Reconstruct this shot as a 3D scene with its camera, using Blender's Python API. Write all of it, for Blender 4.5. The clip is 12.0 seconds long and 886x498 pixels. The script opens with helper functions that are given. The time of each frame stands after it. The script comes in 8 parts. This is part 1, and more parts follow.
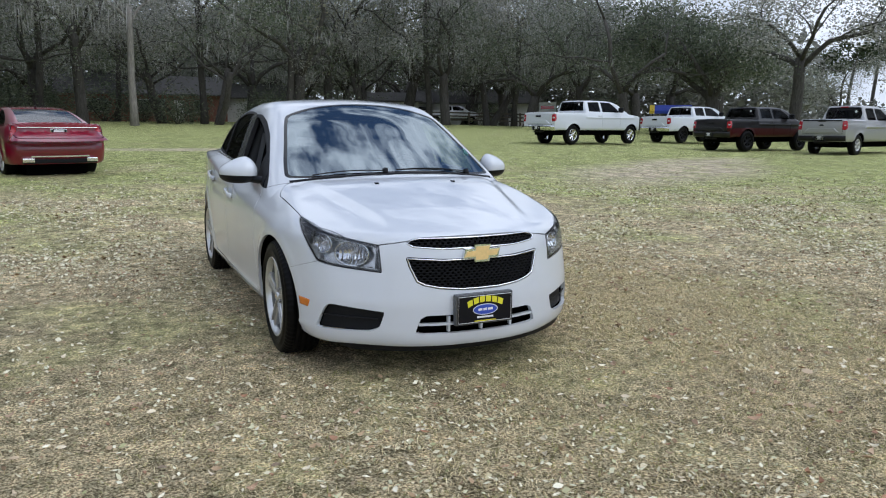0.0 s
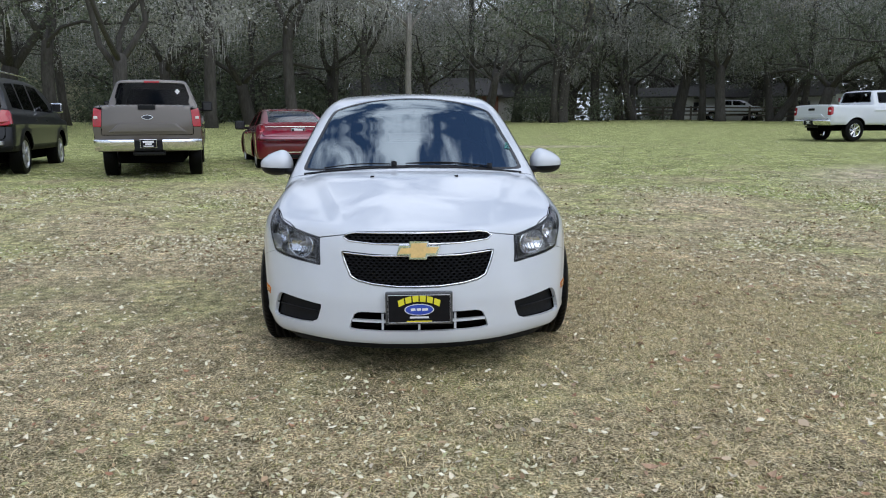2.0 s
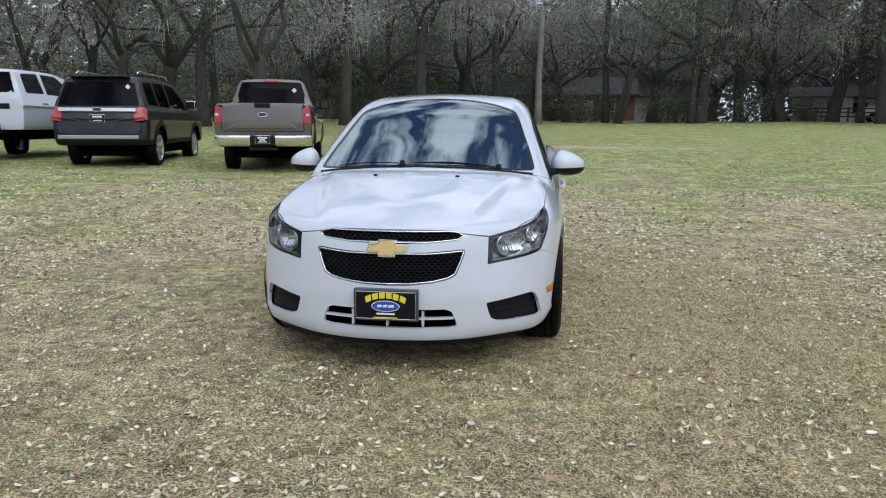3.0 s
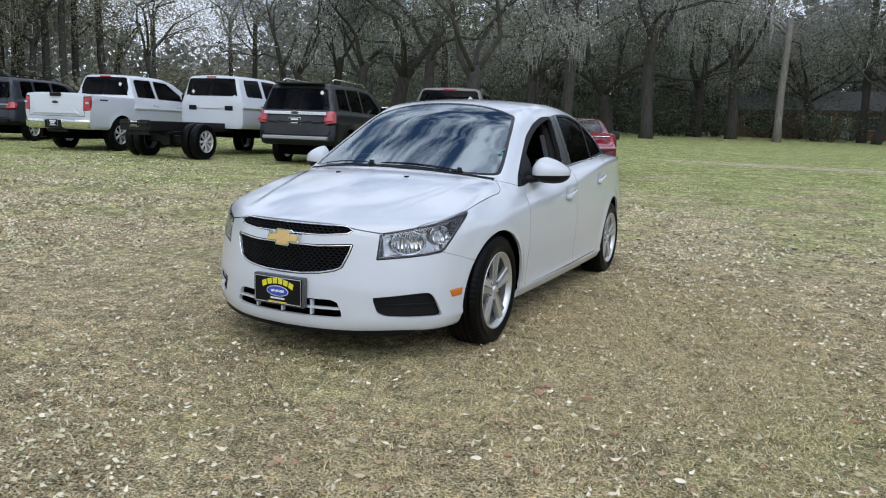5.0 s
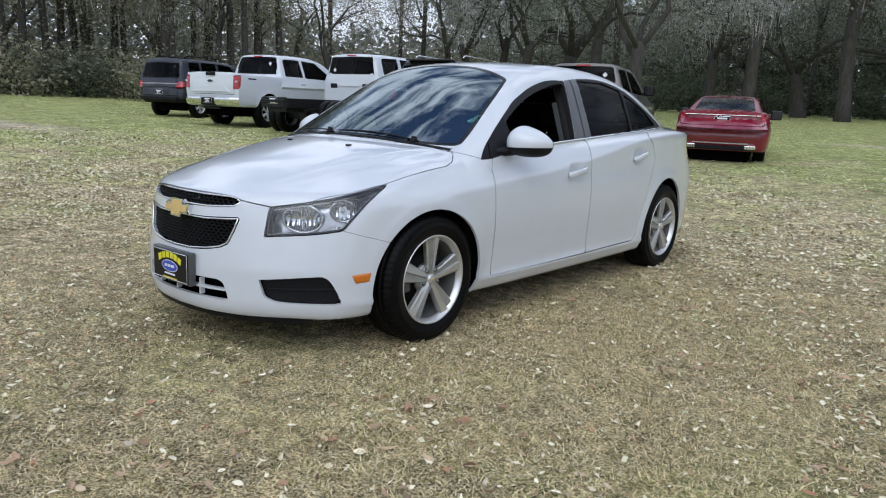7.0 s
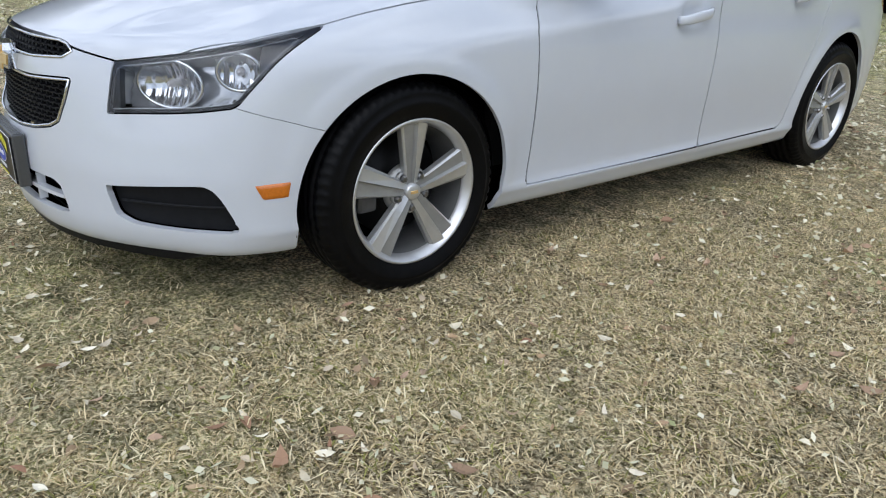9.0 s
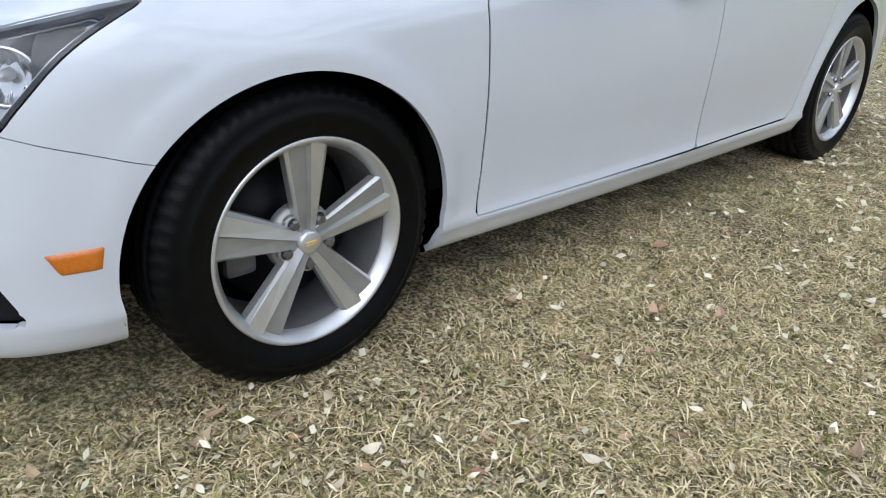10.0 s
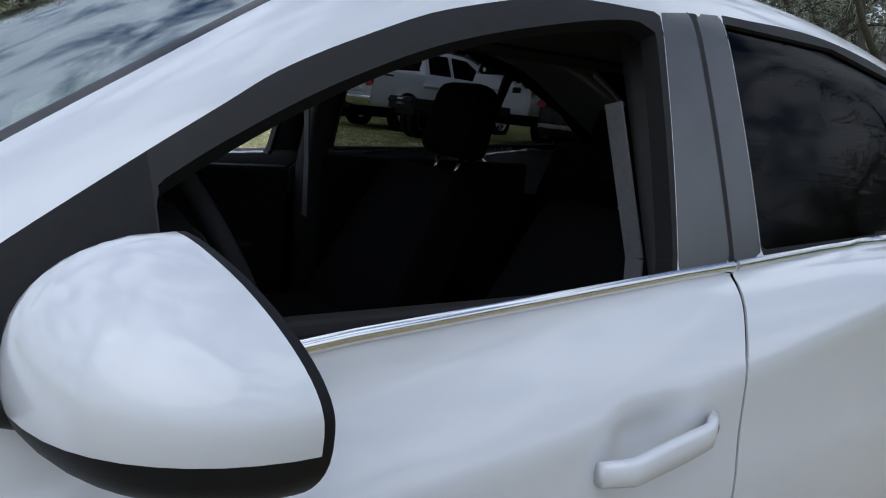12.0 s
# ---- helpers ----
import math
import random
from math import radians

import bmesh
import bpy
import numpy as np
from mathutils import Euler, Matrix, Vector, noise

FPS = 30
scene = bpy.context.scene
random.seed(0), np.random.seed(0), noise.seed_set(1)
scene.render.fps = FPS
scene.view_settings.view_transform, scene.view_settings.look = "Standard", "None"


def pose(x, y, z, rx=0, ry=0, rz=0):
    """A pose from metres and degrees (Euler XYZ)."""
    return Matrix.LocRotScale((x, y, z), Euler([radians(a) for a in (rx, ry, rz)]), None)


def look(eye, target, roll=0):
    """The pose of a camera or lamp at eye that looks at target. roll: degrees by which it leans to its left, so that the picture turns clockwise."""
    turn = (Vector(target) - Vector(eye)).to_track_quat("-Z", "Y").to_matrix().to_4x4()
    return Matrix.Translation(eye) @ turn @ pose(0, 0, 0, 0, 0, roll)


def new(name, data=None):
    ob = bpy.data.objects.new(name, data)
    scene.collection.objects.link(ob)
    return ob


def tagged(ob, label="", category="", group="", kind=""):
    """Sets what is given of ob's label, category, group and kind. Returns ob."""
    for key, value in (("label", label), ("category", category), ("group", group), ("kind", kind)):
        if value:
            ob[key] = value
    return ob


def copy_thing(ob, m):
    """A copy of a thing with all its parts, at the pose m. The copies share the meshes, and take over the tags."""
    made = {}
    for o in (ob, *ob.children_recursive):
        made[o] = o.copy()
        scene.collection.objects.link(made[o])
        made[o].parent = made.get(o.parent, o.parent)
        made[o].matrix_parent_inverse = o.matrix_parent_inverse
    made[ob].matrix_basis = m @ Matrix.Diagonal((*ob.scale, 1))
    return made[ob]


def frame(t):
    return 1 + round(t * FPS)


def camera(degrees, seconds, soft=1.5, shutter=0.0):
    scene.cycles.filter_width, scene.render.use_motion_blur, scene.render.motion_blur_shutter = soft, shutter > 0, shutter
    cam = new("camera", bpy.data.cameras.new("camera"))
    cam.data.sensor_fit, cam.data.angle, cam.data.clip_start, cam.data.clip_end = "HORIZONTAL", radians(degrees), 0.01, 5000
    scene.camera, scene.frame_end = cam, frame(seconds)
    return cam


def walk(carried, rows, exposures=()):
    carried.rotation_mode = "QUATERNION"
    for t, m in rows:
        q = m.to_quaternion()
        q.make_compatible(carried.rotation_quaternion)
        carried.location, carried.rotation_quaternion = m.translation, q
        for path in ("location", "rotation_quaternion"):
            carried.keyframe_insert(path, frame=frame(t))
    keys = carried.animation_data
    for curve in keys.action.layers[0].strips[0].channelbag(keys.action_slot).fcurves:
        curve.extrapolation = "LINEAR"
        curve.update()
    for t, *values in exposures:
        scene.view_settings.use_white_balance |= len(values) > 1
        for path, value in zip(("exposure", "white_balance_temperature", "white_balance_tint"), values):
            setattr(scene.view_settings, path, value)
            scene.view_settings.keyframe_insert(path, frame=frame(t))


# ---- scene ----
cam = camera(62.5, 12.0, soft=1.1)
PATH = [
    (0, (-1.689, -4.036, 1.261), (-0.857, -2.247, 0.932), 0.3),
    (0.5, (-1.29, -4.199, 1.253), (-0.632, -2.339, 0.928), 0.2),
    (1, (-0.913, -4.222, 1.238), (-0.437, -2.307, 0.913), 0.0),
    (1.5, (-0.47, -4.287, 1.232), (-0.178, -2.336, 0.904), -0.2),
    (2, (-0.072, -4.276, 1.228), (0.037, -2.307, 0.894), -0.3),
    (2.5, (0.323, -4.288, 1.235), (0.246, -2.318, 0.898), -0.2),
    (3, (0.723, -4.281, 1.237), (0.466, -2.326, 0.9), 0.3),
    (4.8, (2.208, -3.917, 1.193), (1.396, -2.118, 0.874), 2.2),
    (5, (2.379, -3.858, 1.217), (1.515, -2.083, 0.897), 2.1),
    (5.5, (2.678, -3.627, 1.209), (1.698, -1.914, 0.887), 2.0),
    (6, (2.955, -3.375, 1.206), (1.87, -1.727, 0.876), 1.8),
    (6.5, (3.134, -3.042, 1.192), (1.954, -1.464, 0.848), 2.0),
    (6.7, (3.158, -2.89, 1.181), (1.942, -1.343, 0.825), 2.2),
    (8.3, (2.864, -1.694, 1.069), (1.457, -0.407, 0.467), 2.5),
    (8.5, (2.794, -1.545, 1.063), (1.364, -0.311, 0.408), 2.6),
    (9, (2.492, -1.264, 1.001), (1.087, -0.066, 0.232), 2.8),
    (9.5, (2.24, -0.971, 0.944), (0.869, 0.219, 0.105), 2.8),
    (10, (2.021, -0.724, 0.938), (0.7, 0.525, 0.104), 2.6),
    (10.5, (1.893, -0.465, 1.014), (0.611, 0.902, 0.316), 1.5),
    (11, (1.774, -0.125, 1.091), (0.479, 1.315, 0.591), 2.4),
    (11.5, (1.579, 0.229, 1.127), (0.196, 1.617, 0.728), 3.5),
    (12, (1.403, 0.568, 1.185), (-0.193, 1.708, 0.791), 5.9),
]
walk(cam, [(t, look(eye, target, roll)) for t, eye, target, roll in PATH],
     exposures=[(0, 0.05, 6250, 10), (6.7, 0.05, 6250, 10), (9.0, 0.12, 6250, 10), (9.7, 0.36, 6250, 10), (10.5, 0.16, 6200, 10), (11.2, -0.02, 6200, 10), (12, -0.20, 6200, 10)])

# world: bright broken cloud over a blue sky, and one soft sun behind thin cloud
SUN_HIGH, SUN_TURN = 52.0, 148.0   # degrees: height, and turn from +y towards +x
world = bpy.data.worlds.new("sky")
scene.world = world
world.use_nodes = True
wn, wl = world.node_tree.nodes, world.node_tree.links
wn.clear()
w_out = wn.new("ShaderNodeOutputWorld")
w_bg = wn.new("ShaderNodeBackground")
w_sky = wn.new("ShaderNodeTexSky")
w_sky.sky_type = "NISHITA"
w_sky.sun_disc = False
w_sky.sun_elevation, w_sky.sun_rotation = radians(SUN_HIGH), radians(SUN_TURN)
w_sky.air_density, w_sky.dust_density = 1.0, 1.5
w_co = wn.new("ShaderNodeTexCoord")
w_map = wn.new("ShaderNodeMapping")
w_map.inputs["Scale"].default_value = (1.0, 1.0, 1.25)
w_noise = wn.new("ShaderNodeTexNoise")
w_noise.inputs["Scale"].default_value = 6.0
w_noise.inputs["Detail"].default_value = 7.0
w_noise.inputs["Roughness"].default_value = 0.58
w_noise.inputs["Distortion"].default_value = 0.45
# closed cloud towards the horizon, broken overhead
w_sep = wn.new("ShaderNodeSeparateXYZ")
wl.new(w_co.outputs["Generated"], w_sep.inputs["Vector"])
w_low = wn.new("ShaderNodeMapRange")
w_low.interpolation_type = "SMOOTHSTEP"
w_low.inputs["From Min"].default_value, w_low.inputs["From Max"].default_value = 0.75, 0.05
wl.new(w_sep.outputs["Z"], w_low.inputs["Value"])
w_more = wn.new("ShaderNodeMath")
w_more.operation = "MULTIPLY_ADD"
w_more.inputs[1].default_value = 0.14
wl.new(w_low.outputs["Result"], w_more.inputs[0])
wl.new(w_noise.outputs["Fac"], w_more.inputs[2])
w_ramp = wn.new("ShaderNodeValToRGB")
w_ramp.color_ramp.elements[0].position, w_ramp.color_ramp.elements[0].color = 0.43, (0.0, 0.0, 0.0, 1)
w_ramp.color_ramp.elements[1].position, w_ramp.color_ramp.elements[1].color = 0.58, (1, 1, 1, 1)
w_cloud = wn.new("ShaderNodeValToRGB")
w_cloud.color_ramp.elements[0].position, w_cloud.color_ramp.elements[0].color = 0.42, (5.6, 6.2, 7.3, 1)
w_cloud.color_ramp.elements[1].position, w_cloud.color_ramp.elements[1].color = 0.68, (9.4, 9.9, 11.0, 1)
w_mix = wn.new("ShaderNodeMix")
w_mix.data_type = "RGBA"
wl.new(w_co.outputs["Generated"], w_map.inputs["Vector"])
wl.new(w_map.outputs["Vector"], w_noise.inputs["Vector"])
wl.new(w_more.outputs[0], w_ramp.inputs["Fac"])
wl.new(w_noise.outputs["Fac"], w_cloud.inputs["Fac"])
wl.new(w_ramp.outputs["Color"], w_mix.inputs["Factor"])
w_dim = wn.new("ShaderNodeMix")
w_dim.data_type, w_dim.blend_type = "RGBA", "MULTIPLY"
w_dim.inputs["Factor"].default_value = 1.0
w_dim.inputs["B"].default_value = (0.52, 0.61, 0.72, 1)
wl.new(w_sky.outputs["Color"], w_dim.inputs["A"])
wl.new(w_dim.outputs["Result"], w_mix.inputs["A"])
wl.new(w_cloud.outputs["Color"], w_mix.inputs["B"])
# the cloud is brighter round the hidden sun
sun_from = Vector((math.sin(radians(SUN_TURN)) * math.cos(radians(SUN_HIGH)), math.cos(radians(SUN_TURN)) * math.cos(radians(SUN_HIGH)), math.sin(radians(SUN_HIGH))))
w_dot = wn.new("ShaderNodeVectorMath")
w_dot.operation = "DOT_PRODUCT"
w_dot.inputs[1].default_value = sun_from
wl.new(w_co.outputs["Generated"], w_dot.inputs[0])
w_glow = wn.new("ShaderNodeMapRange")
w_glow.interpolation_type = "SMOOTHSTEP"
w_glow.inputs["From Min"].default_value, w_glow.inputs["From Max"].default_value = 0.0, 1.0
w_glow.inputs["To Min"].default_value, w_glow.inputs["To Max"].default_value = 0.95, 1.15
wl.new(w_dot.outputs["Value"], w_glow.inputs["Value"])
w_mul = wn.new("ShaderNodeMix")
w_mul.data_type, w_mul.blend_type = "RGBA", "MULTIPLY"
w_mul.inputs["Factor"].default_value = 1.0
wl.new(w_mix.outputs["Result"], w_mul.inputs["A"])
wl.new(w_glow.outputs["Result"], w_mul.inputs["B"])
# thicker and greyer low down, brightest overhead
w_up = wn.new("ShaderNodeMath")
w_up.operation = "MULTIPLY_ADD"
w_up.inputs[1].default_value, w_up.inputs[2].default_value = -0.24, 1.02
wl.new(w_low.outputs["Result"], w_up.inputs[0])
w_mul2 = wn.new("ShaderNodeMix")
w_mul2.data_type, w_mul2.blend_type = "RGBA", "MULTIPLY"
w_mul2.inputs["Factor"].default_value = 1.0
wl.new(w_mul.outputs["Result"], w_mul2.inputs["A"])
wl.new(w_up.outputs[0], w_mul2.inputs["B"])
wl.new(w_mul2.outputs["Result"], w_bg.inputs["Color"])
wl.new(w_bg.outputs["Background"], w_out.inputs["Surface"])
w_bg.inputs["Strength"].default_value = 0.15

sun = new("sun", bpy.data.lights.new("sun", "SUN"))
sun.data.energy, sun.data.angle, sun.data.color = 0.9, radians(60), (1.0, 0.98, 0.95)
sun.matrix_world = look(sun_from * 60, (0, 0, 0))

# ---- materials ----
def mat_new(name):
    m = bpy.data.materials.new(name)
    m.use_nodes = True
    nt = m.node_tree
    return m, nt, nt.nodes["Principled BSDF"]


def node(nt, kind, **values):
    n = nt.nodes.new(kind)
    for k, v in values.items():
        n.inputs[k.replace("_", " ")].default_value = v
    return n


def ramp(nt, source, stops):
    r = nt.nodes.new("ShaderNodeValToRGB")
    while len(r.color_ramp.elements) < len(stops):
        r.color_ramp.elements.new(0.5)
    for e, (at, c) in zip(r.color_ramp.elements, stops):
        e.position, e.color = at, (*c, 1)
    nt.links.new(source, r.inputs["Fac"])
    return r.outputs["Color"]


def bump(nt, bsdf, source, strength, distance):
    b = node(nt, "ShaderNodeBump", Strength=strength, Distance=distance)
    nt.links.new(source, b.inputs["Height"])
    nt.links.new(b.outputs["Normal"], bsdf.inputs["Normal"])


def simple(name, colour, rough=0.5, metal=0.0, vary=0.12, scale=18.0, rough_vary=0.1, coat=0.0, relief=0.0, relief_scale=200.0, spec=0.5):
    """A plain surface with slight unevenness of colour and gloss at two scales."""
    m, nt, b = mat_new(name)
    co = nt.nodes.new("ShaderNodeTexCoord")
    n1 = node(nt, "ShaderNodeTexNoise", Scale=scale, Detail=6.0, Roughness=0.6)
    nt.links.new(co.outputs["Object"], n1.inputs["Vector"])
    lo = tuple(c * (1 - vary) for c in colour)
    hi = tuple(min(1, c * (1 + vary)) for c in colour)
    nt.links.new(ramp(nt, n1.outputs["Fac"], [(0.3, lo), (0.7, hi)]), b.inputs["Base Color"])
    r = node(nt, "ShaderNodeMapRange", To_Min=max(0.02, rough - rough_vary), To_Max=min(1, rough + rough_vary))
    n2 = node(nt, "ShaderNodeTexNoise", Scale=scale * 0.3, Detail=8.0)
    nt.links.new(co.outputs["Object"], n2.inputs["Vector"])
    nt.links.new(n2.outputs["Fac"], r.inputs["Value"])
    nt.links.new(r.outputs["Result"], b.inputs["Roughness"])
    b.inputs["Metallic"].default_value = metal
    b.inputs["Coat Weight"].default_value = coat
    b.inputs["Specular IOR Level"].default_value = spec
    b.inputs["Coat Roughness"].default_value = 0.03
    if relief:
        n3 = node(nt, "ShaderNodeTexNoise", Scale=relief_scale, Detail=3.0)
        nt.links.new(co.outputs["Object"], n3.inputs["Vector"])
        bump(nt, b, n3.outputs["Fac"], relief, 0.002)
    return m


def glass(name, tint, gloss=1.0, ior=1.42):
    """A thin pane: clear or tinted, with a mirror-like sheen."""
    m, nt, b = mat_new(name)
    nt.nodes.remove(b)
    out = nt.nodes["Material Output"]
    tr = node(nt, "ShaderNodeBsdfTransparent", Color=(*tint, 1))
    gl = node(nt, "ShaderNodeBsdfGlossy", Color=((gloss, gloss, gloss, 1) if isinstance(gloss, float) else (*gloss, 1)), Roughness=0.015)
    fr = node(nt, "ShaderNodeFresnel", IOR=ior)
    mx = nt.nodes.new("ShaderNodeMixShader")
    nt.links.new(fr.outputs["Fac"], mx.inputs["Fac"])
    nt.links.new(tr.outputs["BSDF"], mx.inputs[1])
    nt.links.new(gl.outputs["BSDF"], mx.inputs[2])
    nt.links.new(mx.outputs["Shader"], out.inputs["Surface"])
    return m


WHITE = simple("white_paint", (0.585, 0.61, 0.645), 0.30, 0, 0.015, 6, 0.05, 1.0)
RED = simple("red_paint", (0.20, 0.001, 0.019), 0.32, 0.0, 0.05, 300, 0.05, 1.0)
BRONZE = simple("grey_brown_paint", (0.115, 0.100, 0.088), 0.38, 0.35, 0.06, 300, 0.05, 1.0)
DARKGREY = simple("dark_grey_paint", (0.022, 0.023, 0.026), 0.33, 0.3, 0.06, 300, 0.05, 0.45, spec=0.2)
SLATE = simple("slate_blue_paint", (0.034, 0.038, 0.050), 0.34, 0.3, 0.06, 300, 0.05, 0.45, spec=0.2)
BLACKP = simple("black_paint", (0.012, 0.011, 0.011), 0.30, 0.1, 0.06, 300, 0.05, 0.45, spec=0.2)
MAROON = simple("maroon_paint", (0.045, 0.006, 0.007), 0.35, 0.2, 0.06, 300, 0.05, 0.45, spec=0.2)
NUTSTEEL = simple("wheel_nut_steel", (0.22, 0.22, 0.22), 0.3, 0.9, 0.15, 60, 0.08)
BARREL = simple("painted_barrel", (0.20, 0.20, 0.195), 0.42, 0.4, 0.12, 14, 0.08)
CALIPER = simple("cast_caliper", (0.11, 0.11, 0.11), 0.5, 0.5, 0.2, 30, 0.1)
SILVER = simple("silver_paint", (0.36, 0.36, 0.37), 0.35, 0.5, 0.05, 300, 0.05, 1.0)
PLASTIC = simple("black_plastic", (0.010, 0.0105, 0.012), 0.5, 0, 0.15, 60, 0.1, 0, 0.15, 900, spec=0.14)
GLOSSBLACK = simple("gloss_black", (0.010, 0.010, 0.011), 0.22, 0, 0.1, 60, 0.05)
RUBBERSEAL = simple("rubber_seal", (0.014, 0.014, 0.015), 0.62, 0, 0.1, 60, 0.1, spec=0.25)
# liners, and near-black that stands in for shade in wells, recesses and undersides
SHADELINER = simple("dark_liner", (0.003, 0.003, 0.003), 0.95, 0, 0.2, 20, 0.03, spec=0.0)
TYRE = simple("tyre_rubber", (0.0035, 0.0035, 0.0038), 0.42, 0, 0.35, 25, 0.14, 0, 0.3, 160, spec=0.10)
ALLOY = simple("machined_alloy", (0.60, 0.60, 0.59), 0.30, 0.7, 0.08, 14, 0.08)
ALLOYGREY = simple("painted_alloy", (0.34, 0.34, 0.325), 0.40, 0.5, 0.1, 14, 0.08)
CHROME = simple("chrome", (0.78, 0.79, 0.80), 0.10, 1.0, 0.03, 10, 0.05)
IRON = simple("brake_iron", (0.016, 0.0155, 0.015), 0.5, 0.5, 0.25, 30, 0.12, spec=0.3)
GOLD = simple("gold_inlay", (0.86, 0.60, 0.26), 0.3, 0.55, 0.08, 90, 0.08, 0.6)
GREYPILLAR = simple("satin_grey_pillar", (0.12, 0.125, 0.13), 0.24, 0.5, 0.08, 8, 0.08)
BLACKCLOTH = simple("black_seat_cloth", (0.014, 0.014, 0.015), 0.9, 0, 0.2, 120, 0.05, 0, 0.3, 700, spec=0.1)
LIGHTCLOTH = simple("grey_belt_web", (0.15, 0.155, 0.165), 0.85, 0, 0.1, 90, 0.05)
DASH = simple("dash_plastic", (0.018, 0.018, 0.019), 0.7, 0, 0.15, 40, 0.08, 0, 0.2, 500, spec=0.25)
REFLECTOR = simple("lamp_reflector", (0.66, 0.67, 0.69), 0.10, 1.0, 0.05, 40, 0.03)
LAMPSILVER = simple("lamp_silver", (0.56, 0.57, 0.585), 0.16, 0.7, 0.2, 30, 0.1)
LAMPGREY = simple("lamp_bezel", (0.022, 0.022, 0.025), 0.3, 0.2, 0.1, 40, 0.08)
AMBER = simple("amber_lens", (0.58, 0.155, 0.008), 0.22, 0, 0.12, 140, 0.05, 0.8, 0.12, 330)
REDLENS = simple("red_lens", (0.36, 0.012, 0.02), 0.2, 0, 0.25, 60, 0.05, 0.8)
WHITELENS = simple("clear_lens", (0.62, 0.60, 0.60), 0.2, 0.2, 0.2, 60, 0.05, 0.8)
PLATEBLACK = simple("black_plate", (0.006, 0.006, 0.008), 0.35, 0, 0.1, 40, 0.05, 0.0, spec=0.2)
YELLOW = simple("yellow_print", (0.72, 0.66, 0.03), 0.45, 0, 0.05, 60)
BLUE = simple("blue_print", (0.03, 0.07, 0.42), 0.4, 0, 0.05, 60)
WHITEPRINT = simple("white_print", (0.75, 0.75, 0.77), 0.45, 0, 0.05, 60)
GREYPRINT = simple("grey_print", (0.30, 0.30, 0.31), 0.5, 0, 0.1, 60)
FRAMEBLACK = simple("chassis_black", (0.012, 0.012, 0.013), 0.45, 0.2, 0.2, 20, 0.1, spec=0.3)
STEELWHITE = simple("steel_wheel_white", (0.55, 0.55, 0.55), 0.4, 0.3, 0.1, 20)
GLASS = glass("clear_glass", (0.17, 0.22, 0.235), (0.84, 0.95, 1.0), 3.4)
GLASSDARK = glass("tinted_glass", (0.16, 0.165, 0.17), 0.30)
GLASSMID = glass("smoked_glass", (0.32, 0.34, 0.34))
LENS = glass("lamp_cover", (0.93, 0.94, 0.95), 0.9, 1.45)
MIRRORGLASS = simple("mirror_glass", (0.75, 0.76, 0.78), 0.03, 1.0, 0.01, 5, 0.01)
PLACK = simple("paper_white", (0.8, 0.8, 0.8), 0.6, 0, 0.03, 60)
PILLARTRIM = simple("dark_pillar_trim", (0.055, 0.057, 0.060), 0.7, 0, 0.1, 40)
GRASSSTICKER = simple("teal_sticker", (0.25, 0.62, 0.62), 0.5, 0, 0.1, 60)


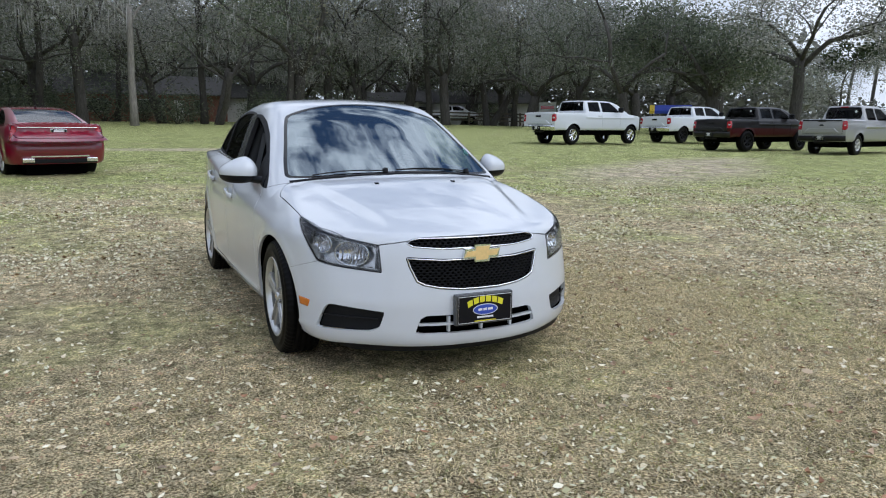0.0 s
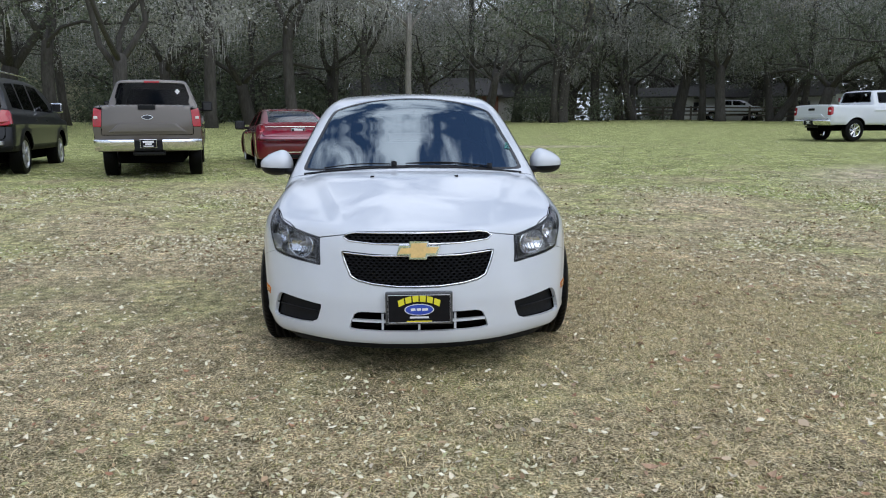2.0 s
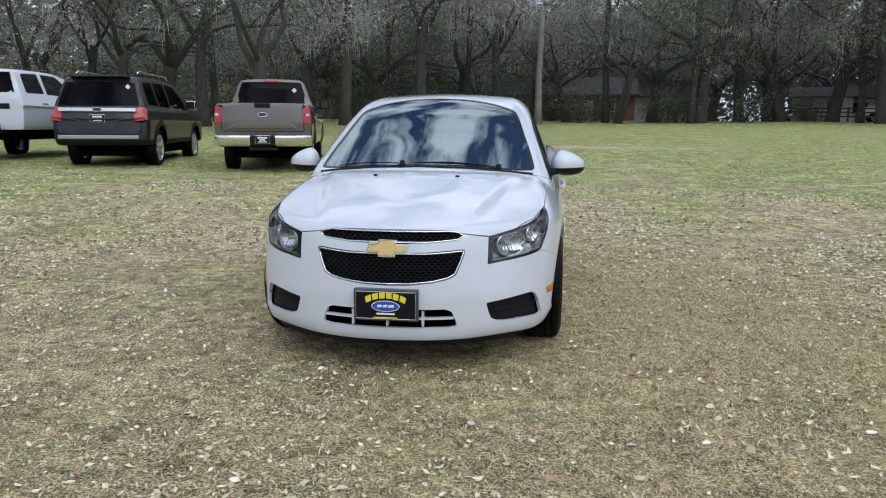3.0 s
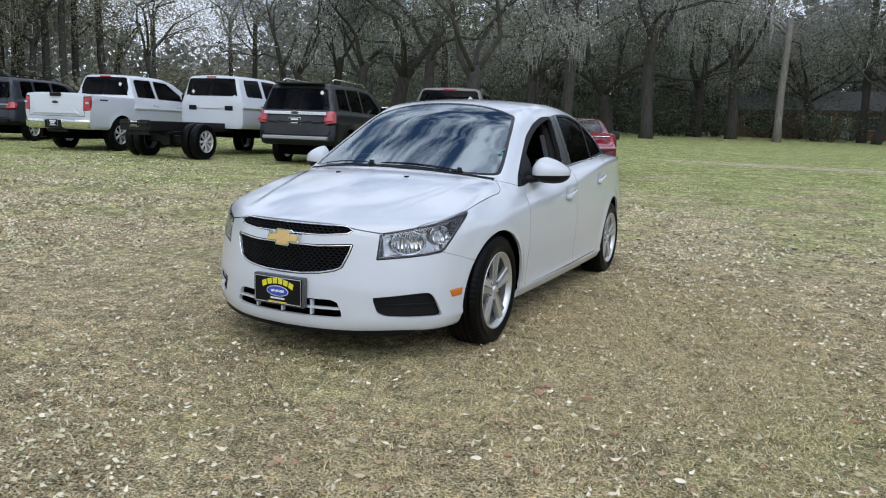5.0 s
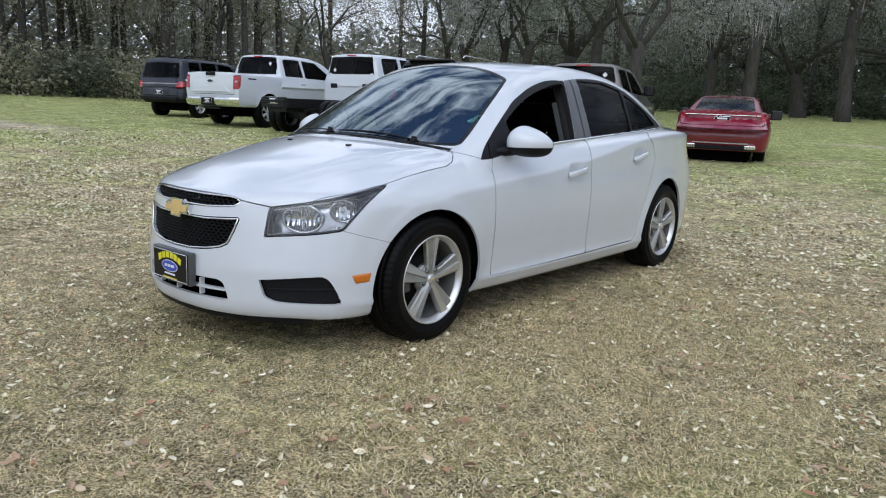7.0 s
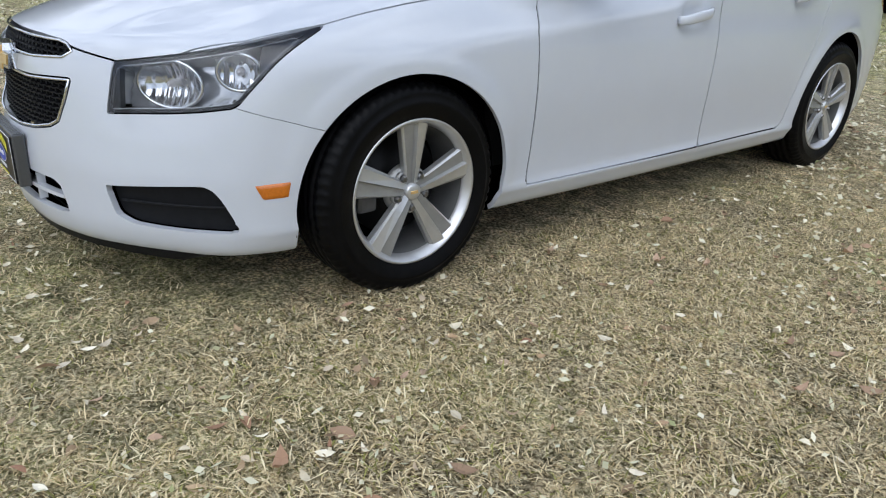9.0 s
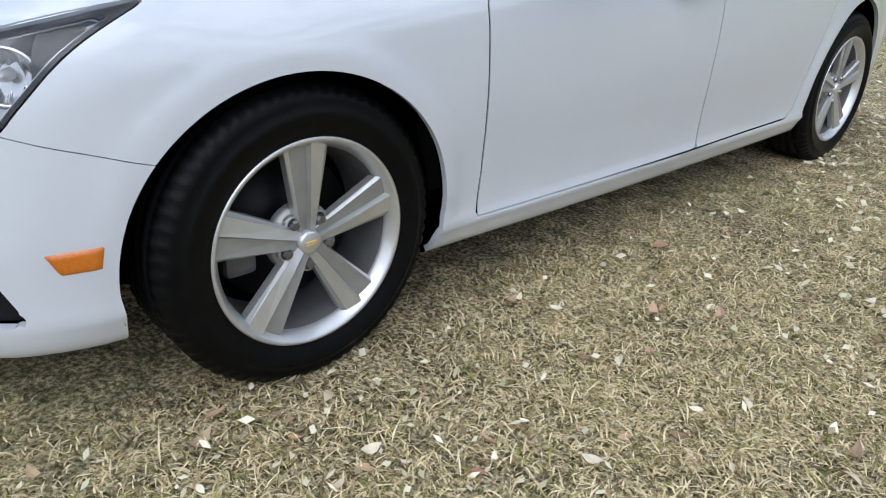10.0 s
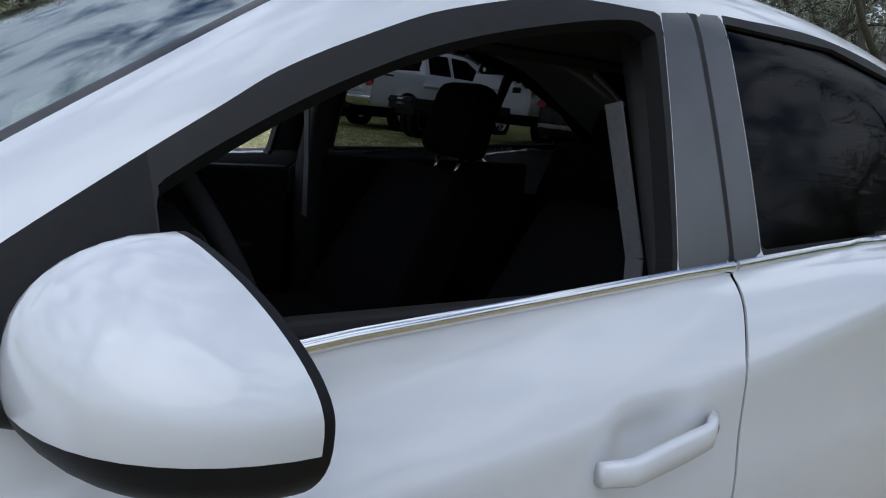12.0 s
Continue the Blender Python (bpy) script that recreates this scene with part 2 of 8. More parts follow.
def grass_ground():
    """Winter lawn: straw, green and bare earth in patches, fine blade relief."""
    m, nt, b = mat_new("lawn")
    co = nt.nodes.new("ShaderNodeTexCoord")
    pos = co.outputs["Object"]

    def noise_of(scale, detail=8.0, rough=0.6, stretch=None):
        n = node(nt, "ShaderNodeTexNoise", Scale=scale, Detail=detail, Roughness=rough)
        if stretch:
            mp = nt.nodes.new("ShaderNodeMapping")
            mp.inputs["Scale"].default_value = stretch
            mp.inputs["Rotation"].default_value = (0, 0, 0.6)
            nt.links.new(pos, mp.inputs["Vector"])
            nt.links.new(mp.outputs["Vector"], n.inputs["Vector"])
        else:
            nt.links.new(pos, n.inputs["Vector"])
        return n.outputs["Fac"]

    straw = ramp(nt, noise_of(75, 6, 0.75), [(0.36, (0.044, 0.032, 0.015)), (0.48, (0.33, 0.268, 0.158)), (0.57, (0.95, 0.83, 0.58))])
    green = ramp(nt, noise_of(60, 6, 0.75), [(0.36, (0.046, 0.051, 0.020)), (0.485, (0.245, 0.285, 0.098)), (0.59, (0.70, 0.73, 0.36))])
    earth = ramp(nt, noise_of(22, 8, 0.7), [(0.3, (0.36, 0.305, 0.22)), (0.7, (0.66, 0.59, 0.46))])
    sep = nt.nodes.new("ShaderNodeSeparateXYZ")
    nt.links.new(pos, sep.inputs["Vector"])
    # greener the further from the parked sedan
    dist = nt.nodes.new("ShaderNodeVectorMath")
    dist.operation = "LENGTH"
    nt.links.new(pos, dist.inputs[0])
    far = node(nt, "ShaderNodeMapRange", From_Min=4.0, From_Max=17.0, To_Min=-0.10, To_Max=0.24)
    nt.links.new(dist.outputs["Value"], far.inputs["Value"])
    patch = nt.nodes.new("ShaderNodeMath")
    patch.operation = "ADD"
    nt.links.new(noise_of(0.55, 7, 0.62), patch.inputs[0])
    nt.links.new(far.outputs["Result"], patch.inputs[1])
    pr = node(nt, "ShaderNodeMapRange", From_Min=0.40, From_Max=0.66)
    nt.links.new(patch.outputs[0], pr.inputs["Value"])
    mix = nt.nodes.new("ShaderNodeMix")
    mix.data_type = "RGBA"
    nt.links.new(pr.outputs["Result"], mix.inputs["Factor"])
    nt.links.new(straw, mix.inputs["A"])
    nt.links.new(green, mix.inputs["B"])
    # worn sandy places
    worn = None
    for cx, cy, rx, ry, deg in ((12.5, 11.5, 5.5, 2.2, 0.5), (15.5, 14.0, 5.0, 1.6, 0.45), (2.0, 22.0, 5.0, 0.9, -0.15), (-16, 3.5, 3.0, 1.2, 0.4)):
        mp = nt.nodes.new("ShaderNodeMapping")
        mp.vector_type = "TEXTURE"
        mp.inputs["Location"].default_value = (cx, cy, 0)
        mp.inputs["Rotation"].default_value = (0, 0, deg)
        mp.inputs["Scale"].default_value = (rx, ry, 50)
        nt.links.new(pos, mp.inputs["Vector"])
        ln = nt.nodes.new("ShaderNodeVectorMath")
        ln.operation = "LENGTH"
        nt.links.new(mp.outputs["Vector"], ln.inputs[0])
        mr = node(nt, "ShaderNodeMapRange", From_Min=1.25, From_Max=0.55)
        nt.links.new(ln.outputs["Value"], mr.inputs["Value"])
        if worn is None:
            worn = mr.outputs["Result"]
        else:
            mxm = nt.nodes.new("ShaderNodeMath")
            mxm.operation = "MAXIMUM"
            nt.links.new(worn, mxm.inputs[0])
            nt.links.new(mr.outputs["Result"], mxm.inputs[1])
            worn = mxm.outputs[0]
    wm = nt.nodes.new("ShaderNodeMath")
    wm.operation = "MULTIPLY"
    wr = node(nt, "ShaderNodeMapRange", From_Min=0.30, From_Max=0.52)
    nt.links.new(noise_of(1.5, 9, 0.7), wr.inputs["Value"])
    nt.links.new(worn, wm.inputs[0])
    nt.links.new(wr.outputs["Result"], wm.inputs[1])
    mix2 = nt.nodes.new("ShaderNodeMix")
    mix2.data_type = "RGBA"
    nt.links.new(wm.outputs[0], mix2.inputs["Factor"])
    nt.links.new(mix.outputs["Result"], mix2.inputs["A"])
    nt.links.new(earth, mix2.inputs["B"])
    # broad light and dark
    tone = ramp(nt, noise_of(2.2, 8, 0.65), [(0.3, (0.56, 0.54, 0.52)), (0.5, (0.95, 0.92, 0.90)), (0.7, (1.46, 1.38, 1.33))])
    mul = nt.nodes.new("ShaderNodeMix")
    mul.data_type, mul.blend_type = "RGBA", "MULTIPLY"
    mul.inputs["Factor"].default_value = 1.0
    nt.links.new(mix2.outputs["Result"], mul.inputs["A"])
    nt.links.new(tone, mul.inputs["B"])
    # tufts and thin places a hand's width across
    tufts = ramp(nt, noise_of(11.0, 7, 0.72), [(0.36, (0.42, 0.44, 0.38)), (0.5, (0.92, 0.93, 0.88)), (0.64, (1.55, 1.50, 1.42))])
    mul3 = nt.nodes.new("ShaderNodeMix")
    mul3.data_type, mul3.blend_type = "RGBA", "MULTIPLY"
    mul3.inputs["Factor"].default_value = 1.0
    nt.links.new(mul.outputs["Result"], mul3.inputs["A"])
    nt.links.new(tufts, mul3.inputs["B"])
    nt.links.new(mul3.outputs["Result"], b.inputs["Base Color"])
    b.inputs["Roughness"].default_value = 0.95
    b.inputs["Specular IOR Level"].default_value = 0.15
    bump(nt, b, noise_of(120, 5, 0.8), 0.9, 0.018)
    return m


def per_island(name, stops, rough=0.8, spec=0.2, thin=0.0):
    """Colours that differ from leaf to leaf."""
    m, nt, b = mat_new(name)
    g = nt.nodes.new("ShaderNodeNewGeometry")
    nt.links.new(ramp(nt, g.outputs["Random Per Island"], stops), b.inputs["Base Color"])
    b.inputs["Roughness"].default_value = rough
    b.inputs["Specular IOR Level"].default_value = spec
    if thin:
        out = nt.nodes["Material Output"]
        tl = nt.nodes.new("ShaderNodeBsdfTranslucent")
        nt.links.new(b.inputs["Base Color"].links[0].from_socket, tl.inputs["Color"])
        mx = node(nt, "ShaderNodeMixShader", Fac=thin)
        nt.links.new(b.outputs["BSDF"], mx.inputs[1])
        nt.links.new(tl.outputs["BSDF"], mx.inputs[2])
        nt.links.new(mx.outputs["Shader"], out.inputs["Surface"])
    return m


LAWN = grass_ground()
BLADE = per_island("grass_blades", [(0.0, (0.44, 0.33, 0.16)), (0.25, (0.95, 0.80, 0.49)), (0.42, (0.10, 0.068, 0.032)), (0.55, (0.62, 0.48, 0.25)), (0.78, (0.98, 0.86, 0.56)), (0.86, (0.09, 0.075, 0.03)), (0.93, (0.27, 0.27, 0.07)), (1.0, (0.42, 0.40, 0.13))], 0.7, 0.2, 0.15)
RUSSET = per_island("russet_leaves", [(0.0, (0.33, 0.19, 0.11)), (0.35, (0.52, 0.36, 0.24)), (0.6, (0.20, 0.125, 0.07)), (0.8, (0.60, 0.46, 0.31)), (1.0, (0.40, 0.24, 0.15))], 0.7, 0.25)
CHAFF = per_island("leaf_bits", [(0.0, (0.56, 0.50, 0.33)), (0.2, (0.86, 0.80, 0.60)), (0.4, (0.44, 0.42, 0.23)), (0.55, (0.88, 0.82, 0.63)), (0.7, (0.36, 0.37, 0.17)), (0.8, (0.66, 0.58, 0.38)), (0.9, (0.17, 0.115, 0.065)), (1.0, (0.44, 0.29, 0.17))], 0.7, 0.25)
LITTER = per_island("dry_leaves", [(0.0, (0.62, 0.53, 0.36)), (0.3, (0.92, 0.85, 0.66)), (0.42, (0.40, 0.275, 0.16)), (0.60, (0.90, 0.82, 0.62)), (0.72, (0.14, 0.085, 0.048)), (0.82, (0.50, 0.36, 0.21)), (0.92, (0.44, 0.24, 0.14)), (1.0, (0.24, 0.13, 0.075))], 0.65, 0.3)
OAKLEAF = per_island("oak_leaves", [(0.0, (0.141, 0.149, 0.124)), (0.35, (0.245, 0.253, 0.207)), (0.6, (0.370, 0.360, 0.349)), (0.8, (0.361, 0.361, 0.296)), (1.0, (0.559, 0.547, 0.531))], 0.6, 0.3, 0.4)
DARKLEAF = per_island("dark_leaves", [(0.0, (0.067, 0.083, 0.055)), (0.5, (0.120, 0.147, 0.094)), (1.0, (0.213, 0.236, 0.156))], 0.55, 0.35, 0.4)
BUSHLEAF = per_island("bush_leaves", [(0.0, (0.147, 0.153, 0.102)), (0.5, (0.254, 0.253, 0.173)), (1.0, (0.417, 0.389, 0.274))], 0.65, 0.25, 0.4)
DEEPLEAF = per_island("deep_wood_leaves", [(0.0, (0.124, 0.139, 0.110)), (0.5, (0.248, 0.260, 0.210)), (1.0, (0.406, 0.407, 0.348))], 0.7, 0.2, 0.4)
MOSS = per_island("spanish_moss", [(0.0, (0.235, 0.231, 0.221)), (0.5, (0.392, 0.385, 0.373)), (1.0, (0.606, 0.596, 0.580))], 0.95, 0.1, 0.3)
PINELEAF = per_island("pine_needles", [(0.0, (0.022, 0.036, 0.016)), (1.0, (0.06, 0.08, 0.035))], 0.7, 0.2, 0.15)
# far leaves greyed and lightened: distance haze put into their colour
FARLEAF = per_island("far_woods_leaves", [(0.0, (0.119, 0.124, 0.103)), (0.5, (0.197, 0.201, 0.175)), (1.0, (0.298, 0.293, 0.264))], 0.9, 0.1, 0.2)


def bark(name, lo, hi, scale=6.0):
    m, nt, b = mat_new(name)
    co = nt.nodes.new("ShaderNodeTexCoord")
    mp = nt.nodes.new("ShaderNodeMapping")
    mp.inputs["Scale"].default_value = (1.0, 1.0, 0.22)
    n = node(nt, "ShaderNodeTexNoise", Scale=scale * 2, Detail=9.0, Roughness=0.7)
    nt.links.new(co.outputs["Object"], mp.inputs["Vector"])
    nt.links.new(mp.outputs["Vector"], n.inputs["Vector"])
    nt.links.new(ramp(nt, n.outputs["Fac"], [(0.3, lo), (0.7, hi)]), b.inputs["Base Color"])
    b.inputs["Roughness"].default_value = 0.92
    bump(nt, b, n.outputs["Fac"], 0.8, 0.05)
    return m


BARK = bark("oak_bark", (0.027, 0.023, 0.020), (0.091, 0.085, 0.076))
PALEBARK = bark("pale_bark", (0.13, 0.12, 0.105), (0.30, 0.28, 0.25))
BRICK = simple("red_brick_wall", (0.17, 0.075, 0.055), 0.9, 0, 0.3, 5, 0.05, 0, 0.4, 60)
ROOFING = simple("grey_shingle", (0.075, 0.072, 0.07), 0.9, 0, 0.25, 8, 0.05, 0, 0.3, 40)
SIDING = simple("white_siding", (0.55, 0.55, 0.54), 0.8, 0, 0.1, 3, 0.05)
TIMBER = simple("weathered_timber", (0.10, 0.085, 0.07), 0.9, 0, 0.3, 9, 0.05, 0, 0.3, 90)
PAINTEDWOOD = simple("white_fence_paint", (0.5, 0.5, 0.48), 0.7, 0, 0.15, 9, 0.05)
CANVASBLUE = simple("blue_canvas", (0.03, 0.06, 0.35), 0.8, 0, 0.1, 9)
CANVASYELLOW = simple("yellow_canvas", (0.6, 0.45, 0.04), 0.8, 0, 0.1, 9)

# ---- mesh tools ----
def part(name, data, material, parent=None, label=""):
    """Links a bmesh or a mesh as one object under a thing or a part."""
    if isinstance(data, bmesh.types.BMesh):
        me = bpy.data.meshes.new(name)
        data.to_mesh(me)
        data.free()
    else:
        me = data
    if material and not me.materials:
        me.materials.append(material)
    ob = new(name, me)
    if parent:
        ob.parent = parent
    if label:
        ob["label"] = label
    return ob


def smooth(me, on=True):
    me.polygons.foreach_set("use_smooth", np.full(len(me.polygons), on))
    return me


def mesh_of(name, v, f, material=None, flat=False):
    me = bpy.data.meshes.new(name)
    me.from_pydata([tuple(p) for p in v], [], [tuple(int(i) for i in q) for q in f])
    if material:
        me.materials.append(material)
    smooth(me, not flat)
    me.update()
    return me


def quick_mesh(name, v, loops, sizes, material, flat=True):
    """Many faces at once, from arrays."""
    me = bpy.data.meshes.new(name)
    v = np.asarray(v, np.float32)
    loops = np.asarray(loops, np.int32).ravel()
    n = len(loops) // sizes
    me.vertices.add(len(v))
    me.vertices.foreach_set("co", v.ravel())
    me.loops.add(len(loops))
    me.loops.foreach_set("vertex_index", loops)
    me.polygons.add(n)
    me.polygons.foreach_set("loop_start", np.arange(n, dtype=np.int32) * sizes)
    me.polygons.foreach_set("use_smooth", np.full(n, not flat))
    me.materials.append(material)
    me.update(calc_edges=True)
    return me


def box_bm(x0, x1, y0, y1, z0, z1, bevel=0.01, segments=2):
    bm = bmesh.new()
    bmesh.ops.create_cube(bm, size=1)
    bmesh.ops.scale(bm, vec=(x1 - x0, y1 - y0, z1 - z0), verts=bm.verts)
    bmesh.ops.translate(bm, vec=((x0 + x1) / 2, (y0 + y1) / 2, (z0 + z1) / 2), verts=bm.verts)
    if bevel:
        bmesh.ops.bevel(bm, geom=bm.edges[:], offset=bevel, segments=segments, affect="EDGES", profile=0.6)
    return bm


def tube(points, radius, sides=8, closed=False, radii=None):
    """Vertices and faces of a pipe along points."""
    pts = [Vector(p) for p in points]
    n = len(pts)
    v, f = [], []
    side = None
    for i, p in enumerate(pts):
        a = pts[(i - 1) % n] if closed or i else p
        b = pts[(i + 1) % n] if closed or i < n - 1 else p
        d = (b - a).normalized()
        if side is None:
            side = d.orthogonal().normalized()
        side = (side - d * side.dot(d)).normalized()
        up = d.cross(side)
        r = radii[i] if radii else radius
        for k in range(sides):
            t = 2 * math.pi * k / sides
            v.append(p + (side * math.cos(t) + up * math.sin(t)) * r)
    for i in range(n if closed else n - 1):
        for k in range(sides):
            a, b = i * sides + k, i * sides + (k + 1) % sides
            c, d = ((i + 1) % n) * sides + (k + 1) % sides, ((i + 1) % n) * sides + k
            f.append((a, b, c, d))
    if not closed:
        f.append(tuple(range(sides))[::-1])
        f.append(tuple((n - 1) * sides + k for k in range(sides)))
    return v, f


def lathe(profile, sides=48):
    """A ring turned about the x axis from (radius, x) pairs: vertices and faces."""
    v, f = [], []
    n = len(profile)
    for k in range(sides):
        t = 2 * math.pi * k / sides
        for r, x in profile:
            v.append((x, r * math.cos(t), r * math.sin(t)))
    for k in range(sides):
        for i in range(n - 1):
            a, b = k * n + i, k * n + i + 1
            c, d = ((k + 1) % sides) * n + i + 1, ((k + 1) % sides) * n + i
            f.append((a, b, c, d))
    return v, f


def poly_dist(px, py, poly, rounding=0.0):
    """Signed distance to a polygon in the plane, negative inside."""
    q = np.asarray(poly, float)
    best = np.full(px.shape, 1e9)
    inside = np.zeros(px.shape, bool)
    for (ax, ay), (bx, by) in zip(q, np.roll(q, -1, 0)):
        ex, ey = bx - ax, by - ay
        t = np.clip(((px - ax) * ex + (py - ay) * ey) / (ex * ex + ey * ey), 0, 1)
        best = np.minimum(best, np.hypot(px - ax - t * ex, py - ay - t * ey))
        cross = (ay > py) != (by > py)
        with np.errstate(divide="ignore", invalid="ignore"):
            inside ^= cross & (px < ax + (py - ay) * ex / (ey if ey else 1e-12))
    return np.where(inside, -best, best) - rounding


def line_dist(px, py, pts):
    """Distance to an open line in the plane."""
    q = np.asarray(pts, float)
    best = np.full(px.shape, 1e9)
    for (ax, ay), (bx, by) in zip(q[:-1], q[1:]):
        ex, ey = bx - ax, by - ay
        t = np.clip(((px - ax) * ex + (py - ay) * ey) / (ex * ex + ey * ey), 0, 1)
        best = np.minimum(best, np.hypot(px - ax - t * ex, py - ay - t * ey))
    return best


def split(v, t, f):
    """Cuts triangles where the field f is nought. Gives vertices, and the triangles of the part below and of the part above."""
    f = np.where(np.abs(f) < 1e-7, 1e-7, f)
    s = f[t] > 0
    n = s.sum(1)
    below, above = [t[n == 0]], [t[n == 3]]
    mixed = (n == 1) | (n == 2)
    tm, sm, nm = t[mixed], s[mixed], n[mixed]
    if len(tm):
        odd = np.where(nm == 1, sm.argmax(1), (~sm).argmax(1))
        r = np.arange(len(tm))
        a, b, c = tm[r, odd], tm[r, (odd + 1) % 3], tm[r, (odd + 2) % 3]
        keys = np.sort(np.concatenate((np.stack((a, b), 1), np.stack((a, c), 1))), 1)
        pairs, where = np.unique(keys, axis=0, return_inverse=True)
        where = where.ravel()
        i, j = pairs.T
        k = (f[i] / (f[i] - f[j]))[:, None]
        fresh = v[i] + k * (v[j] - v[i])
        ab, ac = where[:len(tm)] + len(v), where[len(tm):] + len(v)
        v = np.concatenate((v, fresh))
        tip = np.stack((a, ab, ac), 1)
        rest = np.concatenate((np.stack((ab, b, c), 1), np.stack((ab, c, ac), 1)))
        up = nm == 1
        up2 = np.concatenate((up, up))
        above += [tip[up], rest[~up2]]
        below += [tip[~up], rest[up2]]
    return v, np.concatenate(below), np.concatenate(above)


def tidy(v, t):
    used, inv = np.unique(t, return_inverse=True)
    return v[used], inv.reshape(-1, 3)


def gradient(dist, v, h=0.002):
    g = np.stack([dist(v + np.eye(3)[i] * h) - dist(v - np.eye(3)[i] * h) for i in range(3)], 1)
    return g / np.maximum(np.linalg.norm(g, axis=1, keepdims=True), 1e-9)


def cast(dist, a, b, along, caps, round_, low=-88.0, far=2.4):
    """One half (x from 0 up) of a closed skin, met by rays from the line a-b on the plane x = 0."""
    o, d = [], []
    th = np.radians(np.linspace(low, 90, round_))
    for y in np.linspace(0, 1, along):
        o.append(np.repeat([[0, a[0] + (b[0] - a[0]) * y, a[1] + (b[1] - a[1]) * y]], round_, 0))
        d.append(np.stack((np.cos(th), 0 * th, np.sin(th)), 1))
    for end, sign in ((a, -1), (b, 1)):
        fan = []
        for ph in np.radians(np.linspace(0, 90, caps)[1:]):
            fan.append((np.repeat([[0, end[0], end[1]]], round_, 0),
                        np.stack((np.cos(th) * math.cos(ph), sign * np.cos(th) * math.sin(ph), np.sin(th)), 1)))
        if sign < 0:
            fan = fan[::-1]
            o, d = [x[0] for x in fan] + o, [x[1] for x in fan] + d
        else:
            o, d = o + [x[0] for x in fan], d + [x[1] for x in fan]
    rows = len(o)
    o, d = np.concatenate(o), np.concatenate(d)
    lo, hi = np.zeros(len(o)), np.full(len(o), far)
    ks = np.linspace(0.02, far, 90)
    # first crossing from outside
    last = np.zeros(len(o))
    for k in ks:
        last = np.where(dist(o + d * k) < 0, k, last)
    lo, hi = last, np.minimum(last + ks[1] - ks[0], far)
    for _ in range(22):
        m = (lo + hi) / 2
        ins = dist(o + d * m[:, None]) < 0
        lo, hi = np.where(ins, m, lo), np.where(ins, hi, m)
    v = o + d * ((lo + hi) / 2)[:, None]
    v[np.abs(v[:, 0]) < 1e-4, 0] = 0
    q = np.arange(rows * round_).reshape(rows, round_)
    a0, b0, c0, d0 = q[:-1, :-1].ravel(), q[1:, :-1].ravel(), q[1:, 1:].ravel(), q[:-1, 1:].ravel()
    t = np.concatenate((np.stack((a0, b0, c0), 1), np.stack((a0, c0, d0), 1)))
    # weld the poles, drop faces without area
    key = np.round(v, 5)
    _, first, inv = np.unique(key, axis=0, return_index=True, return_inverse=True)
    inv = inv.ravel()
    t = first[inv[t]]
    ok = (t[:, 0] != t[:, 1]) & (t[:, 1] != t[:, 2]) & (t[:, 2] != t[:, 0])
    return tidy(v, t[ok])


def both(v, t):
    """Adds the mirrored half and welds the middle."""
    m = v * np.array([-1, 1, 1])
    v2 = np.concatenate((v, m))
    t2 = np.concatenate((t, t[:, ::-1] + len(v)))
    key = np.round(v2, 5)
    _, first, inv = np.unique(key, axis=0, return_index=True, return_inverse=True)
    return tidy(v2, first[inv.ravel()[t2]])


def skin(name, v, t, material, parent, dist=None, rim=0.012, label="", inset=0.0):
    """A panel of a skin: smooth face, and an edge turned inwards by rim."""
    v, t = tidy(v, t)
    key = np.round(v, 5)
    _, first, inv = np.unique(key, axis=0, return_index=True, return_inverse=True)
    t = first[inv.ravel()[t]]
    t = t[(t[:, 0] != t[:, 1]) & (t[:, 1] != t[:, 2]) & (t[:, 2] != t[:, 0])]
    v, t = tidy(v, t)
    nrm = gradient(dist, v) if dist else np.zeros_like(v)
    if inset:
        v = v - nrm * inset
    vv, ff, nn = [v], [t], [nrm]
    sizes = len(v)
    edges = np.concatenate((t[:, [0, 1]], t[:, [1, 2]], t[:, [2, 0]]))
    es = np.sort(edges, 1)
    _, inv, cnt = np.unique(es, axis=0, return_inverse=True, return_counts=True)
    rimfaces = []
    if rim:
        e = edges[cnt[inv.ravel()] == 1]
        e = e[~((np.abs(v[e[:, 0], 0]) < 1e-5) & (np.abs(v[e[:, 1], 0]) < 1e-5))]
        if len(e):
            used, pos = np.unique(e, return_inverse=True)
            pos = pos.reshape(-1, 2)
            out, inn = v[used], v[used] - nrm[used] * rim
            base = len(v)
            vv += [out, inn]
            k = len(used)
            rimfaces = np.stack((pos[:, 1] + base, pos[:, 0] + base, pos[:, 0] + base + k, pos[:, 1] + base + k), 1)
            nn += [nrm[used], nrm[used]]
    me = bpy.data.meshes.new(name)
    faces = [tuple(x) for x in t.tolist()] + [tuple(x) for x in (rimfaces.tolist() if len(rimfaces) else [])]
    me.from_pydata(np.concatenate(vv).tolist(), [], faces)
    me.materials.append(material)
    me.update()
    flags = np.ones(len(faces), bool)
    flags[len(t):] = False
    me.polygons.foreach_set("use_smooth", flags)
    return part(name, me, material, parent, label)


def flipped(v, t):
    return v * np.array([-1, 1, 1]), t[:, ::-1]


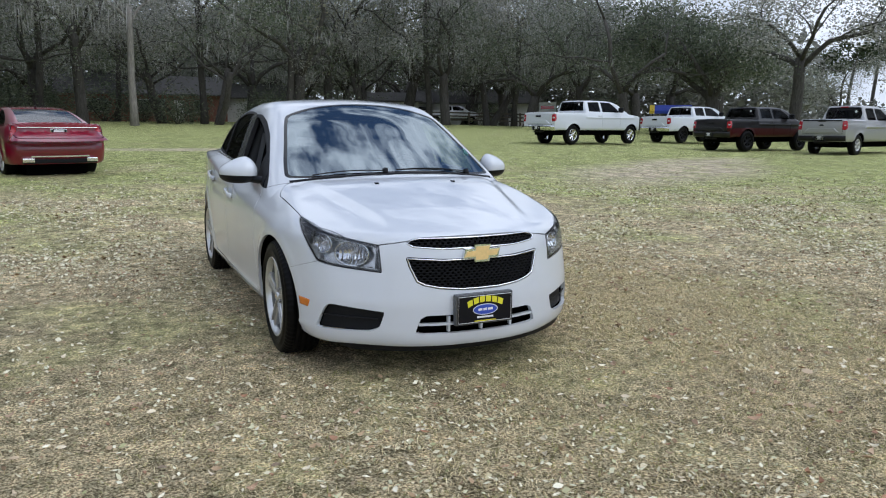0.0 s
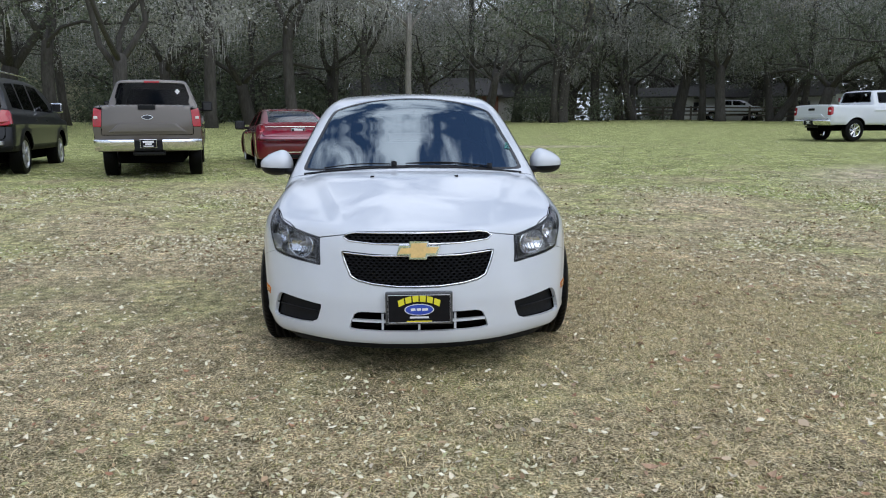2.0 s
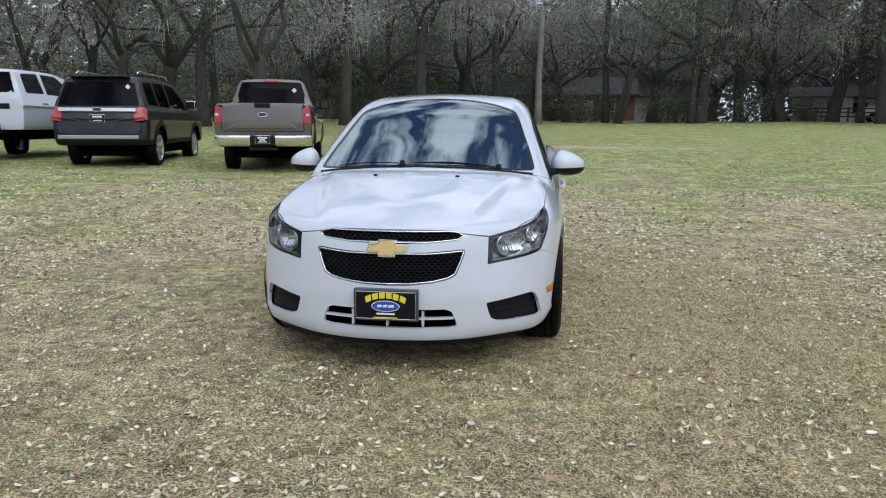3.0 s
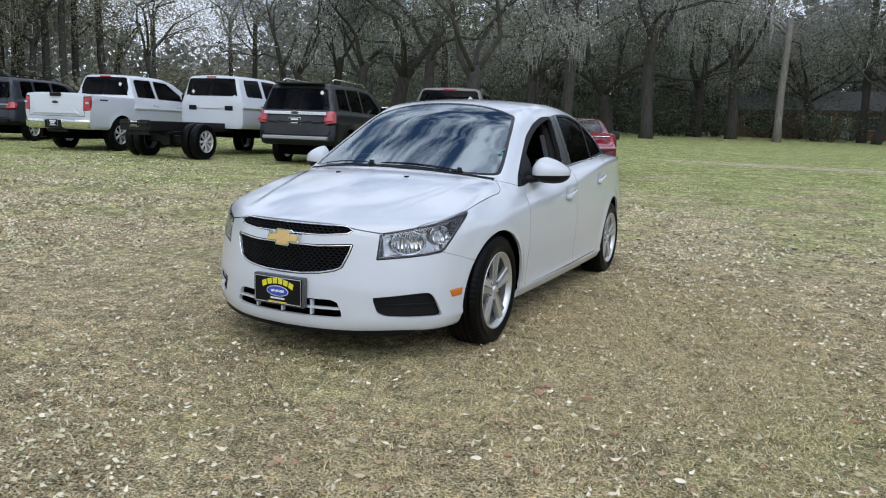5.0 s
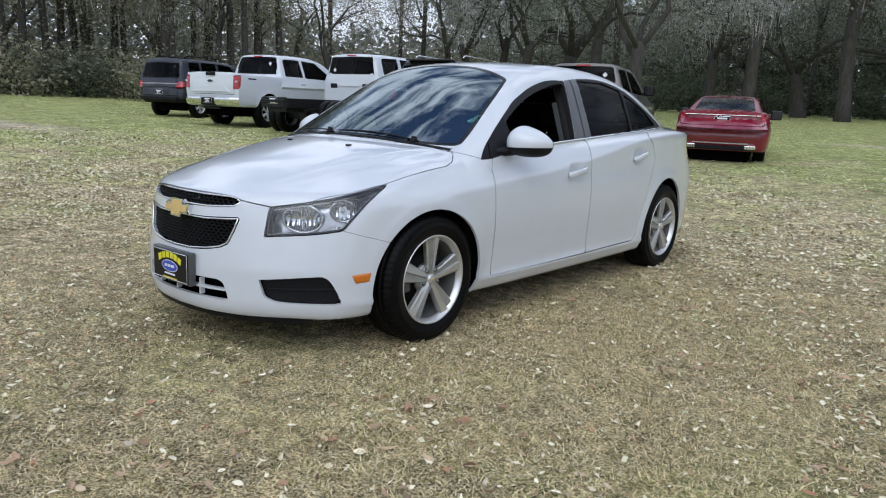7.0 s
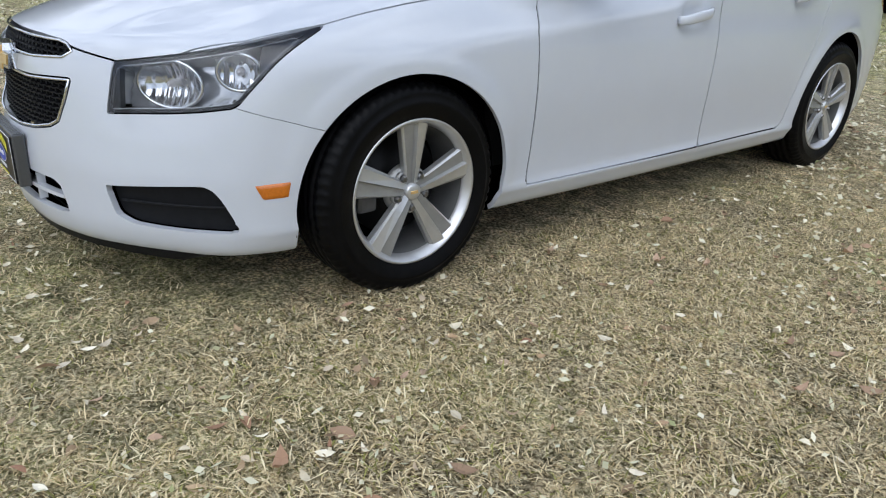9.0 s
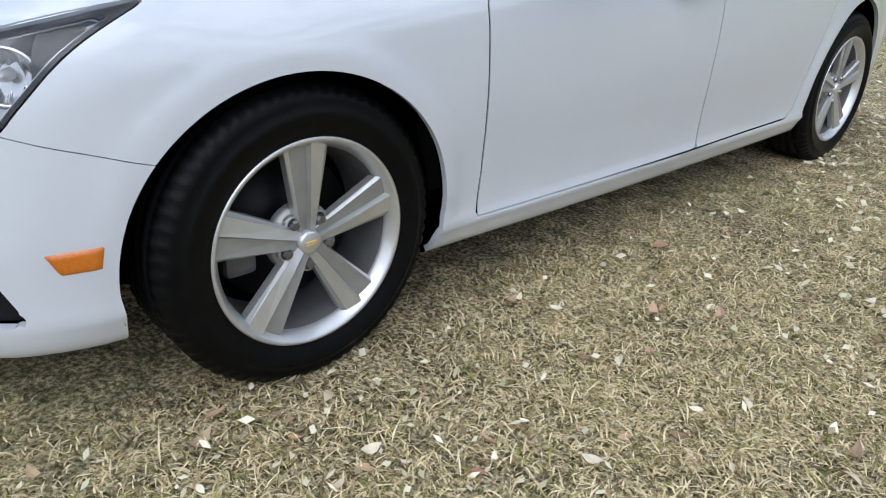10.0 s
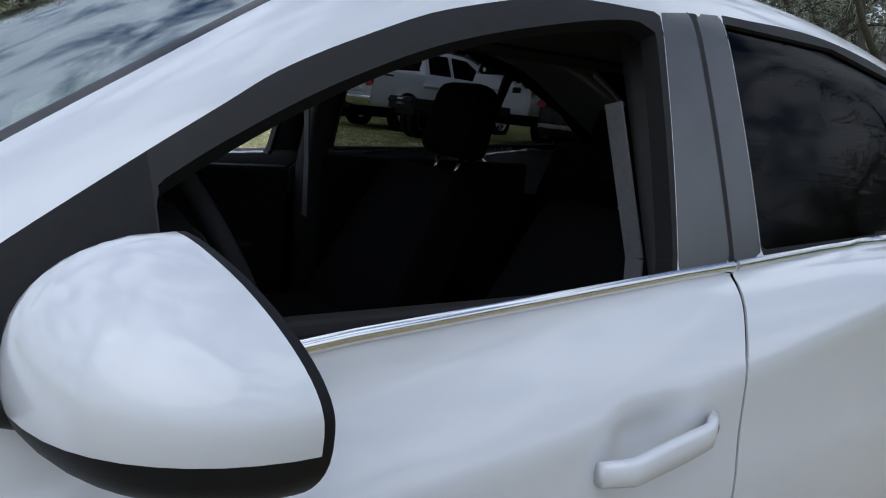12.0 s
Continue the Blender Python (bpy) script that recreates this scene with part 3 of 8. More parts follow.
def bar(v, f, p0, p1, w, h):
    """Adds a straight four-sided bar from p0 to p1 to lists v and f."""
    p0, p1 = Vector(p0), Vector(p1)
    d = (p1 - p0).normalized()
    s = d.cross(Vector((0, 0, 1))) if abs(d.z) < 0.9 else d.cross(Vector((0, 1, 0)))
    s.normalize()
    u = s.cross(d)
    b = len(v)
    for p in (p0, p1):
        for i, j in ((-1, -1), (1, -1), (1, 1), (-1, 1)):
            v.append(p + s * (i * w / 2) + u * (j * h / 2))
    for k in range(4):
        f.append((b + k, b + (k + 1) % 4, b + 4 + (k + 1) % 4, b + 4 + k))
    f.append((b + 3, b + 2, b + 1, b))
    f.append((b + 4, b + 5, b + 6, b + 7))


# ---- wheels ----
def wheel_parts(parent, x, y, z, radius, rim_r, width, side, spokes=5, twist=0.0, alloy=None, dark=None, detailed=False, steer=0.0, name="wheel"):
    """A wheel under a vehicle: tyre, rim, spokes, nuts, cap. side: +1 where its outer face looks to +x."""
    alloy, dark = alloy or ALLOY, dark or ALLOYGREY
    hub = new(name)
    hub.parent = parent
    hub.matrix_local = pose(x, y, z, 0, 0, (0 if side > 0 else 180) + steer)
    w = width / 2
    sides = 198 if detailed else 32
    shoulder = radius - 0.012
    prof = [(rim_r - 0.005, -w * 0.86), (rim_r + 0.01, -w * 0.95), (rim_r + 0.05, -w * 1.0), (shoulder - 0.03, -w * 0.96), (shoulder, -w * 0.82), (radius, -w * 0.66)]
    for gx in ((-0.45, -0.15, 0.15, 0.45) if detailed else ()):
        prof += [(radius, w * gx - 0.006), (radius - 0.008, w * gx - 0.004), (radius - 0.008, w * gx + 0.004), (radius, w * gx + 0.006)]
    prof += [(radius, w * 0.66), (shoulder, w * 0.82), (shoulder - 0.016, w * 0.91), (shoulder - 0.020, w * 0.90), (shoulder - 0.036, w * 0.965), (rim_r + 0.048, w * 1.0), (rim_r + 0.044, w * 0.985), (rim_r + 0.02, w * 0.965), (rim_r + 0.016, w * 0.935), (rim_r - 0.005, w * 0.9)]
    v, f = lathe(prof, sides)
    if detailed:
        # shoulder grooves: every third slice of the tread is let in
        n = len(prof)
        sides_n = len(v) // n
        v = [list(p) for p in v]
        for k in range(sides_n):
            if k % 3 == 0:
                for i, (r, x) in enumerate(prof):
                    if abs(x) > w * 0.55 and r > shoulder - 0.006:
                        v[k * n + i][1] *= (r - 0.007) / r
                        v[k * n + i][2] *= (r - 0.007) / r
    part("tyre", mesh_of("tyre", v, f, TYRE), TYRE, hub)
    lip = w * 0.93
    rimp = [(rim_r + 0.004, lip - 0.012), (rim_r + 0.003, lip), (rim_r - 0.002, lip + 0.002), (rim_r - 0.007, lip - 0.003), (rim_r - 0.020, lip - 0.022), (rim_r - 0.022, lip - 0.030)]
    bv, bf = lathe([(rim_r - 0.0225, lip - 0.029), (rim_r - 0.032, -w * 0.2), (rim_r - 0.030, -w * 0.9)], sides)
    part("barrel", mesh_of("barrel", bv, bf, BARREL if detailed else alloy), None, hub)
    v, f = lathe(rimp, sides)
    rim = part("rim", mesh_of("rim", v, f, alloy), alloy, hub)
    back = w * (-0.1 if detailed else 0.25)
    v, f = lathe([(0.0, back), (rim_r * 0.72, back), (rim_r * 0.72, back - 0.02)], 32)
    part("brake_disc", mesh_of("brake_disc", v, f, IRON if detailed else SHADELINER), None, hub)
    if detailed:
        v, f = lathe([(rim_r * 0.72, back - 0.03), (rim_r, back - 0.06)], 32)
        part("brake_shield", mesh_of("brake_shield", v, f, SHADELINER), None, hub)
        part("brake_caliper", box_bm(back + 0.002, back + 0.05, -0.165, -0.095, -0.06, 0.065, 0.015), CALIPER, hub)
    # spokes: broad ridged blades that widen outwards
    hub_x = lip - 0.028
    for k in range(spokes):
        t = twist + 2 * math.pi * k / spokes
        rows = []
        for r, wide, xx in ((0.022, 0.022, hub_x + 0.007), (0.072, 0.029, hub_x + 0.012), (rim_r - 0.009, 0.053, lip - 0.010)):
            rr = r if detailed else r * rim_r / 0.222
            ww = wide * (5.0 / spokes) ** 0.8 * (rim_r / 0.222)
            rows.append([(xx - 0.030, rr, -ww), (xx - 0.010, rr, -ww), (xx - 0.004, rr, -ww * 0.80), (xx + 0.003, rr, -ww * 0.08), (xx - 0.008, rr, ww * 0.06), (xx - 0.003, rr, ww * 0.86), (xx - 0.010, rr, ww), (xx - 0.030, rr, ww)])
        v, f = [], []
        for row in rows:
            for xx, rr, ww in row:
                v.append((xx, rr * math.cos(t) - ww * math.sin(t), rr * math.sin(t) + ww * math.cos(t)))
        n = 8
        for i in range(len(rows) - 1):
            for j in range(n - 1):
                a = i * n + j
                f.append((a, a + 1, a + n + 1, a + n))
        me = mesh_of("spoke", v, f, alloy, flat=True)
        me.materials.append(dark)
        if detailed:
            for p in me.polygons:
                if p.index % (n - 1) in (1, 3, 4):
                    p.material_index = 1
        part("spoke", me, None, hub)
    if detailed:
        v, f = lathe([(0.0, hub_x + 0.016), (0.021, hub_x + 0.0155), (0.025, hub_x + 0.013), (0.027, hub_x - 0.01)], 24)
        cap = part("centre_cap", mesh_of("centre_cap", v, f, alloy), None, hub)
        part("cap_badge", box_bm(hub_x + 0.012, hub_x + 0.0185, -0.013, 0.013, -0.0045, 0.0045, 0.001), GOLD, cap)
        for k in range(5):
            t = twist + 2 * math.pi * (k + 0.5) / 5
            cy, cz = 0.0525 * math.cos(t), 0.0525 * math.sin(t)
            v, f = lathe([(0.0, hub_x + 0.013), (0.0085, hub_x + 0.012), (0.0120, hub_x + 0.005), (0.0125, hub_x - 0.03)], 6)
            rv, rf = lathe([(0.0175, hub_x - 0.02), (0.0175, hub_x + 0.0005), (0.0135, hub_x + 0.0005), (0.0135, hub_x - 0.02)], 14)
            part("nut_seat", mesh_of("nut_seat", [(a, b + cy, c + cz) for a, b, c in rv], rf, dark), None, hub)
            v = [(a, b + cy, c + cz) for a, b, c in v]
            part("wheel_nut", mesh_of("wheel_nut", v, f, NUTSTEEL, True), None, hub)
        part("hub_plate", mesh_of("hub_plate", *lathe([(0.0, hub_x - 0.018), (0.074, hub_x - 0.016), (0.078, hub_x - 0.04)], 30), dark), None, hub)
    else:
        v, f = lathe([(0.0, hub_x + 0.012), (0.05, hub_x + 0.010), (0.06, hub_x - 0.02)], 16)
        part("centre_cap", mesh_of("centre_cap", v, f, dark), None, hub)
    return hub

# ---- the white sedan: its outer form as distances, front axle at y = 0, nose towards -y ----
def lerp(t, xs, ys):
    """Smooth (monotone cubic) table look-up."""
    xs, ys = np.asarray(xs, float), np.asarray(ys, float)
    h = np.diff(xs)
    d = np.diff(ys) / h
    m = np.concatenate(([d[0]], np.where(d[:-1] * d[1:] > 0, 2 * d[:-1] * d[1:] / np.where(d[:-1] + d[1:] == 0, 1, d[:-1] + d[1:]), 0), [d[-1]]))
    t = np.clip(t, xs[0], xs[-1])
    i = np.clip(np.searchsorted(xs, t) - 1, 0, len(h) - 1)
    s = (t - xs[i]) / h[i]
    return (ys[i] * (1 + 2 * s) * (1 - s) ** 2 + m[i] * h[i] * s * (1 - s) ** 2
            + ys[i + 1] * s * s * (3 - 2 * s) + m[i + 1] * h[i] * s * s * (s - 1))


def smax(a, b, r):
    """Greater of two distances, rounded over by r."""
    k = np.maximum(r - np.abs(a - b), 0) / r
    return np.maximum(a, b) + k * k * r * 0.25


def step(t, a, b):
    s = np.clip((t - a) / (b - a), 0, 1)
    return s * s * (3 - 2 * s)


def car_side(y, z):
    """Half width of the sedan's lower body."""
    zc = lerp(y, (-0.7, -0.2, 0.47, 0.82, 1.1, 1.47, 2.25, 3.0, 3.7), (0.66, 0.72, 0.772, 0.796, 0.819, 0.862, 0.985, 1.03, 1.04))
    wc = lerp(y, (-0.9, -0.5, -0.2, 0.1, 0.5, 1.0, 1.5, 2.2, 2.7, 3.1, 3.4, 3.7), (0.74, 0.79, 0.825, 0.846, 0.860, 0.872, 0.876, 0.876, 0.868, 0.84, 0.79, 0.70))
    low = wc + lerp(z, (0.13, 0.18, 0.20, 0.235, 0.262, 0.276, 0.30, 0.40, 0.5, 0.6, 0.7, 0.78, 0.86),
                    (-0.11, -0.045, -0.026, -0.010, 0.004, -0.004, -0.005, 0.001, 0.011, 0.016, 0.014, 0.005, 0.0))
    up = wc + 0.004 - (0.62 + 0.25 * step(y, 1.2, 2.4)) * (z - zc) - 1.6 * np.maximum(z - zc, 0) ** 2
    x = -smax(-low, -up, 0.009)
    for wy, r in ((0.0, 0.375), (2.685, 0.395)):
        d = np.hypot(y - wy, z - 0.30)
        x = x + (0.009 * np.exp(-((d - r) / 0.055) ** 2) + 0.007 * (1 - step(d, r + 0.020, r + 0.060))) * step(z, 0.20, 0.36) * step(x, 0.7, 0.78)
    # finger dishes behind the two handles
    for hy, hz in ((1.285, 0.808), (2.145, 0.880)):
        x = x - 0.016 * np.exp(-(((y - hy) / 0.060) ** 4) - ((z - hz) / 0.036) ** 4)
    return x


def car_body(p):
    x, y, z = np.abs(p[..., 0]), p[..., 1], p[..., 2]
    side = (x - car_side(y, z)) * 0.95
    xs = (0.0, 0.15, 0.333, 0.478, 0.6, 0.7, 0.753, 0.79, 0.825, 0.855, 0.89, 0.94)
    ys = (-0.878, -0.868, -0.822, -0.752, -0.665, -0.57, -0.50, -0.44, -0.36, -0.25, 0.0, 0.6)
    off = lerp(z, (0.12, 0.17, 0.21, 0.26, 0.38, 0.46, 0.55, 0.64, 0.71, 0.76, 0.82, 0.9), (0.075, 0.04, 0.012, 0.0, 0.0, 0.012, 0.03, 0.05, 0.078, 0.108, 0.16, 0.25))
    g = (lerp(x + 0.01, xs, ys) - lerp(x - 0.01, xs, ys)) / 0.02
    front = (lerp(x, xs, ys) + off * (0.6 + 0.4 * step(x, 0.25, 0.6)) - y) / np.sqrt(1 + g * g) * 0.95
    xr, yr = (0.0, 0.3, 0.5, 0.65, 0.75, 0.82, 0.87, 0.95), (3.69, 3.67, 3.62, 3.53, 3.42, 3.25, 2.95, 2.3)
    ofr = lerp(z, (0.15, 0.25, 0.4, 0.6, 0.75, 0.9, 1.0, 1.1), (-0.14, -0.06, 0.0, 0.0, -0.03, -0.06, -0.06, -0.05))
    ofr = ofr - 0.11 * step(x, 0.50, 0.86) * step(z, 0.72, 1.0)
    g = (lerp(x + 0.01, xr, yr) - lerp(x - 0.01, xr, yr)) / 0.02
    rear = (y - lerp(x, xr, yr) - ofr) / np.sqrt(1 + g * g) * 0.95
    mid = lerp(y, (-0.95, -0.8, -0.6, -0.4, -0.2, 0.0, 0.15, 0.3, 1.5, 2.6, 2.9, 3.2, 3.5, 3.62, 3.8),
               (0.66, 0.733, 0.803, 0.858, 0.902, 0.94, 0.960, 0.972, 1.03, 1.10, 1.105, 1.098, 1.083, 1.088, 1.06))
    k = lerp(y, (-0.8, -0.3, 0.2, 0.6, 1.5, 2.6, 3.2, 3.7), (0.20, 0.165, 0.105, 0.10, 0.09, 0.09, 0.12, 0.16))
    xc = lerp(y, (-0.75, -0.3, 0.25), (0.36, 0.47, 0.60))
    hood = 0.014 * (1 - step(x, xc - 0.03, xc + 0.05)) * step(y, -0.72, -0.45) * (1 - step(y, 0.2, 0.4))
    top = (z - (mid - k * x * x + hood - 0.010 * step(y, -0.72, -0.45) * (1 - step(y, 0.2, 0.4)))) * 0.93
    f = smax(side, front, 0.05)
    f = smax(f, rear, 0.09)
    f = smax(f, top, 0.035)
    return smax(f, 0.17 - z, 0.03)


def car_cabin(p):
    x, y, z = np.abs(p[..., 0]), p[..., 1], p[..., 2]
    half = 0.778 - 0.40 * (z - 0.98) + 0.16 * (z - 0.98) * (1.40 - z) - 0.10 * np.maximum(y - 2.2, 0) ** 2 - 0.02 * np.maximum(0.6 - y, 0)
    s = step(y, 1.0, 2.0)
    ye = y + (-0.36 * (1 - s) + 0.26 * s) * x * x
    roof = lerp(ye, (-1.5, -0.1, 0.10, 0.55, 0.88, 1.06, 1.22, 1.5, 1.75, 2.0, 2.25, 2.5, 2.7, 2.9, 3.05, 3.2, 3.4, 4.5),
                (-0.1, 0.845, 0.952, 1.195, 1.362, 1.424, 1.448, 1.468, 1.470, 1.462, 1.436, 1.384, 1.318, 1.232, 1.158, 1.08, 0.97, 0.2)) - 0.10 * x * x
    return np.maximum(smax((x - half) * 0.92, (z - roof) * 0.86, 0.10), 0.82 - z)


def car_dist(p):
    return np.minimum(car_body(p), car_cabin(p))

SEDAN_FRONT_WINDOW = ((0.735, 0.947), (0.735, 1.083), (0.796, 1.121), (0.919, 1.186), (1.073, 1.248), (1.264, 1.297), (1.41, 1.322), (1.446, 1.312), (1.408, 0.988))
SEDAN_FRONT_TRIM = ((0.428, 0.888), (0.488, 0.949), (0.564, 1.005), (0.61, 1.038), (0.717, 1.108), (0.804, 1.163), (0.865, 1.201), (0.967, 1.249), (1.085, 1.295), (1.277, 1.339), (1.474, 1.349), (1.424, 0.984), (0.9, 0.949), (0.72, 0.931), (0.52, 0.893))
SEDAN_REAR_WINDOW = ((1.64, 1.014), (1.645, 1.350), (1.99, 1.352), (2.215, 1.314), (2.225, 1.040))
SEDAN_QUARTER = ((2.255, 1.052), (2.265, 1.292), (2.54, 1.180), (2.69, 1.082))
SEDAN_REAR_TRIM = ((1.632, 0.999), (1.637, 1.370), (1.99, 1.375), (2.29, 1.322), (2.58, 1.192), (2.84, 1.067), (2.3, 1.038))
SEDAN_PILLAR_F = ((1.475, 1.349), (1.552, 1.360), (1.549, 0.990), (1.425, 0.984))
SEDAN_PILLAR_R = ((1.560, 0.991), (1.566, 1.362), (1.636, 1.368), (1.631, 0.998))
SEDAN_PILLAR_SEAM = ((1.545, 1.361), (1.572, 1.362), (1.566, 0.991), (1.543, 0.988))
SEDAN_DOOR_F = ((0.485, 0.262), (0.49, 0.38), (0.472, 0.764), (0.519, 0.890), (0.62, 1.01), (0.82, 1.13), (1.08, 1.26), (1.556, 1.33), (1.555, 0.985), (1.478, 0.875), (1.470, 0.55), (1.492, 0.268))
SEDAN_DOOR_R = ((1.492, 0.268), (1.470, 0.55), (1.478, 0.875), (1.555, 0.985), (1.558, 1.33), (1.99, 1.35), (2.27, 1.29), (2.55, 1.17), (2.78, 1.068), (2.40, 1.045), (2.30, 1.005), (2.365, 0.955), (2.43, 0.85), (2.36, 0.72), (2.26, 0.52), (2.20, 0.30), (2.15, 0.272))
SEDAN_HOOD = ((-0.2, -0.95), (0.36, -0.95), (0.46, -0.80), (0.61, -0.577), (0.70, -0.433), (0.752, -0.239), (0.762, -0.034), (0.766, 0.186), (0.75, 0.248), (0.70, 0.312), (0.5, 0.235), (0.3, 0.165), (0, 0.135), (-0.2, 0.135))
SEDAN_SCREEN = ((-0.1, 0.150), (0.3, 0.180), (0.50, 0.25), (0.665, 0.345), (0.690, 0.40), (0.62, 0.70), (0.552, 0.955), (0.52, 0.99), (0.3, 1.035), (-0.1, 1.05))
SEDAN_BACKLIGHT = ((-0.1, 2.40), (0.42, 2.43), (0.50, 2.50), (0.575, 2.88), (0.55, 2.97), (0.3, 3.03), (-0.1, 3.05))
SEDAN_HEADLIGHT = ((-0.24, 0.559), (-0.207, 0.683), (0.033, 0.710), (0.215, 0.735), (0.52, 0.789), (0.407, 0.721), (0.295, 0.631), (0.243, 0.595))
SEDAN_FOG = ((-0.27, 0.357), (-0.235, 0.289), (-0.16, 0.270), (0.25, 0.262), (0.19, 0.345), (0.15, 0.376), (0.10, 0.381))
SEDAN_MARKER = ((0.305, 0.394), (0.445, 0.404), (0.428, 0.352), (0.338, 0.347))
SEDAN_GRILLE_UP = ((-0.1, 0.722), (0.30, 0.720), (0.335, 0.714), (0.362, 0.699), (0.335, 0.682), (0.2, 0.671), (-0.1, 0.664))
SEDAN_GRILLE_LOW = ((-0.1, 0.608), (0.2, 0.615), (0.365, 0.626), (0.352, 0.580), (0.325, 0.515), (0.29, 0.497), (0.22, 0.482), (0.1, 0.470), (-0.1, 0.467))
SEDAN_INTAKE = ((-0.1, 0.338), (0.285, 0.338), (0.31, 0.325), (0.335, 0.262), (0.30, 0.256), (-0.1, 0.256))
SEDAN_TAIL = ((2.42, 0.96), (2.40, 0.82), (2.6, 0.75), (3.05, 0.74), (3.10, 0.93), (2.7, 1.0))
SEDAN_BUMPER = ((-1.2, 0.1), (-1.2, 0.80), (-0.212, 0.705), (-0.243, 0.556), (0.243, 0.595), (0.41, 0.563), (0.66, 0.508), (0.66, 0.1))


def smoothed(poly, limit=38.0):
    """The same outline with its gentle bends rounded and its corners kept."""
    q = [Vector(p) for p in poly]
    n = len(q)
    bend = [abs((q[i] - q[i - 1]).angle_signed(q[(i + 1) % n] - q[i], 0)) < radians(limit) for i in range(n)]
    out = []
    for i in range(n):
        a, b = q[i], q[(i + 1) % n]
        out.append(tuple(a))
        ta = (b - q[i - 1]) * 0.5 if bend[i] else b - a
        tb = (q[(i + 2) % n] - a) * 0.5 if bend[(i + 1) % n] else b - a
        if not bend[i] and not bend[(i + 1) % n]:
            continue
        ln = (b - a).length
        ta, tb = ta.normalized() * ln, tb.normalized() * ln
        for k in (1, 2, 3):
            t = k / 4
            out.append(tuple(a * (2 * t ** 3 - 3 * t * t + 1) + ta * (t ** 3 - 2 * t * t + t) + b * (3 * t * t - 2 * t ** 3) + tb * (t ** 3 - t * t)))
    return tuple(out)


SEDAN_FRONT_WINDOW, SEDAN_FRONT_TRIM, SEDAN_REAR_TRIM, SEDAN_HEADLIGHT, SEDAN_FOG, SEDAN_SCREEN = (
    smoothed(p) for p in (SEDAN_FRONT_WINDOW, SEDAN_FRONT_TRIM, SEDAN_REAR_TRIM, SEDAN_HEADLIGHT, SEDAN_FOG, SEDAN_SCREEN))


def bisect_many(o, d, lo, hi):
    """How far along d from o the skin is left, for many rays at once."""
    lo, hi = np.full(len(o), lo), np.full(len(o), hi)
    for _ in range(24):
        m = (lo + hi) / 2
        ins = car_dist(o + d * m[:, None]) < 0
        lo, hi = np.where(ins, m, lo), np.where(ins, hi, m)
    return lo


def skin_table(u, w, ray):
    gu, gw = np.meshgrid(u, w, indexing="ij")
    o, d, lo, hi = ray(gu.ravel(), gw.ravel())
    tab = bisect_many(o, d, lo, hi).reshape(gu.shape)

    def at(a, b):
        i = min(max((a - u[0]) / (u[1] - u[0]), 0), len(u) - 1.001)
        j = min(max((b - w[0]) / (w[1] - w[0]), 0), len(w) - 1.001)
        i0, j0 = int(i), int(j)
        p, q = i - i0, j - j0
        return float((tab[i0, j0] * (1 - q) + tab[i0, j0 + 1] * q) * (1 - p) + (tab[i0 + 1, j0] * (1 - q) + tab[i0 + 1, j0 + 1] * q) * p)
    return at


# where the left flank lies at y, z; where the nose lies at x, z; where the top lies at x, y
sedan_x = skin_table(np.linspace(0.3, 3.3, 251), np.linspace(0.2, 1.4, 121), lambda y, z: (np.stack((0 * y, y, z), 1), np.array([[1.0, 0, 0]]), 0.0, 1.2))
nose_y = skin_table(np.linspace(0.0, 0.86, 87), np.linspace(0.14, 0.80, 67), lambda x, z: (np.stack((x, 0 * x + 0.3, z), 1), np.array([[0, -1.0, 0]]), 0.0, 1.5))
sedan_z = skin_table(np.linspace(-0.8, 0.8, 81), np.linspace(-0.9, 1.2, 106), lambda x, y: (np.stack((x, y, 0 * x + 0.5), 1), np.array([[0, 0, 1.0]]), 0.0, 1.2))


def sedan_y(x, z):
    return 0.3 - nose_y(x, z)


def outline(poly, lift, closed=True, front=True, step_len=0.02):
    """Points along a polygon, laid on the nose (x, z) or on the flank (y, z)."""
    pts = []
    n = len(poly)
    for i in range(n if closed else n - 1):
        a, b = Vector(poly[i]), Vector(poly[(i + 1) % n])
        k = max(1, int((b - a).length / step_len))
        for j in range(k):
            pts.append(a.lerp(b, j / k))
    if not closed:
        pts.append(Vector(poly[-1]))
    if front:
        return [(p.x, sedan_y(abs(p.x), p.y) - lift, p.y) for p in pts]
    return [(sedan_x(p.x, p.y) + lift, p.x, p.y) for p in pts]


def mirrored_poly(half):
    """A polygon about x = 0 from its right half."""
    right = [p for p in half if p[0] > 0]
    return [(-x, z) for x, z in right[::-1]] + list(right)


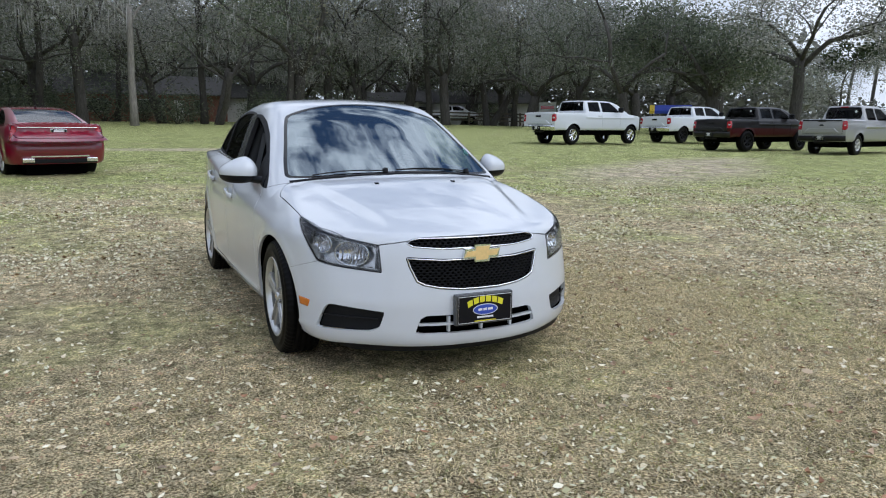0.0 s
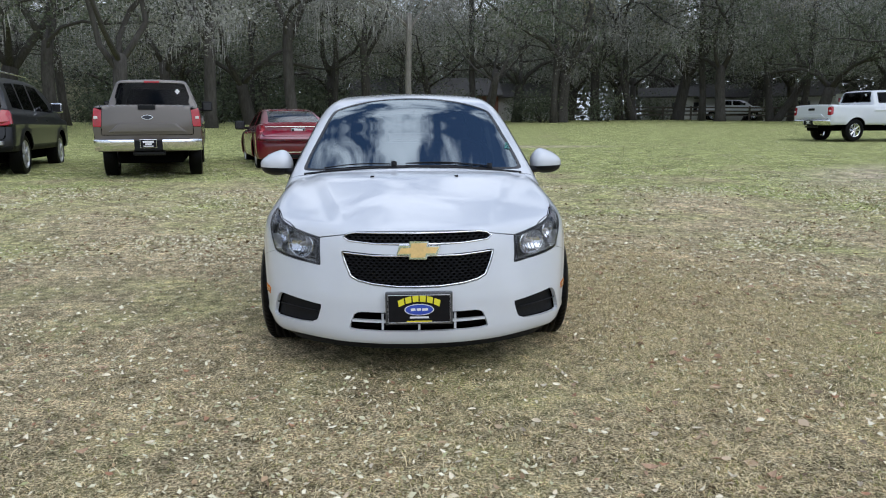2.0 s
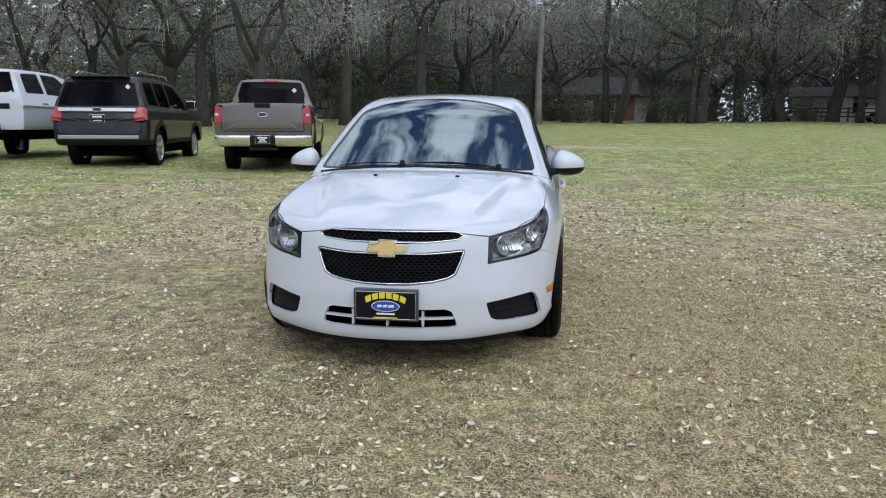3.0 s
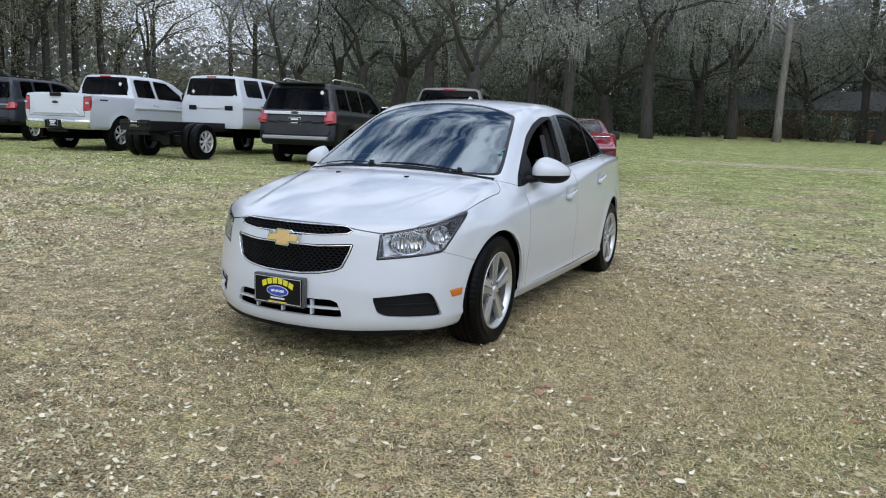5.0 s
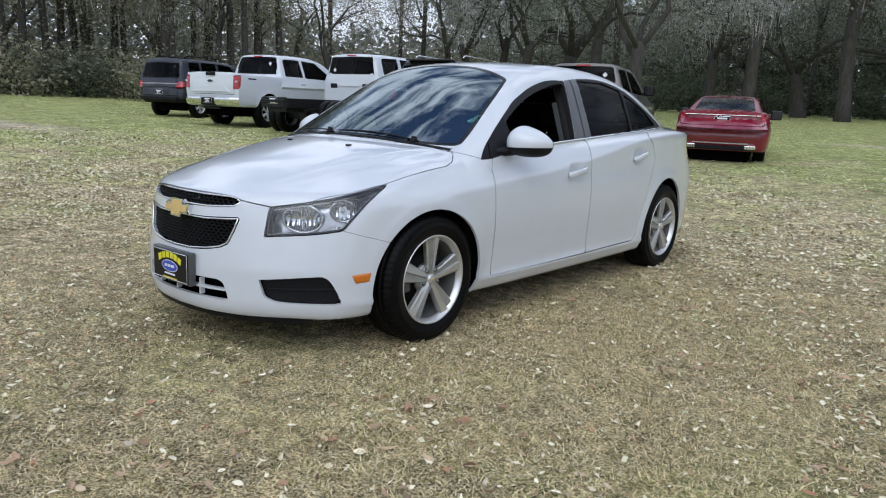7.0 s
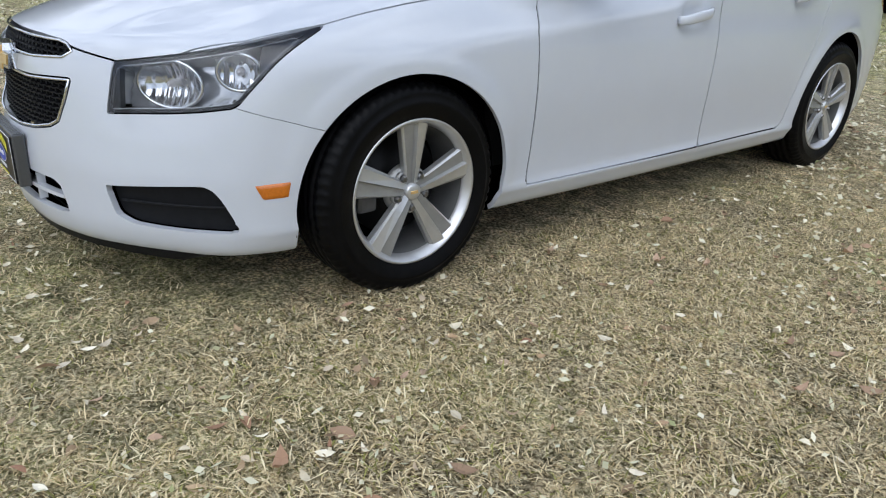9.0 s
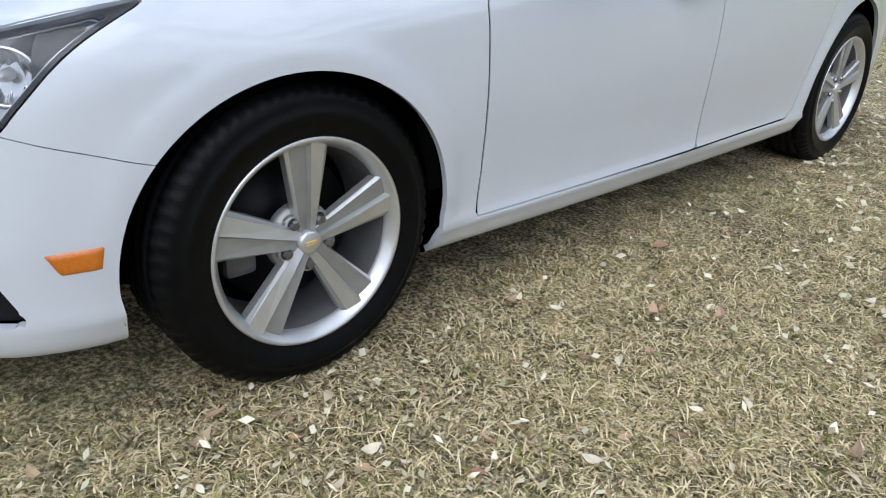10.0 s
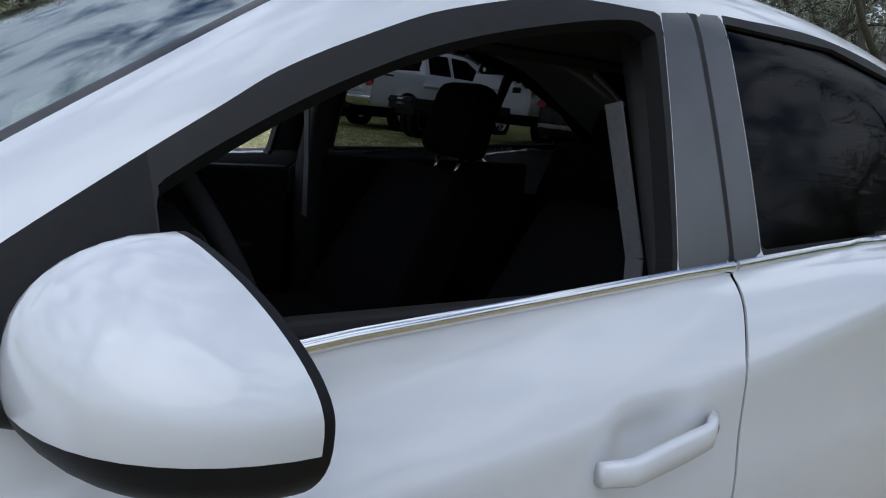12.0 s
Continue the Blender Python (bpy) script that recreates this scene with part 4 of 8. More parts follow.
def build_sedan():
    car = tagged(new("sedan"), "white four-door sedan with an open front window, parked on grass", "car")
    V, T = cast(car_dist, (0.0, 0.52), (2.7, 0.56), 180, 70, 170)

    def field(fn):
        return fn(V[:, 0], V[:, 1], V[:, 2])

    state = {"V": V, "T": T}

    def take(fn, gap=0.0):
        """Cuts the region where fn is below nought out of what is left."""
        v, t = state["V"], state["T"]
        v, ins, rest = split(v, t, fn(v[:, 0], v[:, 1], v[:, 2]) + gap / 2)
        if gap:
            f = fn(v[:, 0], v[:, 1], v[:, 2])
            v, _, rest = split(v, rest, f - gap / 2)
        state["V"], state["T"] = v, rest
        return v, ins

    def flank(poly, rounding=0.0, above=-1.0):
        return lambda x, y, z: np.where((x > 0.35) & (z > above), poly_dist(y, z, poly, rounding), 1.0)

    def plan(poly, zlow, rounding=0.0):
        return lambda x, y, z: np.where(z > zlow, poly_dist(x, y, poly, rounding), 1.0)

    def corner(poly, rounding=0.0):
        return lambda x, y, z: np.where(y < 0.2, poly_dist(x + y, z, poly, rounding), 1.0)

    def nose(poly, rounding=0.0):
        return lambda x, y, z: np.where(y < -0.4, poly_dist(x, z, poly, rounding), 1.0)

    def arch(wy, r, grow=0.0):
        def fn(x, y, z):
            d = np.where(z > 0.30, np.hypot(y - wy, z - 0.30), np.abs(y - wy) + 0.10 * np.maximum(0.30 - z, 0)) - r - grow
            return np.where(x > 0.5, d, 1.0)
        return fn

    # wheel openings and the underside
    take(arch(0.008, 0.366))
    take(arch(2.685, 0.392))
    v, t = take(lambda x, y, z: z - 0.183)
    skin("underbody", *both(v, t), SHADELINER, car, car_dist, 0)
    # glass and its dark surrounds
    v, t = take(plan(SEDAN_SCREEN, 0.9))
    skin("windscreen", *both(v, t), GLASS, car, car_dist, 0, "clear windscreen that mirrors the clouds", 0.004)
    v2, ins, band = split(v, t, poly_dist(v[:, 0], v[:, 1], SEDAN_SCREEN) + 0.022)
    skin("windscreen_seal", *both(v2, band), GLOSSBLACK, car, car_dist, 0.01, "", 0.002)
    v, t = take(plan(SEDAN_BACKLIGHT, 0.95))
    skin("rear_screen", *both(v, t), GLASSDARK, car, car_dist, 0, "tinted rear window", 0.004)
    take(flank(SEDAN_FRONT_WINDOW, 0.006, 0.9))
    v, t = take(flank(SEDAN_FRONT_TRIM, 0, 0.8))
    lead = lambda x, y, z: y - 0.727
    v2, sail, ring = split(v, t, lead(v[:, 0], v[:, 1], v[:, 2]))
    for flip in (False, True):
        h = flipped if flip else (lambda a, b: (a, b))
        v4, foot, upper = split(v2, sail, v2[:, 1] - np.interp(v2[:, 2], (0.86, 0.93, 1.02), (0.500, 0.514, 0.546)))
        skin("mirror_sail", *h(v4, upper), PLASTIC, car, car_dist, 0.012, "matt black plastic")
        skin("fender_trim", *h(v4, foot), PLASTIC, car, car_dist, 0.012, "matt black plastic corner")
        cord = [((-1 if flip else 1) * x, y, z) for x, y, z in outline(((0.503, 0.893), (0.514, 0.93), (0.532, 0.98)), 0.0, False, False)]
        part("body_seam", mesh_of("body_seam", *tube(cord, 0.0024, 5), SHADELINER), None, car)
        skin("window_seal", *h(v2, ring), RUBBERSEAL, car, car_dist, 0.03, "black rubber window surround")
    glassed = (("rear_door_glass", SEDAN_REAR_WINDOW), ("quarter_glass", SEDAN_QUARTER))
    for name, poly in glassed:
        v, t = take(flank(poly, 0.006, 0.9))
        for h in (lambda a, b: (a, b), flipped):
            skin(name, *h(v, t), GLASSDARK, car, car_dist, 0, "dark tinted glass", 0.008)
    for name, poly, m in (("window_seal", SEDAN_REAR_TRIM, RUBBERSEAL), ("pillar_trim", SEDAN_PILLAR_F, GREYPILLAR), ("pillar_trim", SEDAN_PILLAR_R, GREYPILLAR), ("pillar_seam", SEDAN_PILLAR_SEAM, RUBBERSEAL)):
        v, t = take(flank(poly, 0, 0.9))
        for h in (lambda a, b: (a, b), flipped):
            skin(name, *h(v, t), m, car, car_dist, 0.012)
    # lamps, grilles and pockets
    v, t = take(corner(SEDAN_HEADLIGHT, 0.004), 0.004)
    sides = (lambda a, b: (a, b), flipped)
    for h, sgn in zip(sides, (1, -1)):
        lamp = skin("headlight", *h(v, t), LENS, car, car_dist, 0.003, "clear lens over a chrome reflector")
        lamp.visible_shadow = False
        v3, core, _ = split(v, t, corner(SEDAN_HEADLIGHT)(v[:, 0], v[:, 1], v[:, 2]) + 0.004)
        vs, ts = h(v3, core)
        vv = tidy(vs, ts)
        # cut-glass look: a faceted silver wall behind the lens
        shake = np.random.default_rng(9).uniform(-1, 1, (len(vv[0]), 3))
        bowl_v = vv[0] + np.array([-0.034 * sgn, 0.064, -0.003]) + shake * (0.0018, 0.0028, 0.0)
        housing = skin("lamp_housing", bowl_v, vv[1], LAMPSILVER, lamp, None, 0)
        v4, inner_, edge = split(v, t, corner(SEDAN_HEADLIGHT)(v[:, 0], v[:, 1], v[:, 2]) + 0.0075)
        skin("lamp_edge", *h(v4, edge), LAMPGREY, lamp, car_dist, 0.004, "", 0.002)
        v5, inside, wall = split(v4, inner_, corner(SEDAN_HEADLIGHT)(v4[:, 0], v4[:, 1], v4[:, 2]) + 0.0095)
        skin("lamp_wall", *h(v5, wall), LAMPSILVER, lamp, car_dist, 0.075, "", 0.004)
        # dark bezel at the inner end and in the tail
        for nm, end in (("inner_bezel", lambda x, y: x + y + 0.192), ("tail_bezel", lambda x, y: 0.335 - x - y)):
            v6, dark_, _ = split(v5, inside, end(v5[:, 0], v5[:, 1]))
            if len(dark_):
                skin(nm, *h(v6, dark_), LAMPGREY, lamp, car_dist, 0.02, "", 0.007)
        # fluted reflector bowls, hollow towards the lens
        for cx, cy, cz, ry, rz, deep_, turn in ((0.586, -0.588, 0.638, 0.088, 0.060, 0.036, 40), (0.694, -0.446, 0.674, 0.056, 0.046, 0.030, 54)):
            fv, ff = [], []
            nr, na = 12, 72
            for i in range(nr + 1):
                q = i / nr
                for k in range(na):
                    a = 2 * math.pi * k / na
                    ly, lz = ry * q * math.cos(a), rz * q * math.sin(a)
                    fv.append((-deep_ * (1 - q * q) + 0.0035 * math.cos(ly * 300) * min(1, 2 * q), ly, lz))
            for i in range(nr):
                for k in range(na):
                    a, b = i * na + k, i * na + (k + 1) % na
                    ff.append((a, b, b + na, a + na))
            m = Matrix.Translation((sgn * cx, cy, cz)) @ Matrix.Rotation(radians(sgn * (turn - 90)), 4, "Z")
            if sgn < 0:
                m = m @ Matrix.Rotation(math.pi, 4, "Z")
            dish = part("reflector", mesh_of("reflector", [m @ Vector(p) for p in fv], ff, REFLECTOR), None, lamp)
            ringp = [m @ Vector((0.003, ry * 1.02 * math.cos(a), rz * 1.02 * math.sin(a))) for a in np.linspace(0, 2 * math.pi, 40, endpoint=False)]
            part("reflector_rim", mesh_of("reflector_rim", *tube(ringp, 0.0055, 6, True), CHROME), None, dish)
            bv, bf = lathe([(0.0, 0.022), (0.008, 0.018), (0.011, 0.0), (0.011, -0.05)], 12)
            part("bulb", mesh_of("bulb", [m @ Vector((p[0] - 0.012, p[1], p[2])) for p in bv], bf, WHITELENS), None, dish)
    def on_corner(q, zz):
        """The point of the skin at height zz where x + y is q."""
        lo, hi = 0.3, 0.86
        for _ in range(24):
            mm = (lo + hi) / 2
            lo, hi = (mm, hi) if mm + sedan_y(mm, zz) < q else (lo, mm)
        return lo, sedan_y(lo, zz), zz

    for sgn in (1, -1):
        fv, ff = [], []
        nu, nv = 13, 7
        for j in range(nv):
            for i in range(nu):
                a, b = i / (nu - 1), j / (nv - 1)
                (q0, z0), (q1, z1), (q2, z2), (q3, z3) = SEDAN_MARKER
                q = (q0 * (1 - a) + q1 * a) * (1 - b) + (q3 * (1 - a) + q2 * a) * b
                zz = (z0 * (1 - a) + z1 * a) * (1 - b) + (z3 * (1 - a) + z2 * a) * b
                x, y, zz = on_corner(q, zz)
                lift = -0.004 if i in (0, nu - 1) or j in (0, nv - 1) else 0.004
                fv.append((sgn * (x + lift * 0.85), y - lift * 0.5, zz))
        for j in range(nv - 1):
            for i in range(nu - 1):
                k = j * nu + i
                ff.append((k, k + nu, k + nu + 1, k + 1) if sgn > 0 else (k + 1, k + nu + 1, k + nu, k))
        part("side_marker", mesh_of("side_marker", fv, ff, AMBER), None, car, "amber side marker lamp")
    v, t = take(corner(SEDAN_FOG, 0.006))
    for h, sgn in zip(sides, (1, -1)):
        pocket = skin("fog_pocket", *h(v, t), PLASTIC, car, car_dist, 0, "black plastic blanking panel", 0.030)
        ridge = []
        for k in range(15):
            q = -0.24 + 0.45 * k / 14
            zz = 0.322 + 0.006 * k / 14
            x0, y0, _ = on_corner(q, zz)
            ridge.append((sgn * x0, y0 + 0.021, zz))
        part("ridge", mesh_of("ridge", *tube(ridge, 0.004, 6), PLASTIC), None, pocket)
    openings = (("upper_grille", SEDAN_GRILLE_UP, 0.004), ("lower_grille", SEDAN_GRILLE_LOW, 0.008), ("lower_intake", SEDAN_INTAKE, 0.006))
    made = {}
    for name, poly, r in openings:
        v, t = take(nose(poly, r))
        # near-black sheet in place of the shade deep behind the grille
        made[name] = skin(name, *both(v, t), SHADELINER, car, car_dist, 0, "dark recess behind the grille", 0.060)
    for name, poly in (("upper_grille", SEDAN_GRILLE_UP), ("lower_grille", SEDAN_GRILLE_LOW)):
        full = mirrored_poly(poly)
        ring = outline(full, 0.000)
        part("chrome_surround", mesh_of("chrome_surround", *tube(ring, 0.0042, 6, True), CHROME), None, made[name], "thin chrome edging")
        # honeycomb
        fv, ff = [], []
        w, hgt = 0.0285, 0.0165
        fx_, fz_ = np.array([p[0] for p in full]), np.array([p[1] for p in full])
        for r in range(-2, 22):
            for c in range(-15, 16):
                cx = c * w + (r % 2) * w / 2
                cz = 0.468 + r * hgt * 0.82 if name == "lower_grille" else 0.655 + r * hgt * 0.82
                corners = [(cx - w * 0.5, cz - hgt * 0.22), (cx - w * 0.5, cz + hgt * 0.22), (cx - w * 0.2, cz + hgt * 0.42), (cx + w * 0.2, cz + hgt * 0.42), (cx + w * 0.5, cz + hgt * 0.22)]
                for a, b in zip(corners[:-1], corners[1:]):
                    if poly_dist(np.array([(a[0] + b[0]) / 2]), np.array([(a[1] + b[1]) / 2]), full)[0] < -0.001:
                        ya, yb = sedan_y(abs(a[0]), a[1]) + 0.020, sedan_y(abs(b[0]), b[1]) + 0.020
                        bar(fv, ff, (a[0], ya, a[1]), (b[0], yb, b[1]), 0.016, 0.0036)
        part("honeycomb", mesh_of("honeycomb", fv, ff, PLASTIC, True), None, made[name], "black plastic honeycomb mesh")
    fv, ff = [], []
    for sgn in (-1, 1):
        pts = [(sgn * x, sedan_y(x, 0.298) + 0.012, 0.298) for x in np.linspace(0, 0.32, 9)]
        for a, b in zip(pts[:-1], pts[1:]):
            bar(fv, ff, a, b, 0.022, 0.011)
    part("intake_slat", mesh_of("intake_slat", fv, ff, WHITE, True), None, made["lower_intake"])
    for x in (-0.175, 0.0, 0.175):
        fv, ff = [], []
        yy = sedan_y(abs(x), 0.3) + 0.016
        bar(fv, ff, (x, yy, 0.258), (x, yy, 0.336), 0.011, 0.022)
        part("intake_bar", mesh_of("intake_bar", fv, ff, WHITE, True), None, made["lower_intake"])
    # tail lamps
    v, t = take(lambda x, y, z: np.where(y > 2.9, poly_dist(y - x, z, SEDAN_TAIL, 0.004), 1.0), 0.004)
    for h in sides:
        skin("tail_lamp", *h(v, t), REDLENS, car, car_dist, 0.01, "red tail lamp lens")
    # panels
    def hood_cut(x, y, z):
        # even shut lines on the steep leading edge too
        lean = gradient(car_dist, np.stack((x, y, z), 1))[:, 2]
        edge = np.interp(np.abs(x), (0.0, 0.2, 0.30, 0.36, 0.48, 0.60, 0.8), (0.727, 0.726, 0.722, 0.708, 0.688, 0.655, 0.6))
        return np.maximum(plan(SEDAN_HOOD, 0.60)(x, y, z) / np.clip(lean, 0.2, 1), np.where(y < -0.3, edge - z, -1.0))

    v, t = take(hood_cut, 0.005)
    skin("hood", *both(v, t), WHITE, car, car_dist, 0.014)
    v, t = take(corner(SEDAN_BUMPER), 0.0018)
    skin("front_bumper", *both(v, t), WHITE, car, car_dist, 0.02)
    for name, poly in (("front_door", SEDAN_DOOR_F), ("rear_door", SEDAN_DOOR_R)):
        v, t = take(flank(poly), 0.0055)
        for h, sgn in zip(sides, (1, -1)):
            door = skin(name, *h(v, t), WHITE, car, car_dist, 0.014)
            y0, z0, y1, z1 = (1.190, 0.782, 1.398, 0.812) if name == "front_door" else (2.058, 0.852, 2.248, 0.889)
            fv, ff = [], []
            n = 13
            for k in range(n):
                q = k / (n - 1)
                yy, zz = y0 + (y1 - y0) * q, z0 + (z1 - z0) * q
                x0 = sedan_x(y0, z0) * (1 - q) + sedan_x(y1, z1) * q
                bow = 0.004 + 0.026 * min(1, math.sin(math.pi * min(max(q, 0.02), 0.98)) * 1.9) ** 0.7
                hh = 0.0150 + 0.004 * math.sin(math.pi * q)
                for a in np.linspace(0, 2 * math.pi, 10, endpoint=False):
                    cx, cz = math.cos(a), math.sin(a)
                    sx = abs(cx) ** 0.6 * (1 if cx > 0 else -1)
                    sz = abs(cz) ** 0.6 * (1 if cz > 0 else -1)
                    fv.append((sgn * (x0 + bow + sx * 0.009), yy, zz + sz * hh))
            for k in range(n - 1):
                for j in range(10):
                    a, b = k * 10 + j, k * 10 + (j + 1) % 10
                    ff.append((a, b, b + 10, a + 10) if sgn > 0 else (a + 10, b + 10, b, a))
            ff.append(tuple(range(10))[::-1] if sgn > 0 else tuple(range(10)))
            ff.append(tuple(range((n - 1) * 10, n * 10)) if sgn > 0 else tuple(range((n - 1) * 10, n * 10))[::-1])
            grip = part("door_handle", mesh_of("door_handle", fv, ff, WHITE), None, door, "white pull handle")
            if name == "front_door" and sgn > 0:
                xx = sedan_x(y1, z1)
                kv, kf = lathe([(0.0, 0.004), (0.007, 0.003), (0.0085, -0.004)], 16)
                part("key_lock", mesh_of("key_lock", [(p[0] + xx + 0.022, p[1] + y1 - 0.016, p[2] * 1.3 + z1 - 0.002) for p in kv], kf, GLOSSBLACK), None, door)
    # seams from the bonnet corner to the mirror foot, and behind the quarter glass
    for line in (((0.30, 0.930), (0.44, 0.893)), ((2.83, 1.065), (3.05, 1.05))):
        for sgn in (1, -1):
            cord = [(sgn * x, y, z) for x, y, z in outline(line, -0.0008, False, False)]
            part("body_seam", mesh_of("body_seam", *tube(cord, 0.0018, 5), RUBBERSEAL), None, car)
    # near-black cords deep in the door gaps
    for line in (((0.486, 0.27), (0.49, 0.38), (0.472, 0.764), (0.506, 0.86)), ((1.492, 0.28), (1.470, 0.55), (1.478, 0.875), (1.548, 0.975))):
        for sgn in (1, -1):
            cord = [(sgn * x, y, z) for x, y, z in outline(line, -0.0046, False, False)]
            part("gap_seal", mesh_of("gap_seal", *tube(cord, 0.0030, 6), SHADELINER), None, car)
    v, t = state["V"], state["T"]
    skin("body_shell", *both(v, t), WHITE, car, car_dist, 0.016)
    # near-black inner shell: shade in the gaps and wheel openings, put into colour
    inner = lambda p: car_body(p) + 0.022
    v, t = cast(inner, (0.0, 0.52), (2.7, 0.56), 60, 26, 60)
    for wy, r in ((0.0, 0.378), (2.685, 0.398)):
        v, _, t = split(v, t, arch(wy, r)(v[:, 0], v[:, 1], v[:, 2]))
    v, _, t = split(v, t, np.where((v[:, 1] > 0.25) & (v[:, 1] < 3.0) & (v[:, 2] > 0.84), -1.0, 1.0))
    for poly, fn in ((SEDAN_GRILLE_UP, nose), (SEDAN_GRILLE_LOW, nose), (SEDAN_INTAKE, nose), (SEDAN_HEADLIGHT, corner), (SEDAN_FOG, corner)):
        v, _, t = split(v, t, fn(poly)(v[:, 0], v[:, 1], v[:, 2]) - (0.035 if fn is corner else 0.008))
    skin("inner_shell", *both(v, t), SHADELINER, car, inner, 0)
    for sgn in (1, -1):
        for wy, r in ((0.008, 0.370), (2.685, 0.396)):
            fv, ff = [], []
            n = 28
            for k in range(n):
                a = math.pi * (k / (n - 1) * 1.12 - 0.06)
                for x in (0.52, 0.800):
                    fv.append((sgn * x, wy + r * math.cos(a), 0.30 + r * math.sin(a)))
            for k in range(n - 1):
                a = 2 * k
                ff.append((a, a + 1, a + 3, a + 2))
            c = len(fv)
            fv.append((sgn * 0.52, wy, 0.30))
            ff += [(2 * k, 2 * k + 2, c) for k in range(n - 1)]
            part("wheel_well", mesh_of("wheel_well", fv, ff, SHADELINER), None, car)
    # black chin below the bumper
    fv, ff = [], []
    xs = np.concatenate((np.linspace(-0.74, -0.5, 8), np.linspace(-0.45, 0.45, 15), np.linspace(0.5, 0.74, 8)))
    for x in xs:
        y = sedan_y(abs(x), 0.205) if abs(x) < 0.79 else -0.37
        y = max(y, -0.9)
        fade = min(1, max(0, (abs(x) - 0.60) / 0.14))
        for dy, z in ((0.012, 0.200), (0.022, 0.160), (0.045, 0.150), (0.075, 0.160), (0.085, 0.200)):
            fv.append((x * (1 - 0.10 * (dy - 0.012)), y + dy, z + (0.205 - z) * fade))
    for i in range(len(xs) - 1):
        for j in range(4):
            a = i * 5 + j
            ff.append((a, a + 1, a + 6, a + 5))
    part("front_lip", mesh_of("front_lip", fv, ff, PLASTIC), None, car, "black plastic chin spoiler")
    # belt mouldings
    for a, b in ((0.735, 1.549), (1.559, 2.835)):
        for sgn in (1, -1):
            ys = np.linspace(a, b, 40)
            zs = np.interp(ys, (0.52, 0.72, 0.9, 1.43, 1.55, 2.3, 2.84), (0.893, 0.931, 0.949, 0.983, 0.989, 1.036, 1.066)) - 0.002
            rows = [(0.004, 0.009), (0.009, 0.004), (0.009, -0.003), (0.003, -0.010)]
            fv, ff = [], []
            for y, z in zip(ys, zs):
                x = sedan_x(y, z)
                for dx, dz in rows:
                    fv.append((sgn * (x + dx), y, z + dz))
            for i in range(len(ys) - 1):
                for j in range(3):
                    k = i * 4 + j
                    ff.append((k, k + 1, k + 5, k + 4) if sgn < 0 else (k + 4, k + 5, k + 1, k))
            part("belt_moulding", mesh_of("belt_moulding", fv, ff, CHROME), None, car, "bright chrome window-sill strip")
    # door mirrors
    for sgn in (1, -1):
        n, m = 40, 28
        v, t = [], []
        for i in range(m + 1):
            la = -math.pi / 2 + math.pi * i / m
            for j in range(n):
                lo_ = 2 * math.pi * j / n
                ex, ey, ez = math.cos(la) * math.cos(lo_), math.cos(la) * math.sin(lo_), math.sin(la)
                sq = lambda q, p: abs(q) ** p * (1 if q > 0 else -1)
                x = 0.912 + 0.114 * sq(ex, 0.84)
                y = (0.125 if ey < 0 else 0.012) * sq(ey, 0.9)
                up = max(0, ez) ** 0.85
                z = 0.975 + (0.104 - 0.33 * max(0, x - 0.865) - 0.25 * max(0, 0.84 - x)) * up if ez > 0 else 0.975 - 0.072 * abs(ez) ** 0.8
                y += 0.728 + 0.32 * (x - 0.9)
                v.append((x, y, z))
        for i in range(m):
            for j in range(n):
                a, b = i * n + j, i * n + (j + 1) % n
                t += [(a, b, b + n), (a, b + n, a + n)]
        v, t = np.array(v), np.array(t)
        mid = v.mean(0)
        cutz = v[:, 2] - (0.957 + 0.03 * (v[:, 0] - 0.9))
        v2, low, up = split(v, t, cutz)
        v3, shell_, face = split(v2, up, v2[:, 1] - 0.722 - 0.32 * (v2[:, 0] - 0.9))
        h = flipped if sgn < 0 else (lambda a, b: (a, b))
        house = part("door_mirror", mesh_of("door_mirror", *tidy(*h(v3, shell_)), WHITE), None, car, "white mirror cap on a black base")
        part("mirror_back", mesh_of("mirror_back", *tidy(*h(v3, face)), PLASTIC), None, house)
        part("mirror_base", mesh_of("mirror_base", *tidy(*h(v2, low)), PLASTIC), None, house, "black plastic lower shell")
        gv = [(sgn * (0.905 + 0.085 * math.cos(a)), 0.7445 + 0.32 * (0.005 + 0.085 * math.cos(a)), 0.995 + 0.045 * math.sin(a) - 0.02 * math.cos(a)) for a in np.linspace(0, 2 * math.pi, 28, endpoint=False)]
        part("mirror_glass", mesh_of("mirror_glass", gv, [tuple(range(28))], MIRRORGLASS), None, house)
        av, af = [], []
        for k, (x, y, z, hy, hz) in enumerate(((0.755, 0.615, 0.925, 0.085, 0.028), (0.790, 0.635, 0.927, 0.070, 0.026), (0.83, 0.665, 0.932, 0.055, 0.024), (0.88, 0.69, 0.938, 0.045, 0.018))):
            for a in np.linspace(0, 2 * math.pi, 12, endpoint=False):
                av.append((sgn * x, y + hy * math.cos(a), z + hz * math.sin(a)))
        for k in range(3):
            for j in range(12):
                a, b = k * 12 + j, k * 12 + (j + 1) % 12
                af.append((a, b, b + 12, a + 12))
        part("mirror_arm", mesh_of("mirror_arm", av, af, PLASTIC), None, house)
    # badge: a bow-tie shape in gold on chrome
    def bow(scale, grow, y_off, name, m, parent, lab=""):
        bt = [(-0.100, -0.019), (-0.040, -0.019), (-0.040, -0.038), (0.034, -0.038), (0.040, -0.019), (0.086, -0.019), (0.100, 0.017), (0.040, 0.017), (0.046, 0.038), (-0.036, 0.038), (-0.040, 0.017), (-0.086, 0.017)]
        c = (0.0, 0.645)
        fv = []
